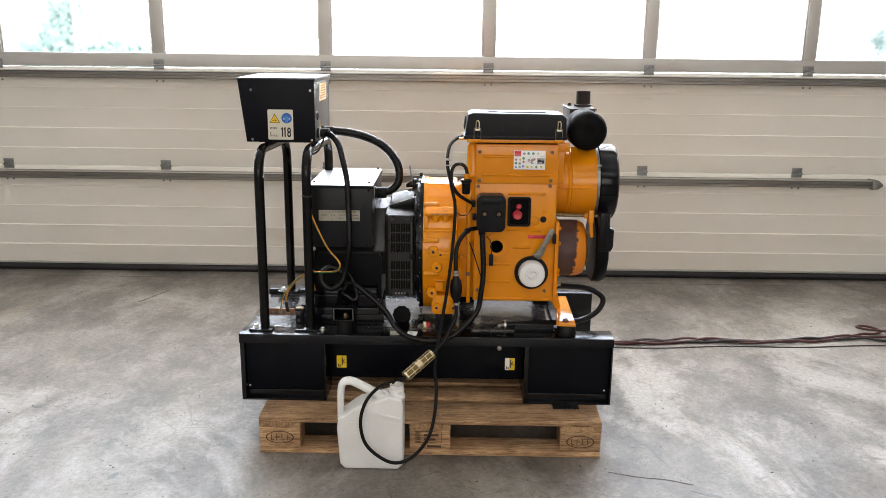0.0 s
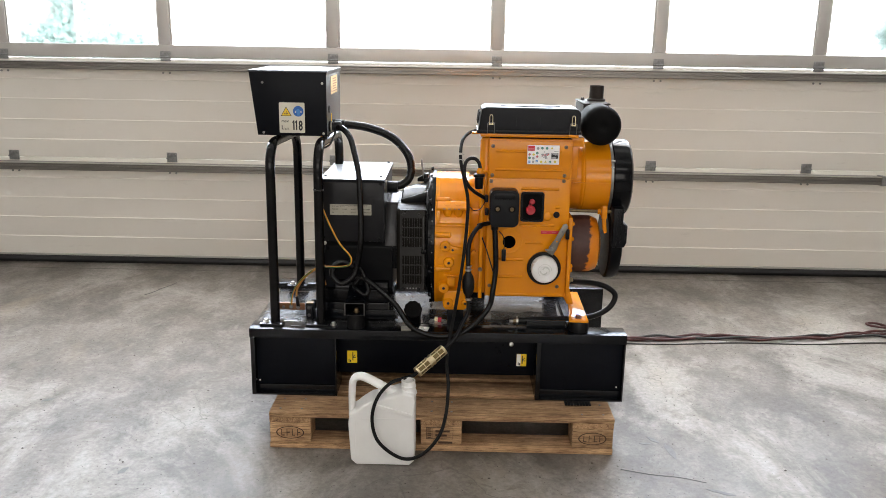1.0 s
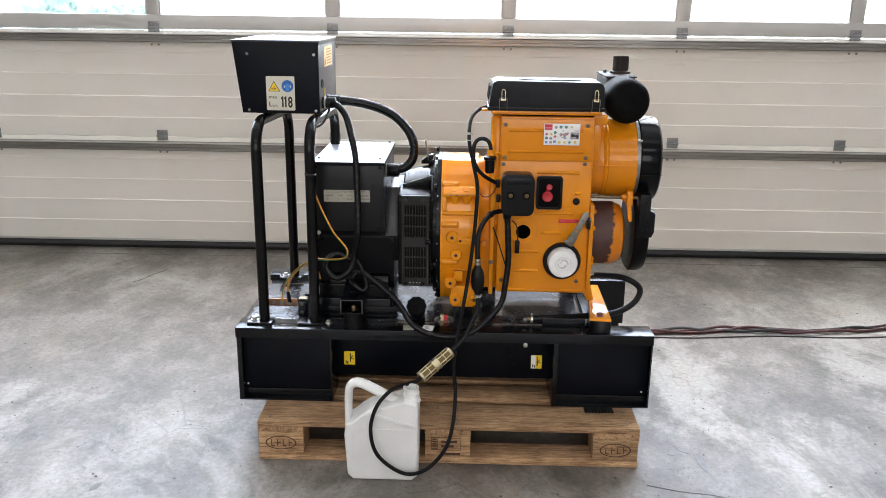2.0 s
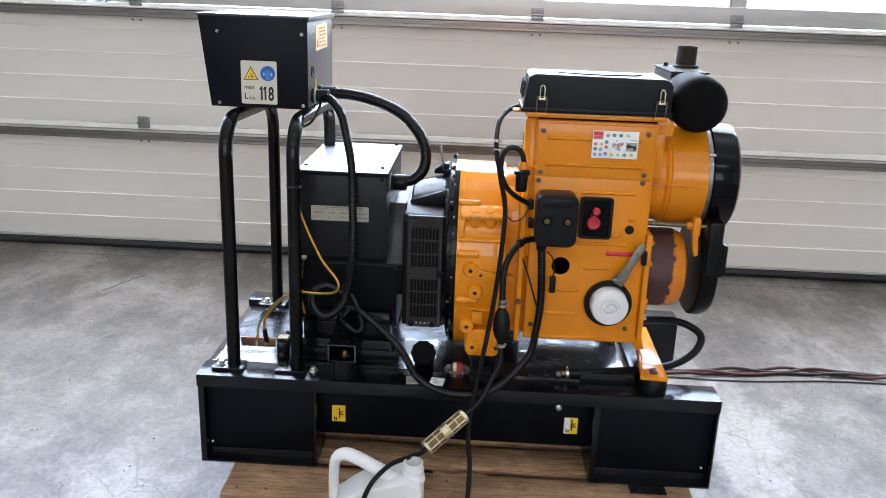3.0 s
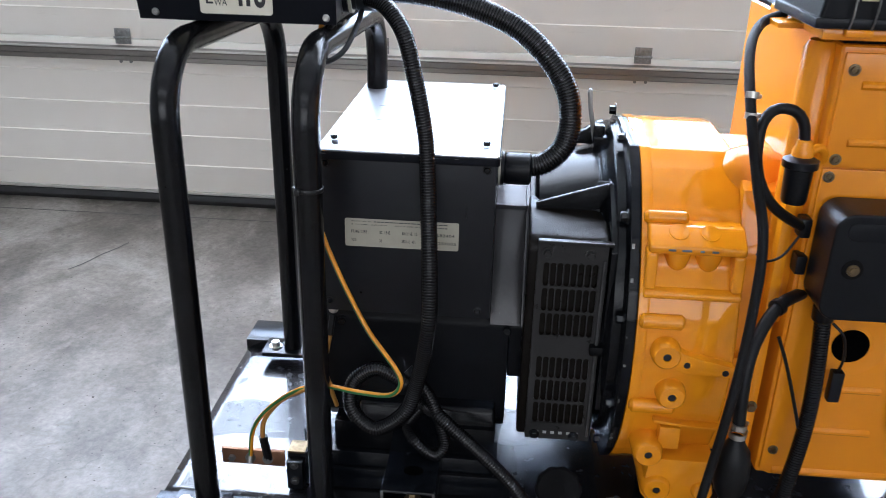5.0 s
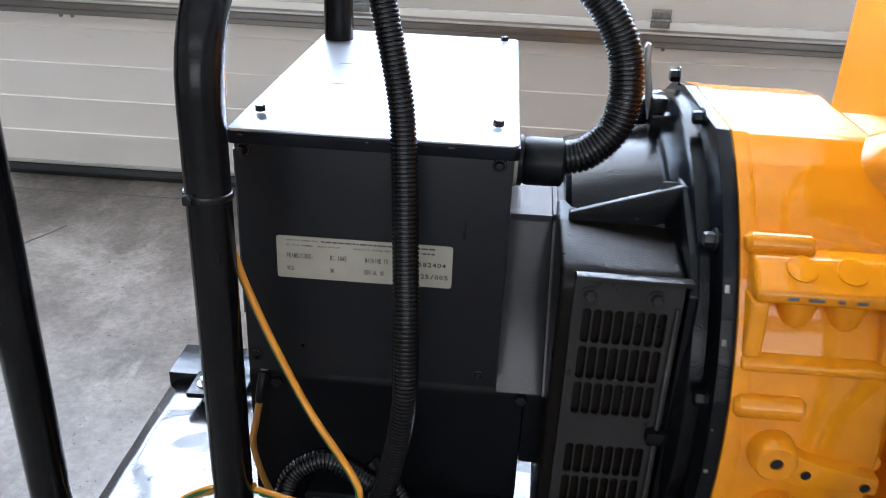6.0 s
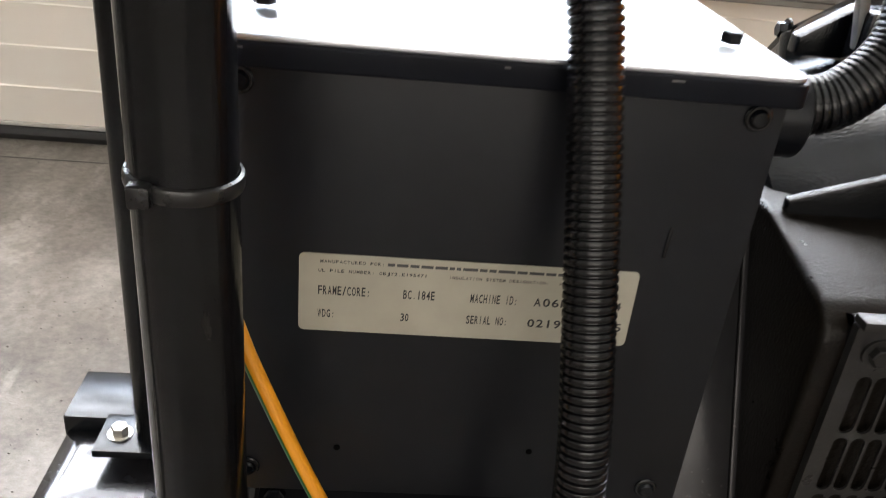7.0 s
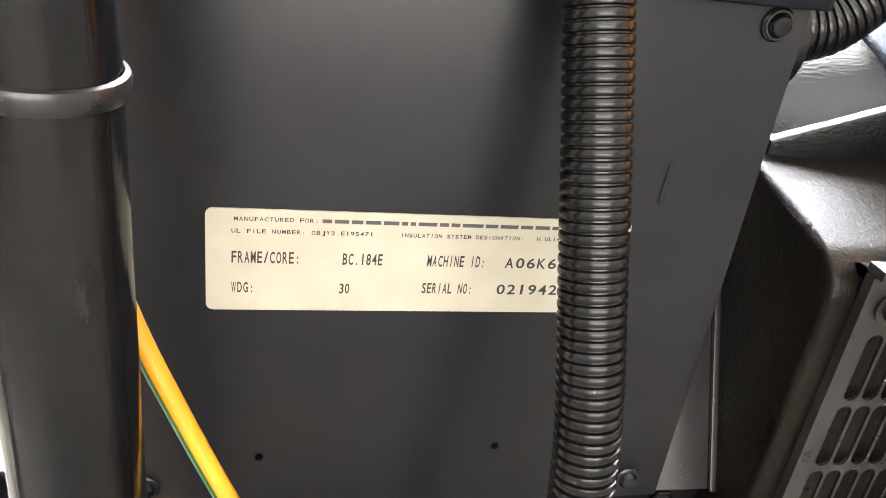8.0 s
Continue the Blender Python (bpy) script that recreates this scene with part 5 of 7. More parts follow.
    for x, y in ((-0.4345, 0.312), (-0.2355, 0.310), (-0.2345, 0.652), (-0.4355, 0.652)):
        part("lid_bolt", hexbolt(B(), (x, y, 0.9135), (0, 0, 1), 0.0048, 0.005, False), BLACK_CAST, tb)
    for x, z in ((-0.4385, 0.8945), (-0.2325, 0.8945), (-0.4385, 0.6995), (-0.2378, 0.6955)):
        sc = part("panel_screw", lathe(B(), (x, 0.272, z), (0, -1, 0), [(0, 0), (0.0056, 0), (0.0058, 0.0007), (0.0050, 0.0014), (0.0042, 0.0016), (0.0040, 0.0026), (0.0030, 0.0036), (0, 0.0039)], 24), BLACK_GLOSS, tb)
        part("worn_rim", lathe(B(), (x, 0.2706, z), (0, -1, 0), [(0.0043, 0), (0.0051, 0), (0.0050, 0.0004), (0.0043, 0.0004)], 24), WORN_EDGE, sc, "washer rim with the paint rubbed off")
    # black dots paint the shade in the rivet holes
    for x, z in ((-0.3955, 0.7135), (-0.301, 0.716)):
        part("rivet_hole_shade", lathe(B(), (x, 0.2718, z), (0, -1, 0), [(0, 0), (0.0016, 0), (0.0016, 0.0004), (0, 0.0004)], 10), HOLE_SHADE, tb)
    t = box(B(), -0.0008, 0.0008, 0, 0.0006, -0.0075, 0.0075, 0.0002)
    bmesh.ops.transform(t, matrix=pose(-0.2568, 0.2713, 0.8360, 0, 3, 0), verts=t.verts[:])
    part("scratch", t, BLACK_GLOSS, tb)
    for x, y, n, turn in ((-0.385, 0.42, 0.022, 20), (-0.372, 0.455, 0.015, -35), (-0.395, 0.50, 0.018, 5), (-0.345, 0.40, 0.012, 60), (-0.41, 0.36, 0.012, -10)):
        t = box(B(), -n / 2, n / 2, -0.0004, 0.0004, 0, 0.0003)
        bmesh.ops.transform(t, matrix=pose(x, y, 0.9134, 0, 0, turn), verts=t.verts[:])
        part("lid_scratch", t, BOLT_DARK, tb)
    rating_plate(tb, 0.272)
    # hole plugs and the numbers strip on the end face
    part("end_strip", box(B(), -0.4595, -0.4585, 0.31, 0.335, 0.72, 0.88), GREY_SATIN, a, "grey strip with worn print")
    # speed lever bracket on top of the fan end
    lev = part("lever_bracket", box(B(), -0.086, -0.070, 0.468, 0.492, 0.862, 0.905, 0.003), BLACK_CAST, a)
    bm = prism(B(), [(-0.0835, 0.868), (-0.0755, 0.866), (-0.0895, 0.930), (-0.0925, 0.955), (-0.0965, 0.957), (-0.0990, 0.951), (-0.0955, 0.925)], "y", 0.476, 0.484, 0.0015)
    part("lever", bm, STEEL, lev, "slim dark steel lever")


def rating_plate(parent, y):
    x0, x1, z0, z1 = -0.4148, -0.2658, 0.7817, 0.8207
    p = part("rating_plate", prism(B(), rounded(x0, x1, z0, z1, 0.0025), "y", y - 0.0008, y - 0.0001), CREAM_LABEL, parent, "cream foil rating plate with black print")
    f = y - 0.00082
    w, h = x1 - x0, z1 - z0

    def put(text, u, v, width, height, bold=0.0):
        """Print with every character in a cell of the same width."""
        cell = width / len(text)
        for k, ch in enumerate(text):
            if ch == " ":
                continue
            tall = {".": 0.16, ":": 0.62}.get(ch, 1.0)
            wide = {".": 0.22, ":": 0.22, "1": 0.24, "I": 0.16, "/": 0.7}.get(ch, 0.78)
            lettering("print", ch, (x0 + u * w + cell * (k + 0.5 - wide / 2), f, z0 + v * h), height * tall, INK, p, cell * wide, 0.00006, bold=bold)

    def bars(u0, u1, v, height, seed):
        bm, r, u = B(), random.Random(seed), u0
        while u < u1:
            n = r.uniform(0.012, 0.05)
            box(bm, x0 + u * w, x0 + min(u + n, u1) * w, f - 0.00006, f, z0 + v * h, z0 + v * h + height)
            u += n + 0.006
        part("print_bar", bm, FAINT_INK, p)

    put("MANUFACTURED FOR:", 0.060, 0.890, 0.0280, 0.0015, 0.012)
    bars(0.255, 0.90, 0.890, 0.0014, 3)
    put("UL FILE NUMBER: OBJY2.E195471", 0.055, 0.775, 0.0475, 0.0015, 0.012)
    put("INSULATION SYSTEM DESIGNATION:", 0.435, 0.775, 0.0445, 0.0015, 0.012)
    put("H.UL14", 0.765, 0.775, 0.0088, 0.0015, 0.012)
    bars(0.83, 0.90, 0.775, 0.0014, 4)
    put("FRAME/CORE:", 0.055, 0.485, 0.0232, 0.0044, 0.016)
    put("BC.184E", 0.305, 0.485, 0.0143, 0.0044, 0.016)
    put("WDG:", 0.055, 0.185, 0.0080, 0.0040, 0.016)
    put("30", 0.302, 0.185, 0.0040, 0.0040, 0.016)
    put("MACHINE ID:", 0.505, 0.485, 0.0215, 0.0044, 0.016)
    put("A06K682404", 0.695, 0.485, 0.0405, 0.0041, 0.016)
    put("SERIAL NO:", 0.500, 0.200, 0.0190, 0.0042, 0.016)
    put("0219425/005", 0.685, 0.200, 0.0440, 0.0041, 0.016)


alternator()


def alternator_mount():
    m = thing("anti_vibration_mount", (-0.309, 0.18, BT), "black channel bracket on a round rubber mount", "mount")
    part("rubber_block", lathe(B(), (-0.314, 0.178, BT), (0, 0, 1), [(0, 0), (0.031, 0), (0.033, 0.006), (0.031, 0.03), (0.033, 0.052), (0, 0.052)], 28), RUBBER, m)
    bm = prism(B(), [(0.142, 0.4875), (0.225, 0.4875), (0.285, 0.5125), (0.285, 0.5165), (0.224, 0.4915), (0.142, 0.4915)], "x", -0.350, -0.279, 0.0008)
    for x in (-0.350, -0.283):
        prism(bm, [(0.142, 0.4445), (0.285, 0.4445), (0.285, 0.5122), (0.225, 0.4872), (0.142, 0.4872)], "x", x, x + 0.004, 0.0008)
    box(bm, -0.3455, -0.2835, 0.1425, 0.28, 0.4445, 0.4485, 0.001)
    part("channel", bm, BLACK_GLOSS, m)
    for x in (-0.3505, -0.2825):
        part("worn_edge", box(B(), x, x + 0.0034, 0.1412, 0.1419, 0.446, 0.490, 0.0003), BOLT_DARK, m)
    part("worn_edge", box(B(), -0.349, -0.280, 0.1412, 0.1419, 0.4905, 0.4918, 0.0003), BOLT_DARK, m)
    part("nut", hexbolt(B(), (-0.312, 0.178, 0.4485), (0, 0, 1), 0.0085, 0.012), SCREW_BROWN, m)
    # flat black oval painted as the shade in the hole
    part("top_hole_shade", prism(B(), disc(-0.312, 0.186, 0.010, 20, 1.35), "z", 0.4912, 0.4918), HOLE_SHADE, m)


alternator_mount()


def earth_lug():
    w = thing("earth_wire", (-0.447, 0.29, 0.6), "grimy yellow earth wire with a plated lug on the alternator", "wire", "earth wires")
    part("ring_lug", lathe(B(), (-0.4415, 0.308, 0.668), (0, -1, 0), [(0, 0), (0.0070, 0), (0.0070, 0.003), (0, 0.003)], 16), ZINC, w, "bright plated ring lug")
    part("lug_bolt", hexbolt(B(), (-0.4415, 0.305, 0.668), (0, -1, 0), 0.0045, 0.004), ZINC, w)
    part("sleeve", hose(B(), [(-0.4415, 0.300, 0.660), (-0.4425, 0.294, 0.650), (-0.4445, 0.292, 0.634)], 0.0046, 10, 0.004), RUBBER, w, "black crimp sleeve")
    part("wire", hose(B(), [(-0.4445, 0.292, 0.634), (-0.449, 0.290, 0.610), (-0.453, 0.290, 0.585), (-0.448, 0.292, 0.55), (-0.44, 0.30, 0.51)], 0.0034, 10, 0.006), EARTH_BROWN, w)


earth_lug()


def earth_bar():
    e = thing("earth_bar", (-0.55, 0.26, BT), "tarnished copper earthing bar with bolts on a black block", "earth bar")
    t = box(B(), -0.606, -0.512, 0.258, 0.264, 0.424, 0.450, 0.001)
    part("bar", t, COPPER, e)
    for x in (-0.590, -0.563, -0.537):
        part("bolt", hexbolt(B(), (x, 0.258, 0.436), (0, -1, 0), 0.0055, 0.005, x > -0.58), STEEL, e)
    bm = box(B(), -0.510, -0.480, 0.265, 0.295, BT, 0.446, 0.003)
    box(bm, -0.507, -0.483, 0.248, 0.2645, BT, 0.440, 0.002)
    part("terminal_block", bm, BLACK_PLASTIC, e)
    part("terminal_cap", box(B(), -0.508, -0.482, 0.262, 0.290, 0.4465, 0.4500, 0.001), SCREW_BROWN, e)
    for z in (0.412, 0.44):
        part("screw", hexbolt(B(), (-0.495, 0.248, z - 0.004), (0, -1, 0), 0.0045, 0.003), BOLT_DARK, e)


earth_bar()

# ---------------------------------------------------------------- engine
EX0, EX1, EY, EYB, EZ0, EZ1 = 0.146, 0.436, 0.222, 0.625, 0.503, 1.072


def housing_outline(grow=0.0):
    """Round towards the front, cut flat on top, plain at the back."""
    out = []
    for k in range(17):
        a = radians(117 + 114 * k / 16)
        out.append((HOUSING_Y + (HOUSING_R + grow) * math.cos(a), HOUSING_Z + (HOUSING_R + grow) * math.sin(a)))
    back = [(0.42, 0.436), (0.56, 0.44), (0.68, 0.475), (0.74, 0.54), (0.77, 0.66), (0.755, 0.76), (0.66, 0.85), (0.56, 0.900), (0.50, 0.910)]
    return out + [(y, z + (grow if z > 0.8 else -grow if z < 0.5 else 0)) for y, z in back]


def flywheel_housing(e):
    hs = part("flywheel_housing", prism(B(), housing_outline(), "x", -0.036, 0.088, 0.006, 3), ORANGE_CAST, e, "orange cast flywheel housing")
    ap = part("adaptor_plate", prism(B(), housing_outline(0.002), "x", -0.0500, -0.0368, 0.0025), BLACK_CAST, e, "black adaptor plate with worn edges")
    rnd = random.Random(17)
    for k in range(7):
        a = radians(148 + 11 * k + rnd.uniform(-5, 5))
        y, z = HOUSING_Y + (HOUSING_R + 0.0022) * math.cos(a), HOUSING_Z + (HOUSING_R + 0.0022) * math.sin(a)
        chip = box(B(), -0.0482, -0.0482 + rnd.uniform(0.001, 0.0045), -0.0004, 0.0005, -0.001, rnd.uniform(0.001, 0.006), 0.0002)
        bmesh.ops.transform(chip, matrix=Matrix.Translation((0, y, z)) @ Matrix.Rotation(a - math.pi, 4, "X"), verts=chip.verts[:])
        part("paint_chip", chip, BOLT_DARK if k % 3 else STEEL, ap)
    part("mounting_rim", prism(B(), housing_outline(0.0015), "x", -0.0365, -0.022, 0.003), ORANGE_CAST, hs)
    # starter window: ledge, pocket with two cast lugs and lower lip
    part("ledge", prism(B(), [(0.240, 0.812), (0.224, 0.814), (0.222, 0.824), (0.250, 0.842), (0.275, 0.842), (0.275, 0.812)], "x", -0.030, 0.087, 0.0045, 3), ORANGE_CAST, hs)
    for x0, x1 in ((-0.032, -0.018), (0.073, 0.087)):
        part("pocket_side", prism(B(), [(0.218, 0.768), (0.224, 0.815), (0.27, 0.815), (0.27, 0.768)], "x", x0, x1, 0.004, 3), ORANGE_CAST, hs)
    part("pocket_lip", prism(B(), [(0.236, 0.752), (0.216, 0.757), (0.215, 0.764), (0.226, 0.770), (0.25, 0.770)], "x", -0.032, 0.087, 0.004, 3), ORANGE_CAST, hs)
    for x in (0.008, 0.046):
        part("pocket_boss", lathe(B(), (x, 0.245, 0.814), (0, -0.12, -1), [(0.017, 0), (0.016, 0.010), (0.012, 0.022), (0.006, 0.028), (0, 0.029)], 16), ORANGE_CAST, hs)
    for x in (0.006, 0.044):
        part("ledge_pad", lathe(B(), (x, 0.243, 0.8355), (0, -0.53, 0.85), [(0, 0), (0.013, 0), (0.012, 0.0025), (0, 0.003)], 20), ORANGE_CAST, hs)
    for x, n in ((-0.008, 0.009), (0.008, 0.012), (0.030, 0.005), (0.044, 0.008)):
        part("cast_mark", box(B(), x, x + n, 0.2207, 0.2215, 0.8195, 0.8222, 0.0003), SCUFF, hs, "scuffed paint")
    # ribs and finger bosses
    for x0, x1, y, z, r in ((-0.034, 0.020, 0.266, 0.846, 0.009), (-0.034, 0.022, 0.212, 0.728, 0.010), (-0.034, 0.024, 0.208, 0.607, 0.010)):
        part("boss_finger", rod(B(), (x0, y, z), (x1, y, z), r, 16, 0.004), ORANGE_CAST, hs)
    for (x, z), r in (((0.002, 0.690), 0.017), ((0.015, 0.632), 0.017), ((-0.002, 0.536), 0.018), ((0.015, 0.480), 0.018), ((0.076, 0.480), 0.013)):
        y = 0.188 if z > 0.6 else 0.196
        part("threaded_boss", lathe(B(), (x, y + 0.09, z), (0, -1, 0), [(0, 0), (r + 0.005, 0), (r + 0.002, 0.080), (r, 0.088), (r - 0.002, 0.090), (0.0055, 0.090), (0.0045, 0.077), (0, 0.077)], 24), ORANGE_CAST, hs)
        # black plug paints the shade down the thread
        part("thread_hole_shade", rod(B(), (x, y + 0.010, z), (x, y + 0.0008, z), 0.0048, 12), INK, hs)
    part("boss_web", prism(B(), [(0.002, 0.707), (0.028, 0.692), (0.087, 0.679), (0.087, 0.663), (0.026, 0.666), (0.002, 0.674)], "y", 0.192, 0.235, 0.004), ORANGE_CAST, hs)
    # shade of the web's two holes, put on as black plugs
    for x, z in ((0.028, 0.679), (0.076, 0.671)):
        part("thread_hole_shade", rod(B(), (x, 0.196, z), (x, 0.1912, z), 0.0042, 12), INK, hs)
    part("cast_line", prism(B(), [(0.0, 0.586), (0.05, 0.580), (0.087, 0.579), (0.087, 0.575), (0.05, 0.576), (0.0, 0.581)], "y", 0.206, 0.25, 0.001), ORANGE_CAST, hs)
    part("cast_pad", box(B(), 0.010, 0.038, 0.208, 0.26, 0.540, 0.574, 0.003), ORANGE_CAST, hs)
    part("foot", prism(B(), [(0.002, 0.526), (0.088, 0.526), (0.088, 0.466), (0.072, 0.454), (0.006, 0.454), (-0.004, 0.466)], "y", 0.204, 0.31, 0.004), ORANGE_CAST, hs)


def crankcase(e):
    # neck between the housing and the crankcase
    part("neck", prism(B(), [(0.268, 0.50), (0.262, 0.80), (0.285, 0.88), (0.34, 0.905), (0.46, 0.905), (0.62, 0.80), (0.62, 0.50)], "x", 0.086, EX0 + 0.003, 0.006), ORANGE_CAST, e)
    part("neck_rib", box(B(), 0.122, 0.136, 0.232, 0.27, 0.49, 0.905, 0.004), ORANGE_CAST, e)
    part("neck_boss", lathe(B(), (0.104, 0.275, 0.655), (0, -1, 0), [(0, 0), (0.010, 0), (0.009, 0.03), (0, 0.03)], 16), ORANGE_CAST, e)
    blk = part("crankcase", box(B(), EX0, EX1, EY, EYB, EZ0, EZ1, 0.006, 3), ORANGE, e, "orange enamelled engine casing")
    # two cover plates on the front
    yp = EY - 0.005
    o = [(0.150, 0.936), (0.428, 0.936), (0.428, 1.064), (0.150, 1.064)]
    part("cover_plate", prism(B(), o, "y", yp, EY + 0.001, 0.0015), ORANGE, blk)
    lower = part("cover_plate", prism(B(), [(0.150, 0.512), (0.162, 0.506), (0.424, 0.506), (0.430, 0.515), (0.430, 0.9335), (0.150, 0.9335)], "y", yp, EY + 0.001, 0.0015), ORANGE, blk)

    def bead(x0, x1, z, w=0.0055):
        o = [(yp - 0.0005 + 0.001, z - w), (yp - 0.004, z - w * 0.3), (yp - 0.004, z + w * 0.3), (yp + 0.0005, z + w)]
        part("pressed_bead", prism(B(), o, "x", x0, x1, 0.0012), ORANGE, blk)

    for x0, x1, z in ((0.172, 0.398, 1.0295), (0.170, 0.404, 0.965), (0.264, 0.395, 0.899), (0.262, 0.384, 0.769), (0.285, 0.348, 0.705), (0.190, 0.278, 0.643), (0.192, 0.278, 0.579), (0.385, 0.402, 0.835)):
        bead(x0, x1, z)
    bead(0.165, 0.42, 0.513, 0.006)
    for x, z in ((0.161, 1.046), (0.412, 1.046), (0.161, 0.945), (0.411, 0.947), (0.158, 0.924), (0.410, 0.928), (0.162, 0.545), (0.404, 0.545)):
        part("cover_screw", lathe(B(), (x, yp, z), (0, -1, 0), [(0, 0), (0.0066, 0), (0.0066, 0.0012), (0.0046, 0.0014), (0.0044, 0.0048), (0.0028, 0.0048), (0.0024, 0.0028), (0, 0.0028)], 20), SCREW_BROWN, blk)
    # bulged round boss and the open hole beside it
    part("round_bulge", lathe(B(), (0.3585, yp + 0.001, 0.802), (0, -1, 0), [(0.017, 0), (0.014, 0.003), (0.007, 0.004), (0, 0.004)], 28), ORANGE, blk)
    part("port_ring", lathe(B(), (0.229, yp + 0.001, 0.710), (0, -1, 0), [(0.046, 0), (0.0445, 0.0022), (0.043, 0.0022), (0.040, 0.0014), (0.025, 0.0014), (0.0235, -0.004)], 40), ORANGE, blk)
    # black disc in place of the port's shaded depth
    part("port_shade", lathe(B(), (0.2275, yp - 0.0006, 0.707), (0, -1, 0), [(0, 0), (0.0228, 0), (0.0228, 0.0006), (0.021, 0.0002), (0, 0.0002)], 32), HOLE_SHADE, blk, "black disc painting the shade in the open port")
    part("round_plug", lathe(B(), (0.390, yp, 0.808), (0, -1, 0), [(0, 0), (0.0115, 0), (0.0105, 0.003), (0, 0.0035)], 24), RUBBER, blk)
    # black injection pump cover
    bm = prism(B(), rounded(0.153, 0.253, 0.774, 0.903, 0.020), "y", 0.152, 0.212, 0.008, 4)
    cov = part("pump_cover", bm, BLACK_PLASTIC, blk, "black moulded pump cover")
    part("cover_brow", prism(B(), rounded(0.166, 0.240, 0.872, 0.893, 0.009), "y", 0.1508, 0.1530, 0.0009), BLACK_PLASTIC, cov)
    for x in (0.180, 0.229):
        part("screw_recess", lathe(B(), (x, 0.1520, 0.838), (0, -1, 0), [(0, 0), (0.0120, 0), (0.0115, 0.0008), (0.009, 0.0010), (0, 0.0010)], 22), BLACK_MATT, cov)
        part("cover_bolt", hexbolt(B(), (x, 0.1508, 0.838), (0, -1, 0), 0.0048, 0.0034), SCREW_BROWN, cov)
    # stop switch in its framed pocket
    bm = B()
    o = rounded(0.263, 0.344, 0.784, 0.889, 0.009)
    i = rounded(0.270, 0.337, 0.791, 0.882, 0.006)
    for y0, y1 in ((0.205, 0.2165),):
        vs = [[bm.verts.new((a, y, b)) for a, b in ol] for y, ol in ((y1, o), (y0, o), (y0, i), (y1 - 0.001, i))]
        for p, q in zip(vs, vs[1:]):
            for k in range(len(p)):
                j = (k + 1) % len(p)
                bm.faces.new((p[k], p[j], q[j], q[k]))
    sw = part("switch_frame", bm, BLACK_PLASTIC, blk, "black plastic pocket frame")
    part("pocket_floor", prism(B(), rounded(0.2695, 0.3375, 0.7905, 0.8825, 0.006), "y", 0.2115, 0.2150), BLACK_MATT, sw)
    part("push_button", lathe(B(), (0.296, 0.2110, 0.828), (0, -1, 0.05), [(0, 0), (0.009, 0), (0.0095, 0.012), (0.0165, 0.021), (0.0168, 0.025), (0.0135, 0.0275), (0, 0.025)], 28), RED_PLASTIC, sw, "red mushroom push button")
    part("pull_knob", lathe(B(), (0.300, 0.2110, 0.857), (0, -1, 0.1), [(0, 0), (0.0055, 0), (0.006, 0.022), (0.0095, 0.025), (0.0098, 0.031), (0.0075, 0.034), (0, 0.034)], 22), RED_PLASTIC, sw, "small red pull knob")
    part("button_post", rod(B(), (0.296, 0.2149, 0.842), (0.296, 0.186, 0.842), 0.006, 14), RED_PLASTIC, sw)
    # oil filler: black surround with white cap
    ring = part("filler_surround", lathe(B(), (0.3535, yp, 0.6145), (0, -1, 0), [(0, 0), (0.060, 0), (0.060, 0.012), (0.057, 0.016), (0.050, 0.016), (0.049, 0.010), (0, 0.010)], 48), RUBBER, blk, "black rubber surround")
    cap = part("white_cap", lathe(B(), (0.3535, yp - 0.010, 0.6160), (0, -1, 0), [(0, 0), (0.047, 0), (0.0465, 0.030), (0.0435, 0.036), (0.030, 0.0385), (0.018, 0.0385), (0.016, 0.0365), (0, 0.0365)], 48), CAP_WHITE, ring, "white plastic drum cap with a worn embossed mark")
    for k in range(2):
        a0 = math.pi * k
        arc = [(0.3535 + 0.017 * math.cos(a0 + 0.45 * i) * (1 - 0.09 * i), yp - 0.0475, 0.6160 + 0.017 * math.sin(a0 + 0.45 * i) * (1 - 0.09 * i)) for i in range(7)]
        part("embossed_mark", hose(B(), arc, 0.0024, 8, 0.002), CAP_GREY, cap)
    part("worn_mark", hose(B(), [(0.3535 + 0.024 * math.cos(0.5 * i), yp - 0.0475, 0.6160 + 0.024 * math.sin(0.5 * i)) for i in range(9)], 0.0014, 8, 0.002), CAP_GREY, cap)
    return blk


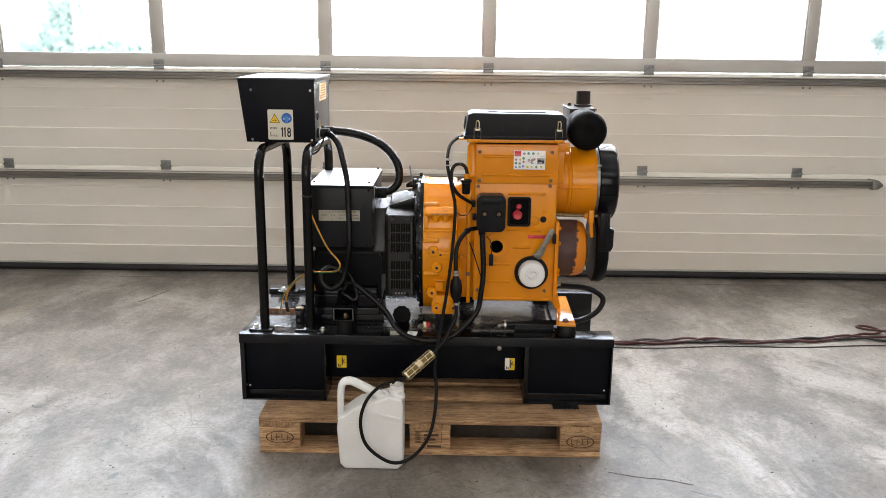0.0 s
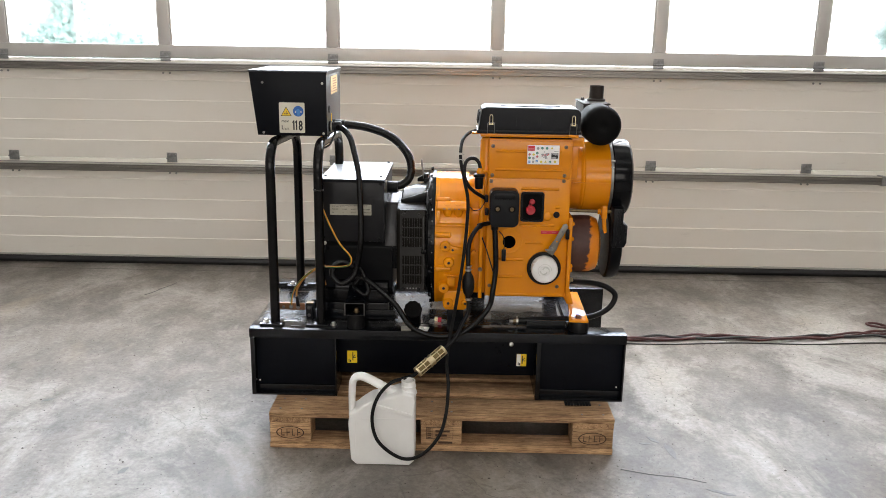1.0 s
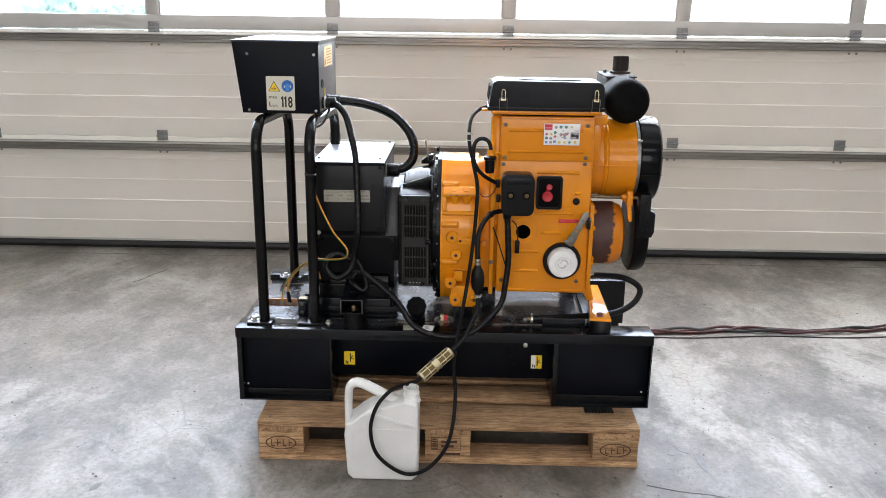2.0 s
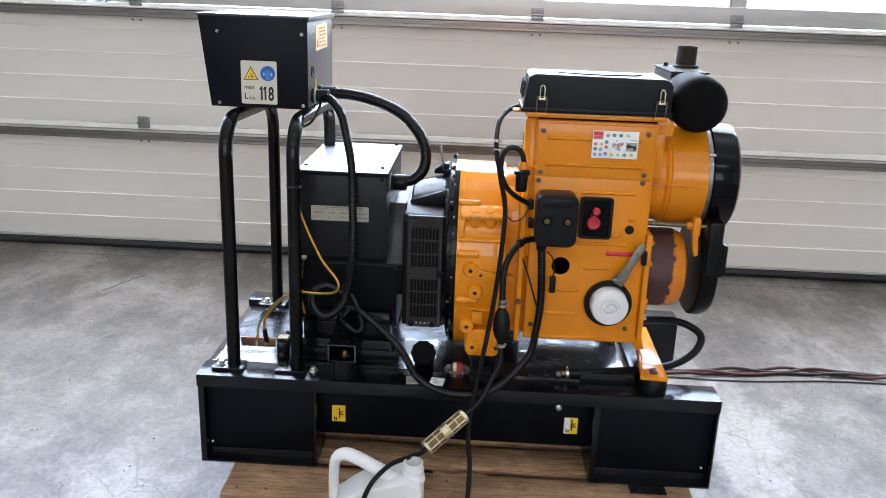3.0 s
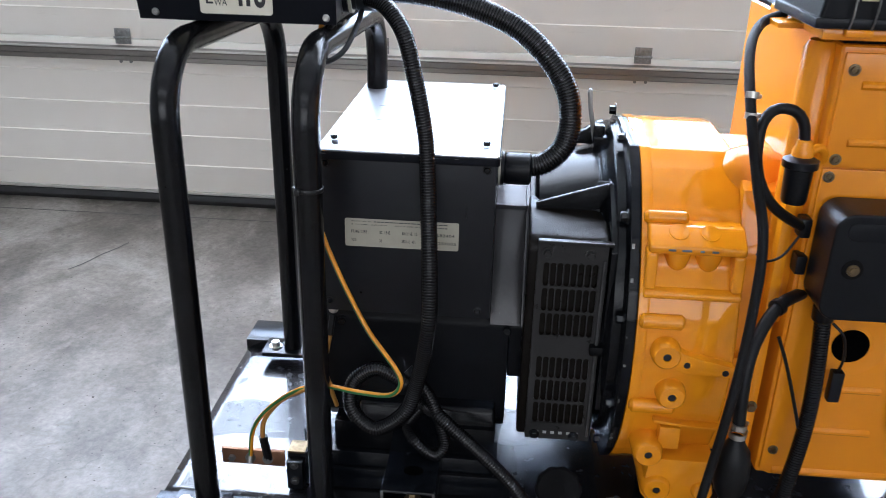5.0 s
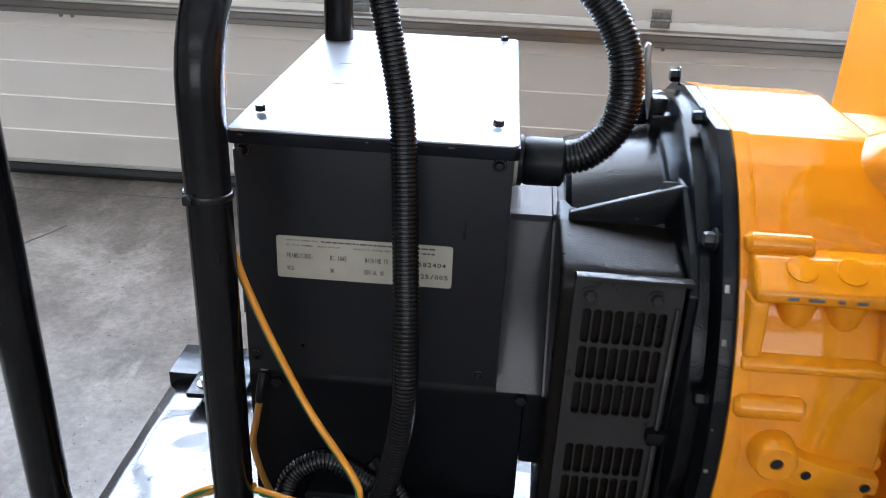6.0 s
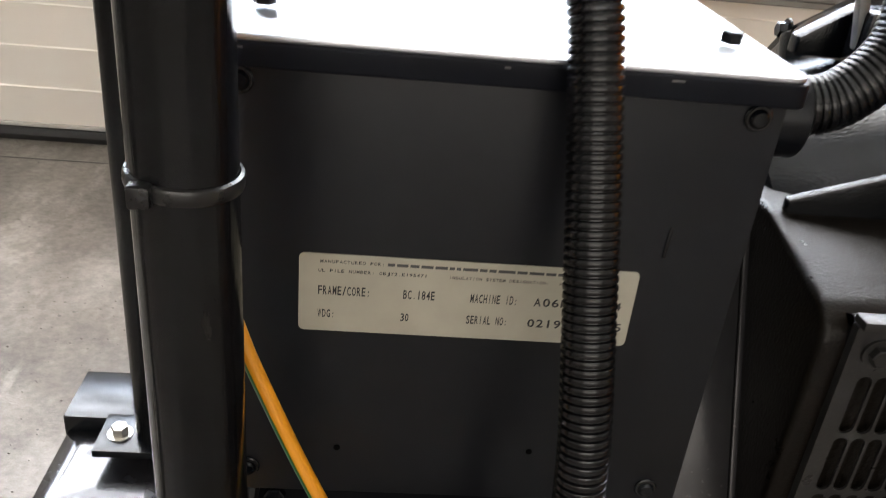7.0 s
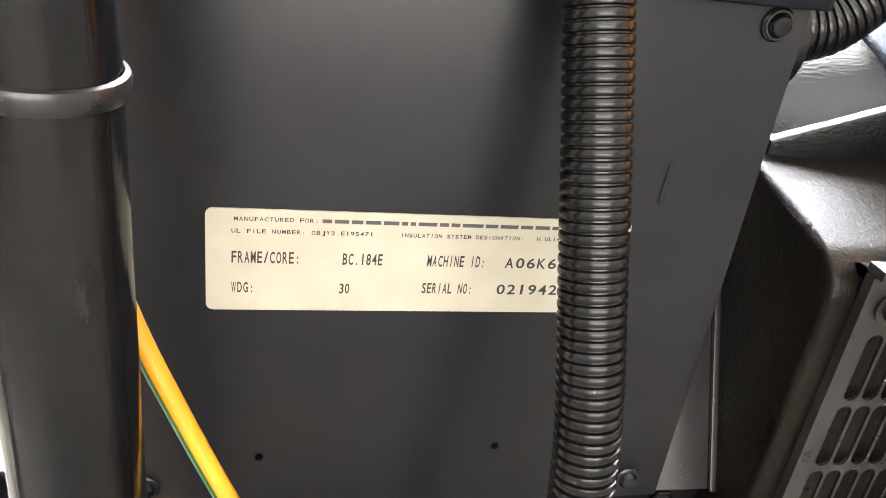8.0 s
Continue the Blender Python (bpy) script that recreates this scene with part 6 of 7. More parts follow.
def engine_details(e, blk):
    yp = EY - 0.005
    # multi-pictogram sheet
    x0, x1, z0, z1 = 0.279, 0.389, 0.986, 1.052
    sh = part("instruction_sheet", box(B(), x0, x1, yp - 0.0055, yp - 0.0042, z0, z1, 0.0004), WHITE_PRINT, blk, "white instruction sticker with coloured pictograms")
    f = yp - 0.0056
    part("sheet_title", box(B(), x0 + 0.002, x0 + 0.025, f - 0.0003, f + 0.0002, z1 - 0.012, z1 - 0.002), RED_PRINT, sh)
    part("sheet_title", box(B(), x0 + 0.002, x0 + 0.025, f - 0.0003, f + 0.0002, z1 - 0.020, z1 - 0.0125), PALE_RED, sh)
    spots = [(0.036, 0.055, "c", PALE_GREY), (0.051, 0.056, "c", PALE_GREEN), (0.067, 0.056, "c", PALE_GREEN), (0.084, 0.056, "t", PALE_YELLOW), (0.008, 0.034, "d", PALE_RED), (0.022, 0.034, "d", PALE_YELLOW),
             (0.034, 0.039, "c", PALE_GREEN), (0.034, 0.027, "d", PALE_RED), (0.008, 0.022, "c", PALE_GREEN), (0.021, 0.021, "c", PALE_GREY), (0.008, 0.009, "s", PALE_BLUE), (0.033, 0.011, "s", PALE_BLUE),
             (0.048, 0.009, "c", PALE_YELLOW), (0.063, 0.009, "t", PALE_YELLOW), (0.079, 0.009, "d", GREEN_PRINT), (0.096, 0.010, "c", PALE_YELLOW), (0.021, 0.009, "s", PALE_GREY)]
    rnd = random.Random(2)
    for u, v, k, mat in spots:
        cx, cz = x0 + u, z0 + v
        n, r = {"c": (14, 0.0046), "d": (4, 0.0050), "t": (3, 0.0054), "s": (4, 0.0052)}[k]
        a0 = math.pi / 4 if k == "s" else math.pi / 2
        o = [(cx + r * math.cos(2 * math.pi * i / n + a0), cz + r * math.sin(2 * math.pi * i / n + a0)) for i in range(n)]
        pg = part("pictogram", prism(B(), o, "y", f - 0.0003, f + 0.0002), mat, sh)
        bm = B()
        for _ in range(3):
            a, b = cx + rnd.uniform(-0.0026, 0.001), cz + rnd.uniform(-0.0026, 0.0016)
            box(bm, a, a + rnd.uniform(0.001, 0.0026), f - 0.0005 - 0.00003 * _, f - 0.0002, b, b + rnd.uniform(0.0005, 0.0014))
        part("pictogram_sign", bm, WHITE_PRINT if mat in (PALE_BLUE, GREEN_PRINT) else GREY_PRINT, pg)
    # small machine drawing and a dark photograph
    for k in range(22):
        a, q = rnd.uniform(0, 2 * math.pi), rnd.random() ** 0.6
        cx, cz = x0 + 0.0615 + 0.0125 * q * math.cos(a), z0 + 0.0325 + 0.0115 * q * math.sin(a)
        s1, s2, a = rnd.uniform(0.002, 0.0055), rnd.uniform(0.0008, 0.0022), rnd.choice((0.2, 0.2, 1.4, 0.8))
        o = [(cx + u * math.cos(a) - v * math.sin(a), cz + u * math.sin(a) + v * math.cos(a)) for u, v in ((-s1, -s2), (s1, -s2), (s1 * 0.8, s2), (-s1 * 0.8, s2))]
        part("drawing", prism(B(), o, "y", f - 0.00025 - 0.00003 * k, f + 0.0002), (PALE_GREY, GREY_PRINT, PALE_RED, PALE_GREY)[k % 4], sh)
    part("photograph", box(B(), x0 + 0.081, x0 + 0.107, f - 0.00025, f + 0.0002, z0 + 0.019, z0 + 0.040), GREY_PRINT, sh)
    for k, (u, v, r, sx, mat) in enumerate(((0.090, 0.030, 0.007, 1.0, INK), (0.101, 0.027, 0.006, 0.8, INK), (0.096, 0.036, 0.003, 2.6, PALE_GREY), (0.093, 0.024, 0.003, 2.4, PALE_GREY))):
        part("drawing", prism(B(), disc(x0 + u, z0 + v, r, 16, sx), "y", f - 0.0003 - 0.00006 * k, f + 0.0002), mat, sh)
    part("fine_print", box(B(), x0 + 0.092, x0 + 0.107, f - 0.0003, f + 0.0002, z0 + 0.044, z0 + 0.0455), INK, sh)
    # red strip
    t = box(B(), 0.338, 0.408, yp - 0.0008, yp + 0.0002, 0.7385, 0.7505, 0.0003)
    rs = part("red_strip", t, RED_PRINT, blk, "red strip with small white print")
    for a, b in ((0.343, 0.358), (0.377, 0.392)):
        part("print_bar", box(B(), a, b, yp - 0.0011, yp - 0.0007, 0.7432, 0.7460), PALE_RED, rs)
    # speed lever: perforated grey strap
    d0, d1 = Vector((0.372, 0.190, 0.679)), Vector((0.421, 0.190, 0.776))
    d = (d1 - d0).normalized()
    n = Vector((d.z, 0, -d.x))
    pts = []
    for w, s in ((0.0125, -0.006), (0.0135, 0.02), (0.010, 0.045), (0.010, (d1 - d0).length)):
        pts.append((w, s))
    o = [d0 + n * w + d * s for w, s in pts] + [d1 + d * 0.008] + [d0 - n * w + d * s for w, s in reversed(pts)]
    st = part("speed_lever", prism(B(), [(v.x, v.z) for v in o], "y", 0.186, 0.190, 0.001), STRAP_STEEL, blk, "dirty steel strap lever")
    for s in (0.045, 0.085):
        c = d0 + d * s
        part("lever_hole", rod(B(), (c.x, 0.1862, c.z), (c.x, 0.1855, c.z), 0.0030, 12), ORANGE if s < 0.05 else BOLT_DARK, st)
    c = d0 + d * 0.012
    part("lever_bolt", hexbolt(B(), (c.x - 0.003, 0.186, c.z + 0.002), (0, -1, 0), 0.0055, 0.005), STEEL, st)
    part("lever_spacer", rod(B(), (c.x, yp, c.z), (c.x, 0.190, c.z), 0.008, 14), STEEL, st)
    part("wing_nut", box(B(), c.x - 0.024, c.x - 0.010, 0.182, 0.192, c.z - 0.005, c.z + 0.001, 0.002), STEEL, st)
    part("lever_stop", box(B(), 0.424, 0.436, 0.19, 0.212, 0.725, 0.76, 0.003), BLACK_PLASTIC, blk)
    # bracket and solenoid to the left of the casing
    sol = part("solenoid", lathe(B(), (0.1145, 0.19, 0.901), (0, 0, 1), [(0, 0), (0.0125, 0), (0.014, 0.004), (0.0155, 0.040), (0.0195, 0.042), (0.0195, 0.050), (0.013, 0.053), (0, 0.053)], 24), BLACK_PLASTIC, e, "black cylindrical fuel valve")
    part("valve_cap", lathe(B(), (0.1165, 0.195, 0.9535), (0, 0, 1), [(0, 0), (0.0115, 0), (0.0115, 0.008), (0.009, 0.012), (0.008, 0.018), (0, 0.018)], 20), ORANGE, sol, "orange painted valve cap")
    part("valve_stay", hose(B(), [(0.126, 0.20, 0.958), (0.138, 0.208, 0.960), (0.147, 0.216, 0.952), (0.150, 0.222, 0.94)], 0.005, 10, 0.004), ORANGE, e)
    # rounded shoulder of the casting behind the valve
    part("cast_shoulder", lathe(B(), (0.110, 0.345, 0.785), (0, 0, 1), [(0, 0), (0.044, 0.0), (0.048, 0.02), (0.050, 0.075), (0.046, 0.108), (0.034, 0.125), (0.018, 0.132), (0, 0.134)], 40), ORANGE, e)
    part("cast_fillet", lathe(B(), (0.140, 0.262, 0.72), (0, 0, 1), [(0.018, 0), (0.022, 0.01), (0.022, 0.34), (0.016, 0.35)], 24), ORANGE, e)
    for x, z in ((0.143, 0.862), (0.146, 0.815)):
        part("pipe_connector", box(B(), x - 0.007, x + 0.006, 0.208, 0.230, z - 0.012, z + 0.012, 0.003), BLACK_PLASTIC, e)
    part("sense_wire", hose(B(), [(0.086, 0.19, 0.835), (0.10, 0.20, 0.822), (0.122, 0.21, 0.826), (0.138, 0.214, 0.85)], 0.0016, 8, 0.005), RUBBER, e)
    part("casing_bolt", hexbolt(B(), (0.128, 0.232, 0.60), (0, -1, 0), 0.0055, 0.006), SCREW_BROWN, e)
    # air filter tray and lid
    part("filter_tray", box(B(), 0.116, 0.452, 0.206, 0.415, EZ1 + 0.006, 1.0905, 0.004), ORANGE, e)
    part("tray_neck", box(B(), 0.150, 0.430, 0.230, 0.62, EZ1 - 0.001, EZ1 + 0.0055, 0.001), BLACK_MATT, e)
    o = [(0.106, 1.0910), (0.456, 1.0910), (0.455, 1.164), (0.448, 1.174), (0.438, 1.178), (0.132, 1.180), (0.119, 1.174)]
    lid = part("filter_lid", prism(B(), o, "y", 0.200, 0.352, 0.014, 5), BLACK_PLASTIC, e, "black moulded air filter lid")
    part("lid_seam", box(B(), 0.1035, 0.4585, 0.1975, 0.354, 1.0910, 1.1025, 0.003), BLACK_PLASTIC, lid)
    for x in (0.236, 0.318):
        part("mould_line", box(B(), x, x + 0.0012, 0.1992, 0.2006, 1.118, 1.148, 0.0003), BLACK_PLASTIC, lid)
    part("lid_emboss", prism(B(), disc(0.29, 0.278, 0.040, 36, 2.6), "z", 1.1785, 1.1815, 0.0012), BLACK_PLASTIC, lid, "raised oval on the lid")
    for k in range(4):
        y = 0.225 + 0.03 * k
        part("lid_fin", prism(B(), [(0.108, 1.120), (0.1035, 1.124), (0.1080, 1.160), (0.114, 1.164)], "y", y, y + 0.005, 0.001), BLACK_PLASTIC, lid)
    for x in (0.1505, 0.4295):
        bm = B()
        hose(bm, [(x - 0.0115, 0.199, 1.088), (x - 0.0115, 0.192, 1.105), (x - 0.0115, 0.190, 1.122), (x - 0.009, 0.189, 1.129), (x + 0.009, 0.189, 1.129), (x + 0.0115, 0.190, 1.122), (x + 0.0115, 0.192, 1.105), (x + 0.0115, 0.199, 1.088)], 0.0011, 8, 0.003)
        lt = part("spring_latch", bm, STEEL, lid, "plated wire spring latch")
        bm = hose(B(), [(x - 0.0052, 0.1885, 1.122), (x - 0.0052, 0.187, 1.136), (x - 0.0050, 0.188, 1.149), (x - 0.0030, 0.189, 1.1545), (x, 0.189, 1.156), (x + 0.0030, 0.189, 1.1545), (x + 0.0050, 0.188, 1.149), (x + 0.0052, 0.187, 1.136), (x + 0.0052, 0.1885, 1.122)], 0.0013, 8, 0.003)
        prism(bm, [(x - 0.0085, 1.1215), (x + 0.0085, 1.1215), (x + 0.0065, 1.129), (x + 0.0025, 1.126), (x - 0.0025, 1.126), (x - 0.0065, 1.129)], "y", 0.1860, 0.1878, 0.0005)
        part("latch_lever", bm, BRASS, lt, "yellow plated latch lever")
        part("latch_hook", box(B(), x - 0.0045, x + 0.0045, 0.190, 0.199, 1.140, 1.152, 0.002), BLACK_PLASTIC, lt)
        part("latch_foot", box(B(), x - 0.014, x + 0.014, 0.196, 0.2055, 1.083, 1.091, 0.002), ORANGE, lt)
    bm = prism(B(), [(0.088, 1.080), (0.1175, 1.080), (0.1175, 1.086), (0.088, 1.086)], "y", 0.27, 0.33, 0.001)
    part("tray_bracket", bm, ORANGE, e)
    # exhaust silencer with its flange and stack
    sil = part("silencer", lathe(B(), (0.541, 0.252, 1.114), (0, 1, 0), [(0, 0.006), (0.012, 0.005), (0.019, 0.002), (0.026, 0.0025), (0.044, 0.006), (0.057, 0.012), (0.065, 0.022), (0.069, 0.036), (0.0695, 0.05), (0.0695, 0.15), (0.062, 0.175), (0, 0.18)], 48), BLACK_MATT, e, "matt black exhaust silencer")
    part("outlet_flange", box(B(), 0.492, 0.592, 0.42, 0.64, 1.175, 1.180, 0.002), EXHAUST, sil, "thin dark plate under the exhaust pipe")
    part("outlet_box", box(B(), 0.494, 0.590, 0.425, 0.635, 1.07, 1.1745, 0.008, 3), EXHAUST, sil)
    part("exhaust_pipe", lathe(B(), (0.561, 0.56, 1.1802), (0, 0, 1), [(0.030, 0), (0.034, 0.0), (0.034, 0.006), (0.027, 0.009), (0.0265, 0.056), (0.024, 0.056), (0.024, 0.01)], 28), EXHAUST, sil, "short upright exhaust pipe, brown with soot")
    part("flange_bolt", hexbolt(B(), (0.514, 0.59, 1.180), (0, 0, 1), 0.006, 0.008), EXHAUST, sil)
    part("silencer_bracket", box(B(), 0.434, 0.476, 0.24, 0.262, 1.045, 1.076, 0.003), ORANGE, e)
    # cooling fan housing with black intake ring
    cy, cz = 0.405, 0.915
    fh = part("fan_housing", lathe(B(), (0.430, cy, cz), (1, 0, 0), [(0, 0), (0.112, 0), (0.119, 0.004), (0.121, 0.05), (0.124, 0.053), (0.126, 0.058), (0.124, 0.063), (0.127, 0.066), (0.131, 0.155), (0, 0.155)], 72), ORANGE, e, "orange round fan housing")
    part("fan_web", box(B(), 0.434, 0.462, 0.255, 0.31, 0.93, 1.045, 0.006), ORANGE, fh)
    part("housing_seam", box(B(), 0.45, 0.584, cy - 0.133, cy - 0.120, cz - 0.004, cz - 0.001, 0.0008), ORANGE, fh)
    part("seam_gasket", lathe(B(), (0.5852, cy, cz), (1, 0, 0), [(0.10, 0), (0.1335, 0), (0.1335, 0.009), (0.10, 0.009)], 72), STEEL, fh, "bare metal clamping ring")
    ir = part("intake_ring", lathe(B(), (0.5945, cy, cz), (1, 0, 0), [(0.09, 0), (0.135, 0), (0.1385, 0.003), (0.139, 0.052), (0.136, 0.062), (0.127, 0.069), (0.110, 0.072), (0.098, 0.070), (0.092, 0.03)], 72), RING_BLACK, fh, "glossy black intake ring")
    part("ring_seam", box(B(), 0.600, 0.662, cy - 0.1405, cy - 0.136, cz - 0.030, cz - 0.0285, 0.0004), BLACK_CAST, ir)
    for z in (0.991, 0.968):
        part("ring_screw", rod(B(), (0.584, 0.289, z), (0.597, 0.285, z), 0.004, 10), ZINC, ir)
    part("fan_hub", lathe(B(), (0.5852, cy, cz), (1, 0, 0), [(0, 0), (0.05, 0), (0.045, 0.03), (0, 0.035)], 32), BLACK_CAST, fh)
    for k in range(10):
        a = math.radians(36 * k)
        t = box(B(), 0.590, 0.615, -0.0015, 0.0015, 0.045, 0.10)
        bmesh.ops.transform(t, matrix=Matrix.Translation((0, cy, cz)) @ Matrix.Rotation(a, 4, "X"), verts=t.verts[:])
        part("fan_blade", t, BLACK_CAST, fh)
    # lower drum with peeled enamel, tie rod and belt guard
    dr = part("drum", lathe(B(), (0.436, 0.362, 0.672), (1, 0, 0), [(0, 0), (0.100, 0), (0.104, 0.004), (0.105, 0.07), (0.104, 0.095), (0.094, 0.118), (0.07, 0.128), (0, 0.128)], 72), PEELED, e, "orange drum with enamel peeled to brown primer")
    part("drum_strap", box(B(), 0.434, 0.448, 0.205, 0.30, 0.52, 0.80, 0.004), ORANGE, e)
    for z in (0.775, 0.72, 0.62, 0.605):
        part("strap_bolt", hexbolt(B(), (0.449, 0.225, z), (0.6, -1, 0), 0.006, 0.006), ORANGE, e)
    part("tie_rod", rod(B(), (0.435, 0.268, 0.815), (0.59, 0.268, 0.812), 0.006, 12), SCREW_BROWN, e, "dull plated tie rod")
    part("rod_lug", box(B(), 0.556, 0.576, 0.256, 0.285, 0.786, 0.834, 0.006), ORANGE, e)
    part("rod_nut", hexbolt(B(), (0.553, 0.268, 0.8125), (-1, 0, 0), 0.010, 0.010), ORANGE, e)
    part("lug_arm", prism(B(), [(0.560, 0.79), (0.574, 0.79), (0.580, 0.735), (0.570, 0.73), (0.564, 0.75)], "y", 0.266, 0.285, 0.004), ORANGE, e)
    bm = lathe(B(), (0.590, 0.395, 0.675), (1, 0, 0), [(0, 0), (0.130, 0), (0.138, 0.006), (0.139, 0.030), (0.132, 0.046), (0.10, 0.055), (0, 0.055)], 60)
    bg = part("belt_guard", bm, BLACK_STATOR, e, "black belt guard disc")
    bm = prism(B(), [(0.598, 0.826), (0.634, 0.826), (0.634, 0.772), (0.650, 0.766), (0.650, 0.702), (0.642, 0.684), (0.598, 0.684)], "y", 0.252, 0.35, 0.005)
    part("guard_box", bm, BLACK_PLASTIC, bg, "black plastic box on the guard")
    for x, z0 in ((0.611, 0.690), (0.623, 0.690), (0.641, 0.706)):
        part("guard_rib", box(B(), x, x + 0.004, 0.2495, 0.2535, z0, 0.822 if x < 0.63 else 0.764, 0.001), BLACK_PLASTIC, bg)
    part("guard_clip", box(B(), 0.6505, 0.654, 0.27, 0.30, 0.750, 0.760, 0.001), ZINC, bg)
    # right front engine foot
    ft = part("engine_foot", prism(B(), [(0.446, 0.160), (0.515, 0.155), (0.522, 0.50), (0.482, 0.50)], "z", 0.4305, 0.4395, 0.002), ORANGE_CAST, e, "orange flat engine foot rail")
    part("foot_web", prism(B(), [(0.446, 0.162), (0.4515, 0.162), (0.4865, 0.50), (0.4815, 0.50)], "z", 0.4396, 0.452, 0.001), ORANGE, ft)
    part("foot_stay", prism(B(), [(0.425, 0.51), (0.434, 0.575), (0.446, 0.575), (0.478, 0.452), (0.455, 0.452)], "y", 0.30, 0.45, 0.003), ORANGE, e)
    part("foot_bolt", hexbolt(B(), (0.482, 0.188, 0.4395), (0, 0, 1), 0.009, 0.009), COPPER, ft)
    part("rubber_mount", lathe(B(), (0.486, 0.188, BT), (0, 0, 1), [(0, 0), (0.034, 0), (0.036, 0.008), (0.034, 0.03), (0.030, 0.0384), (0, 0.0384)], 32), RUBBER, e, "round black rubber mount")
    part("sump", box(B(), 0.19, 0.41, 0.36, 0.60, 0.462, EZ0 + 0.002, 0.006), BLACK_GLOSS, e, "black oil sump")
    for x0 in (0.10, 0.40):
        part("rear_foot", box(B(), x0, x0 + 0.06, 0.56, 0.63, BT - 0.005, EZ0 - 0.0, 0.004), BLACK_GLOSS, e)
    part("front_foot", box(B(), 0.012, 0.072, 0.255, 0.33, BT - 0.005, 0.468, 0.004), BLACK_GLOSS, e)


def engine():
    e = thing("diesel_engine", (0.29, 0.42, BT), "orange air-cooled diesel engine with black air filter and silencer", "engine")
    flywheel_housing(e)
    blk = crankcase(e)
    engine_details(e, blk)


engine()

# ---------------------------------------------------------------- hoses, conduits and wires
HOSE_RETURN = [(0.11, 0.33, 1.088), (0.077, 0.3, 1.079), (0.054, 0.24, 1.056), (0.05, 0.18, 1.001), (0.064, 0.165, 0.932), (0.077, 0.15, 0.87), (0.076, 0.135, 0.797), (0.067, 0.12, 0.685), (0.049, 0.11, 0.542), (0.024, 0.085, 0.393), (0.015, 0.04, 0.316), (0.022, -0.03, 0.262), (0.016, -0.09, 0.185), (-0.007, -0.125, 0.119), (-0.063, -0.135, 0.057), (-0.13, -0.14, 0.046), (-0.205, -0.14, 0.103), (-0.227, -0.135, 0.182), (-0.211, -0.115, 0.25), (-0.171, -0.08, 0.288), (-0.132, -0.04, 0.288), (-0.095, -0.012, 0.289)]
HOSE_LOOP = [(0.118, 0.2, 0.969), (0.113, 0.2, 0.99), (0.1, 0.2, 1.003), (0.08, 0.2, 1.003), (0.066, 0.19, 0.987), (0.064, 0.18, 0.952), (0.074, 0.175, 0.92), (0.098, 0.185, 0.892), (0.14, 0.215, 0.862)]
HOSE_BULB_UP = [(0.161, 0.225, 0.773), (0.123, 0.19, 0.77), (0.095, 0.16, 0.741), (0.083, 0.14, 0.703), (0.083, 0.13, 0.632)]
HOSE_BULB_DOWN = [(0.086, 0.13, 0.515), (0.085, 0.125, 0.471), (0.067, 0.11, 0.437), (0.044, 0.085, 0.393), (-0.001, 0.058, 0.35)]
CONDUIT_ENGINE = [(0.173, 0.185, 0.771), (0.178, 0.18, 0.698), (0.181, 0.18, 0.619), (0.174, 0.175, 0.545), (0.16, 0.17, 0.477), (0.104, 0.135, 0.421), (0.054, 0.12, 0.393), (-0.009, 0.118, 0.383), (-0.073, 0.12, 0.394), (-0.123, 0.135, 0.421), (-0.176, 0.18, 0.481), (-0.271, 0.215, 0.552), (-0.302, 0.245, 0.556), (-0.33, 0.28, 0.541)]
HOSE_RIGHT = [(0.266, 0.21, 0.415), (0.346, 0.22, 0.418), (0.45, 0.27, 0.406), (0.56, 0.33, 0.398), (0.623, 0.35, 0.427), (0.644, 0.36, 0.469), (0.62, 0.36, 0.498), (0.573, 0.36, 0.516), (0.509, 0.33, 0.53), (0.455, 0.28, 0.545)]
EARTH_WIRE = [(-0.447, 0.32, 1.058), (-0.448, 0.285, 1.03), (-0.447, 0.255, 1), (-0.44, 0.236, 0.95), (-0.447, 0.236, 0.9), (-0.446, 0.234, 0.85), (-0.4325, 0.224, 0.812), (-0.4215, 0.219, 0.786), (-0.4020, 0.212, 0.745), (-0.373, 0.2, 0.695), (-0.334, 0.17, 0.66), (-0.327, 0.165, 0.64), (-0.342, 0.17, 0.621), (-0.384, 0.185, 0.612), (-0.436, 0.205, 0.605), (-0.48, 0.22, 0.583), (-0.528, 0.24, 0.534), (-0.553, 0.25, 0.491), (-0.562, 0.255, 0.437)]
EARTH_WIRE_SHORT = [(-0.425, 0.2, 0.612), (-0.468, 0.215, 0.589), (-0.505, 0.235, 0.556), (-0.534, 0.25, 0.513), (-0.541, 0.255, 0.478), (-0.536, 0.258, 0.437)]
CONDUIT_FRONT = [(-0.397, 0.345, 1.088), (-0.371, 0.325, 1.084), (-0.344, 0.3, 1.058), (-0.329, 0.285, 1.016), (-0.311, 0.262, 0.945), (-0.305, 0.246, 0.897), (-0.3, 0.223, 0.83), (-0.296, 0.203, 0.765), (-0.297, 0.197, 0.7), (-0.312, 0.21, 0.614), (-0.328, 0.205, 0.57), (-0.367, 0.2, 0.546), (-0.399, 0.21, 0.569), (-0.399, 0.23, 0.599), (-0.368, 0.237, 0.617), (-0.326, 0.23, 0.6)]
CONDUIT_TAIL = [(-0.327, 0.245, 0.609), (-0.3, 0.235, 0.586), (-0.282, 0.222, 0.553), (-0.273, 0.215, 0.517), (-0.287, 0.21, 0.502), (-0.313, 0.215, 0.518), (-0.327, 0.24, 0.527), (-0.312, 0.25, 0.548)]
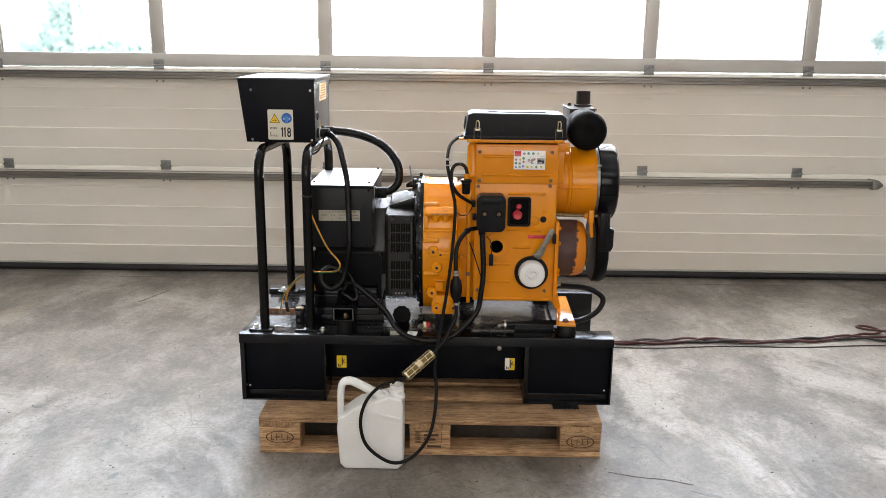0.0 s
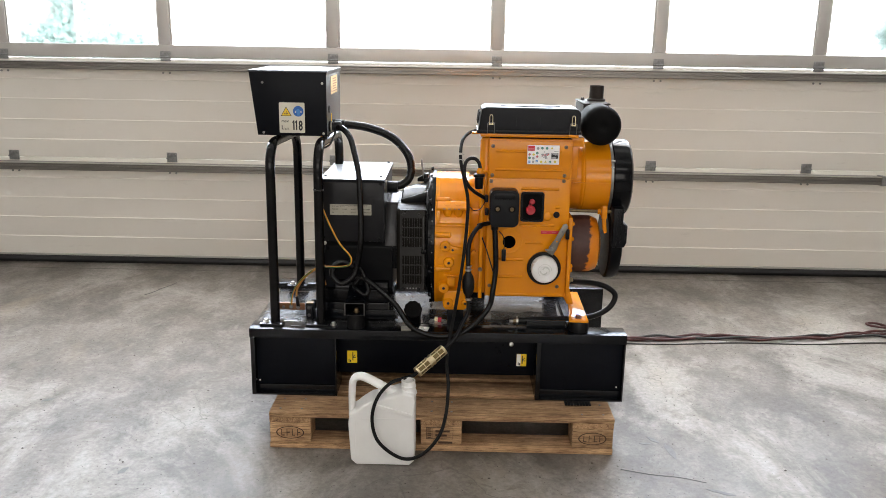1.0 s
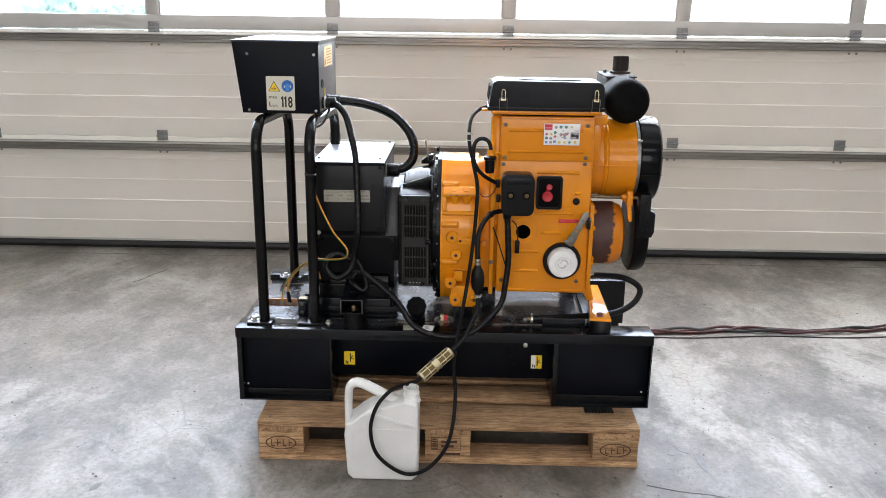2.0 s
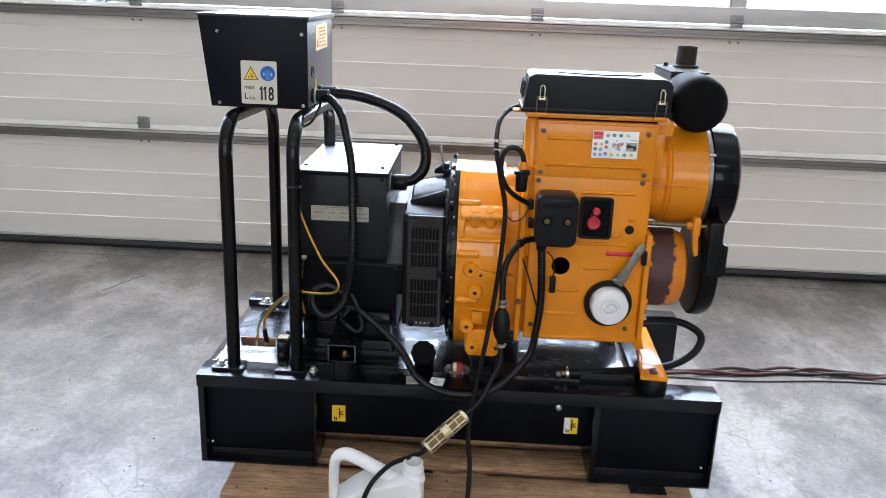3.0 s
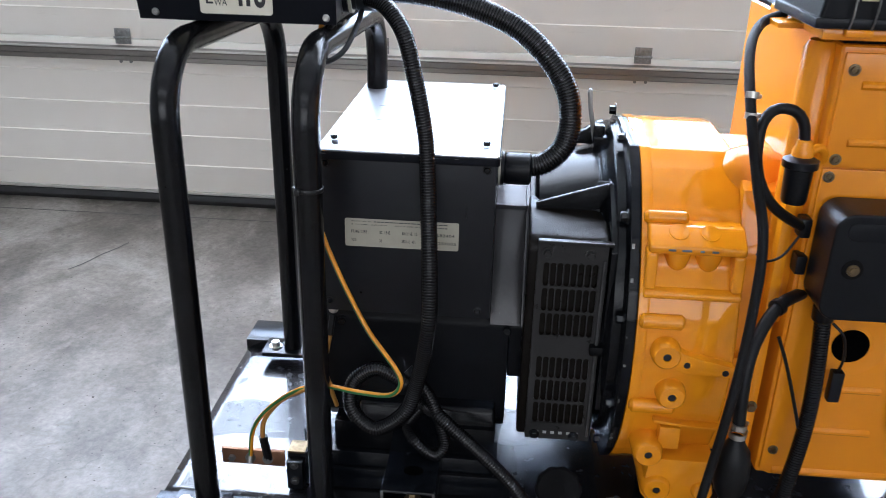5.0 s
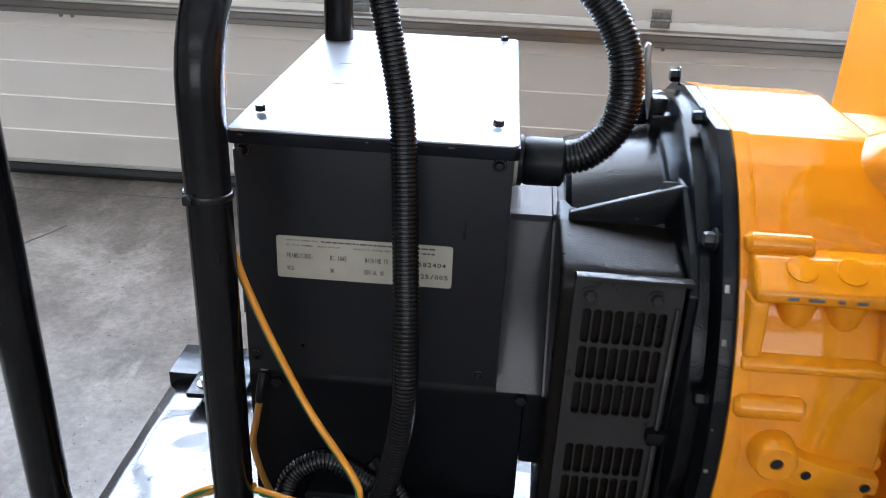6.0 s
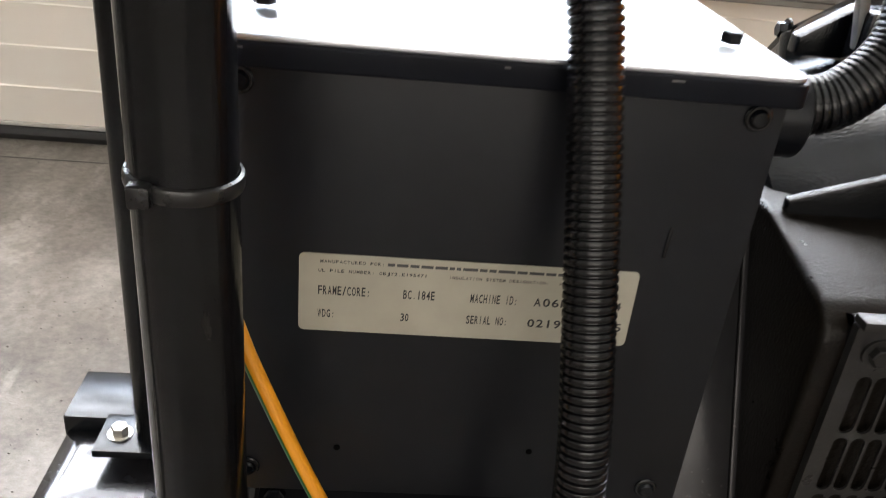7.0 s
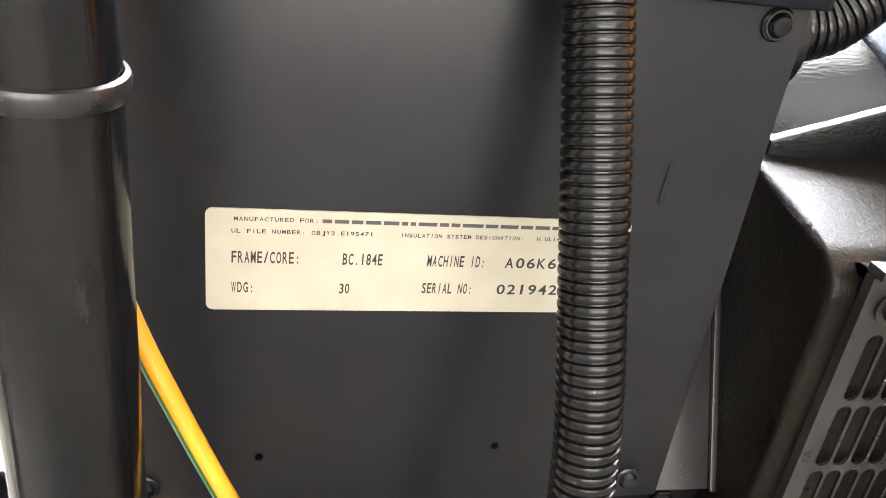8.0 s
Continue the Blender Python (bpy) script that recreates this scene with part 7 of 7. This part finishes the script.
CONDUIT_BACK = [(-0.412, 0.43, 1.086), (-0.344, 0.43, 1.086), (-0.266, 0.42, 1.072), (-0.198, 0.4, 1.045), (-0.149, 0.38, 0.999), (-0.13, 0.365, 0.956), (-0.133, 0.355, 0.911), (-0.157, 0.35, 0.884), (-0.185, 0.35, 0.876)]
THIN_WIRE = [(0.189, 0.19, 0.751), (0.203, 0.185, 0.736), (0.209, 0.185, 0.707), (0.208, 0.19, 0.685)]
THIN_WIRE_B = [(0.13, 0.19, 0.728), (0.144, 0.185, 0.693), (0.159, 0.18, 0.648), (0.175, 0.18, 0.599)]
PULL_WIRE = [(0.201, 0.19, 0.411), (0.225, 0.17, 0.379), (0.242, 0.135, 0.357)]


def clamp(parent, at, direction, r):
    d = Vector(direction).normalized()
    bm = lathe(B(), Vector(at) - d * 0.0035, d, [(r * 0.9, 0), (r + 0.0010, 0), (r + 0.0010, 0.007), (r * 0.9, 0.007)], 18)
    side = d.orthogonal().normalized()
    p = Vector(at) + side * (r + 0.003)
    rod(bm, p - d.cross(side) * 0.005, p + d.cross(side) * 0.005, 0.0026, 10)
    part("hose_clamp", bm, ZINC, parent, "plated hose clamp")


def lines():
    c = thing("corrugated_conduit", (-0.30, 0.24, 0.6), "black corrugated conduit hanging from the control cabinet before the terminal box", "conduit", "corrugated conduits")
    part("conduit", ribbed(B(), CONDUIT_FRONT, 0.0106, 0.0035, 0.0014, 24), CONDUIT_PLASTIC, c)
    part("gland", lathe(B(), (-0.423, 0.352, 1.089), (1, -0.05, 0), [(0, 0), (0.020, 0), (0.020, 0.006), (0.0165, 0.007), (0.0165, 0.016), (0.018, 0.018), (0.018, 0.042), (0.013, 0.044), (0, 0.044)], 24), BLACK_PLASTIC, c, "black cable gland")
    part("gland_ring", lathe(B(), (-0.4165, 0.352, 1.089), (1, 0, 0), [(0.016, 0), (0.0205, 0), (0.0205, 0.004), (0.016, 0.004)], 24), CREAM_LABEL, c)
    c = thing("corrugated_conduit", (-0.33, 0.24, 0.5), "black corrugated conduit tail curled behind the rubber mount", "conduit", "corrugated conduits")
    part("end_collar", lathe(B(), CONDUIT_TAIL[0], Vector(CONDUIT_TAIL[1]) - Vector(CONDUIT_TAIL[0]), [(0, -0.004), (0.0105, -0.004), (0.0105, 0.010), (0.0095, 0.012), (0, 0.012)], 18), BLACK_PLASTIC, c, "smooth black end collar")
    part("conduit", ribbed(B(), CONDUIT_TAIL, 0.0085, 0.0036, 0.0014, 16), CONDUIT_PLASTIC, c)
    c = thing("corrugated_conduit", (-0.2, 0.4, 0.9), "thick black corrugated conduit arching from cabinet to terminal box", "conduit", "corrugated conduits")
    part("conduit", ribbed(B(), CONDUIT_BACK, 0.0150, 0.0040, 0.0017, 26), CONDUIT_PLASTIC, c)
    part("gland", lathe(B(), (-0.423, 0.43, 1.086), (1, 0, 0), [(0, 0), (0.022, 0), (0.022, 0.010), (0.0195, 0.012), (0.0195, 0.045), (0, 0.045)], 24), BLACK_PLASTIC, c)
    part("gland", lathe(B(), (-0.2205, 0.35, 0.873), (1, 0, 0), [(0, 0), (0.0225, 0), (0.0225, 0.008), (0.020, 0.009), (0.0215, 0.012), (0.0215, 0.042), (0.017, 0.045), (0, 0.045)], 24), BLACK_PLASTIC, c)
    part("gland_ring", lathe(B(), (-0.2195, 0.35, 0.873), (1, 0, 0), [(0.018, 0), (0.0235, 0), (0.0235, 0.003), (0.018, 0.003)], 24), CREAM_LABEL, c)
    c = thing("corrugated_conduit", (0, 0.17, 0.4), "thin black corrugated conduit from pump cover to alternator", "conduit", "corrugated conduits")
    part("end_collar", lathe(B(), CONDUIT_ENGINE[0], (0.05, 0, -1), [(0, -0.004), (0.0125, -0.004), (0.0125, 0.012), (0.0112, 0.014), (0, 0.014)], 20), BLACK_PLASTIC, c, "smooth black end collar")
    part("conduit", ribbed(B(), CONDUIT_ENGINE, 0.0098, 0.0036, 0.0013, 16), CONDUIT_PLASTIC, c)
    w = thing("earth_wire", (-0.45, 0.2, 0.6), "yellow and green earth wire looping down to the copper bar", "wire", "earth wires")
    striped_wire(w, EARTH_WIRE, 0.0032)
    part("ring_lug", rod(B(), (-0.562, 0.2575, 0.445), (-0.562, 0.250, 0.432), 0.005, 12), STEEL, w)
    w = thing("earth_wire", (-0.5, 0.25, 0.5), "short grimy brown earth wire with a black sleeve", "wire", "earth wires")
    striped_wire(w, EARTH_WIRE_SHORT, 0.0036, EARTH_BROWN)
    part("sleeve", hose(B(), [EARTH_WIRE_SHORT[-2], EARTH_WIRE_SHORT[-1]], 0.0065, 10, 0.01), RUBBER, w)
    w = thing("black_lead", (-0.40, 0.3, 1.03), "thin black lead looped under the control cabinet", "wire", "engine leads")
    part("lead", hose(B(), [(-0.432, 0.33, 1.061), (-0.440, 0.285, 1.046), (-0.443, 0.262, 1.030), (-0.430, 0.258, 1.024), (-0.412, 0.28, 1.034), (-0.403, 0.32, 1.058), (-0.400, 0.345, 1.076)], 0.0034, 10, 0.006), RUBBER, w)
    h = thing("fuel_hose", (0.05, 0.1, 0.4), "thin black fuel return hose running down to a white canister", "hose", "fuel hoses")
    part("hose", hose(B(), HOSE_RETURN, 0.0058), BRAID, h, "braided black hose")
    clamp(h, (0.0505, 0.19, 1.020), (0.1, 0.3, 1), 0.0062)
    clamp(h, (0.0505, 0.181, 1.000), (0.05, 0.1, 1), 0.0062)
    h = thing("fuel_hose", (0.1, 0.19, 0.9), "black fuel hose looped from the valve into the casing", "hose", "fuel hoses")
    part("hose", hose(B(), HOSE_LOOP, 0.0062), RUBBER, h)
    h = thing("primer_hose", (0.085, 0.13, 0.57), "black fuel hose with a rubber priming bulb", "hose")
    part("hose", hose(B(), HOSE_BULB_UP, 0.0078), RUBBER, h)
    part("hose", hose(B(), HOSE_BULB_DOWN, 0.0068), RUBBER, h)
    part("priming_bulb", lathe(B(), (0.0855, 0.13, 0.525), (-0.02, 0, 1), [(0, 0), (0.009, 0), (0.011, 0.008), (0.018, 0.020), (0.0215, 0.038), (0.0215, 0.060), (0.018, 0.078), (0.011, 0.089), (0.009, 0.096), (0, 0.096)], 28), RUBBER, h, "black rubber priming bulb")
    clamp(h, (0.086, 0.13, 0.520), (0, 0, 1), 0.0105)
    clamp(h, (0.0835, 0.13, 0.626), (0, 0, 1), 0.0098)
    clamp(h, (0.0833, 0.13, 0.638), (0, 0, 1), 0.0086)
    part("strap", lathe(B(), (0.121, 0.188, 0.7690), (1, 0.9, 0.2), [(0.007, -0.004), (0.0105, -0.004), (0.0105, 0.004), (0.007, 0.004)], 16), RUBBER, h)
    h = thing("oil_drain_hose", (0.45, 0.3, 0.45), "thick black drain hose bent round the engine foot", "hose")
    part("hose", hose(B(), HOSE_RIGHT, 0.0105), RUBBER, h)
    clamp(h, HOSE_RIGHT[0], (1, 0, 0), 0.012)
    part("valve", box(B(), 0.238, 0.251, 0.204, 0.217, 0.406, 0.419, 0.003), STEEL, h)
    part("union", rod(B(), (0.252, 0.211, 0.414), (0.268, 0.211, 0.414), 0.0075, 6), SCREW_BROWN, h)
    part("union", rod(B(), (0.425, 0.255, 0.556), (0.465, 0.285, 0.552), 0.010, 6), BRASS, h, "brass hose union")
    w = thing("engine_lead", (0.2, 0.19, 0.72), "thin black lead with a small plug under the pump cover", "wire", "engine leads")
    part("lead", hose(B(), THIN_WIRE, 0.0018, 8, 0.006), RUBBER, w)
    part("plug", box(B(), 0.2005, 0.2155, 0.183, 0.197, 0.644, 0.686, 0.003), BLACK_PLASTIC, w)
    w = thing("engine_lead", (0.15, 0.185, 0.66), "thin black lead tied to the conduit", "wire", "engine leads")
    part("lead", hose(B(), THIN_WIRE_B, 0.0022, 8, 0.006), RUBBER, w)
    w = thing("shut_off_wire", (0.22, 0.17, 0.38), "thin steel pull wire ending on the base edge", "wire")
    part("wire", hose(B(), PULL_WIRE, 0.0012, 6, 0.006), RUBBER, w)


def striped_wire(parent, points, r, sheath=None):
    """Yellow insulation with a green stripe that winds slowly along it."""
    pts = spline(points, 0.006)
    part("yellow_insulation", sweep(B(), pts, [r] * len(pts), 14), sheath or EARTH_YELLOW, parent, "grimy brown insulation" if sheath else "yellow insulation")
    if sheath:
        return
    t = bmesh.new()
    rows = []
    for i, p in enumerate(pts):
        d = (pts[min(i + 1, len(pts) - 1)] - pts[max(i - 1, 0)]).normalized()
        low = Vector((-0.66, -0.62, -0.40 - 0.2 * math.sin(0.05 * i)))
        side = (low - d * low.dot(d)).normalized()
        up = d.cross(side)
        rows.append([t.verts.new(p + (side * math.cos(q) + up * math.sin(q)) * (r + 0.00025)) for q in (-0.6, -0.36, -0.12, 0.12, 0.36, 0.6)])
    for a, b in zip(rows, rows[1:]):
        for k in range(5):
            t.faces.new((a[k], a[k + 1], b[k + 1], b[k]))
    bmesh.ops.recalc_face_normals(t, faces=t.faces[:])
    part("green_stripe", t, EARTH_GREEN, parent, "green stripe")


lines()


def strainer():
    s = thing("inline_strainer", (-0.045, 0.03, 0.32), "brass inline fuel strainer hanging on the hose", "strainer")
    a, b = Vector((-0.086, -0.004, 0.296)), Vector((0.004, 0.060, 0.358))
    d = (b - a).normalized()
    n = (b - a).length
    part("gauze", lathe(B(), a, d, [(0, 0.004), (0.0165, 0.004), (0.0165, n - 0.004), (0, n - 0.004)], 24), BRASS_MESH, s, "dark brass gauze")
    for h, w, r in ((0.0, 0.008, 0.0182), (n * 0.5 - 0.011, 0.007, 0.0205), (n * 0.5 + 0.004, 0.007, 0.0205), (n * 0.5 - 0.005, 0.010, 0.0180), (n - 0.009, 0.009, 0.0188), (n * 0.25, 0.003, 0.0174), (n * 0.75, 0.003, 0.0174)):
        part("ring", lathe(B(), a + d * h, d, [(0, 0), (r - 0.0008, 0), (r, 0.0008), (r, w - 0.0008), (r - 0.0008, w), (0, w)], 28), BRASS, s)
    side = d.orthogonal().normalized()
    up = d.cross(side)
    for k in range(6):
        t = k * math.pi / 3 + 0.3
        q = (side * math.cos(t) + up * math.sin(t)) * 0.0168
        part("cage_bar", rod(B(), a + q, b + q, 0.0019, 8), BRASS, s)
    part("tail", rod(B(), a - d * 0.014, a, 0.006, 14), RUBBER, s)
    part("tail", rod(B(), b, b + d * 0.016, 0.006, 14), RUBBER, s)


strainer()


def canister():
    c = thing("plastic_canister", (-0.2, -0.055, 0), "white plastic canister with moulded handle before the pallet", "canister")
    y0, y1 = -0.106, -0.004
    # body with sloping shoulder; the handle stands at its rear end
    o = [(-0.303, 0.018), (-0.286, 0.0), (-0.106, 0.0), (-0.088, 0.016), (-0.087, 0.236), (-0.093, 0.252), (-0.128, 0.263), (-0.205, 0.238), (-0.235, 0.232), (-0.262, 0.214), (-0.290, 0.19), (-0.306, 0.185), (-0.311, 0.15)]
    part("body", prism(B(), o, "y", y0, y1, 0.014, 4), JUG_PLASTIC, c)
    pts = spline([(-0.303, -0.055, 0.16), (-0.3015, -0.055, 0.25), (-0.296, -0.055, 0.288), (-0.276, -0.055, 0.301), (-0.245, -0.055, 0.292), (-0.19, -0.055, 0.262), (-0.15, -0.055, 0.240)], 0.006)
    bm = B()
    t = bmesh.new()
    rows = []
    for i, p in enumerate(pts):
        d = (pts[min(i + 1, len(pts) - 1)] - pts[max(i - 1, 0)]).normalized()
        up = Vector((-d.z, 0, d.x))
        w = 0.011 + 0.004 * (i / len(pts))
        rows.append([t.verts.new(p + up * (w * math.cos(a)) + Vector((0, 1, 0)) * (0.021 * math.sin(a))) for a in [2 * math.pi * k / 16 for k in range(16)]])
    for a, b in zip(rows, rows[1:]):
        for k in range(16):
            t.faces.new((a[k], a[(k + 1) % 16], b[(k + 1) % 16], b[k]))
    t.faces.new(rows[0][::-1])
    t.faces.new(rows[-1])
    bmesh.ops.recalc_face_normals(t, faces=t.faces[:])
    absorb(bm, t)
    part("handle", bm, JUG_PLASTIC, c)
    part("neck", lathe(B(), (-0.112, -0.055, 0.245), (0, 0, 1), [(0.030, 0), (0.026, 0.012), (0.0245, 0.016), (0.0245, 0.022), (0.026, 0.023), (0.026, 0.028), (0.0235, 0.030), (0.0235, 0.045), (0.020, 0.045), (0.020, 0.02)], 28), JUG_PLASTIC, c)
    # moulded panel line and rib on the face
    bm = box(B(), -0.272, -0.098, y0 - 0.0012, y0 + 0.001, 0.170, 0.1722, 0.0006)
    hose(bm, [(-0.272, y0, 0.171), (-0.282, y0, 0.160), (-0.286, y0, 0.10), (-0.292, y0, 0.02)], 0.0012, 6, 0.01)
    part("moulded_line", bm, JUG_PLASTIC, c)
    bm = prism(B(), [(-0.24, 0.214), (-0.10, 0.176), (-0.092, 0.182), (-0.10, 0.19), (-0.225, 0.226)], "y", y0 - 0.003, y0 + 0.004, 0.0025)
    part("shoulder_fold", bm, JUG_PLASTIC, c)


canister()


def floor_cables():
    run = spline([(0.52, 1.115, 0), (0.85, 1.140, 0), (1.03, 1.162, 0), (1.32, 1.196, 0), (1.585, 1.186, 0), (1.79, 1.216, 0), (1.98, 1.256, 0), (2.12, 1.285, 0)], 0.1)
    lanes = ((CABLE_RED, 0.0064, 0.0), (CABLE_RED, 0.0060, 1.7), (CABLE_BLACK, 0.0062, 3.1))
    for mat, r, ph in lanes:
        pts = []
        for k, q in enumerate(run):
            pts.append((q.x, q.y + 0.020 * math.sin(0.85 * k + ph * 1.3), r + (0.010 if (k + int(ph)) % 4 == 0 else 0.0015)))
        x, y = pts[-1][0], pts[-1][1]
        if ph < 1:
            pts += [(x + 0.07, y + 0.03, r), (x + 0.13, y + 0.075, r), (x + 0.08, y + 0.11, r + 0.012), (x + 0.01, y + 0.09, r + 0.02), (x + 0.06, y + 0.035, r + 0.02), (x + 0.45, y + 0.02, r)]
        elif ph < 2:
            pts += [(x + 0.10, y + 0.01, r), (x + 0.45, y - 0.02, r)]
        else:
            pts += [(x + 0.10, y - 0.03, r), (x + 0.45, y - 0.01, r)]
        solid("power_cable", hose(B(), pts, r, 10, 0.012), mat, ("dark red" if mat is CABLE_RED else "black") + " power cable lying on the concrete floor", "cable", "cables on the floor")
    pts = [(q.x, 1.075 + 0.055 * (q.x - 0.52) + 0.010 * math.sin(0.9 * k), 0.0035) for k, q in enumerate(run)] + [(2.5, 1.19, 0.0035)]
    solid("thin_cable", hose(B(), pts, 0.003, 8, 0.012), CABLE_BLACK, "thin black lead lying beside the power cables", "cable", "cables on the floor")


floor_cables()


def rubber_mat():
    bm = B()
    for k in range(9):
        box(bm, 0.440 + 0.0105 * k, 0.4495 + 0.0105 * k, 0.100, 0.136, 0.1372, 0.1410 + 0.0008 * (k % 2), 0.001)
    solid("rubber_mat", bm, RUBBER, "scrap of black ribbed rubber matting on the pallet", "mat")


rubber_mat()


def small_litter():
    """Crumbs of grit and chips on the concrete."""
    rnd = random.Random(8)
    bm = B()
    for _ in range(4200):
        x, y = rnd.uniform(-2.4, 2.4), rnd.uniform(-1.0, 1.6)
        if abs(x) < 0.66 and 0.0 < y < 0.82:
            continue
        s = rnd.uniform(0.0011, 0.0026) * (2.0 if rnd.random() < 0.05 else 1.0)
        q = [Vector((x, y, s * 0.4)) + Vector(d) * s * rnd.uniform(0.7, 1.3) for d in ((1, 0, 0), (0, 1, 0), (-1, 0, 0), (0, -1, 0), (0, 0, 0.6), (0, 0, -0.4))]
        v = [bm.verts.new(p) for p in q]
        for k in range(4):
            bm.faces.new((v[k], v[(k + 1) % 4], v[4]))
            bm.faces.new((v[(k + 1) % 4], v[k], v[5]))
    solid("floor_grit", bm, GRIT_BROWN, "scattered dark brown grit on the concrete floor", "grit", kind="stuff")


small_litter()
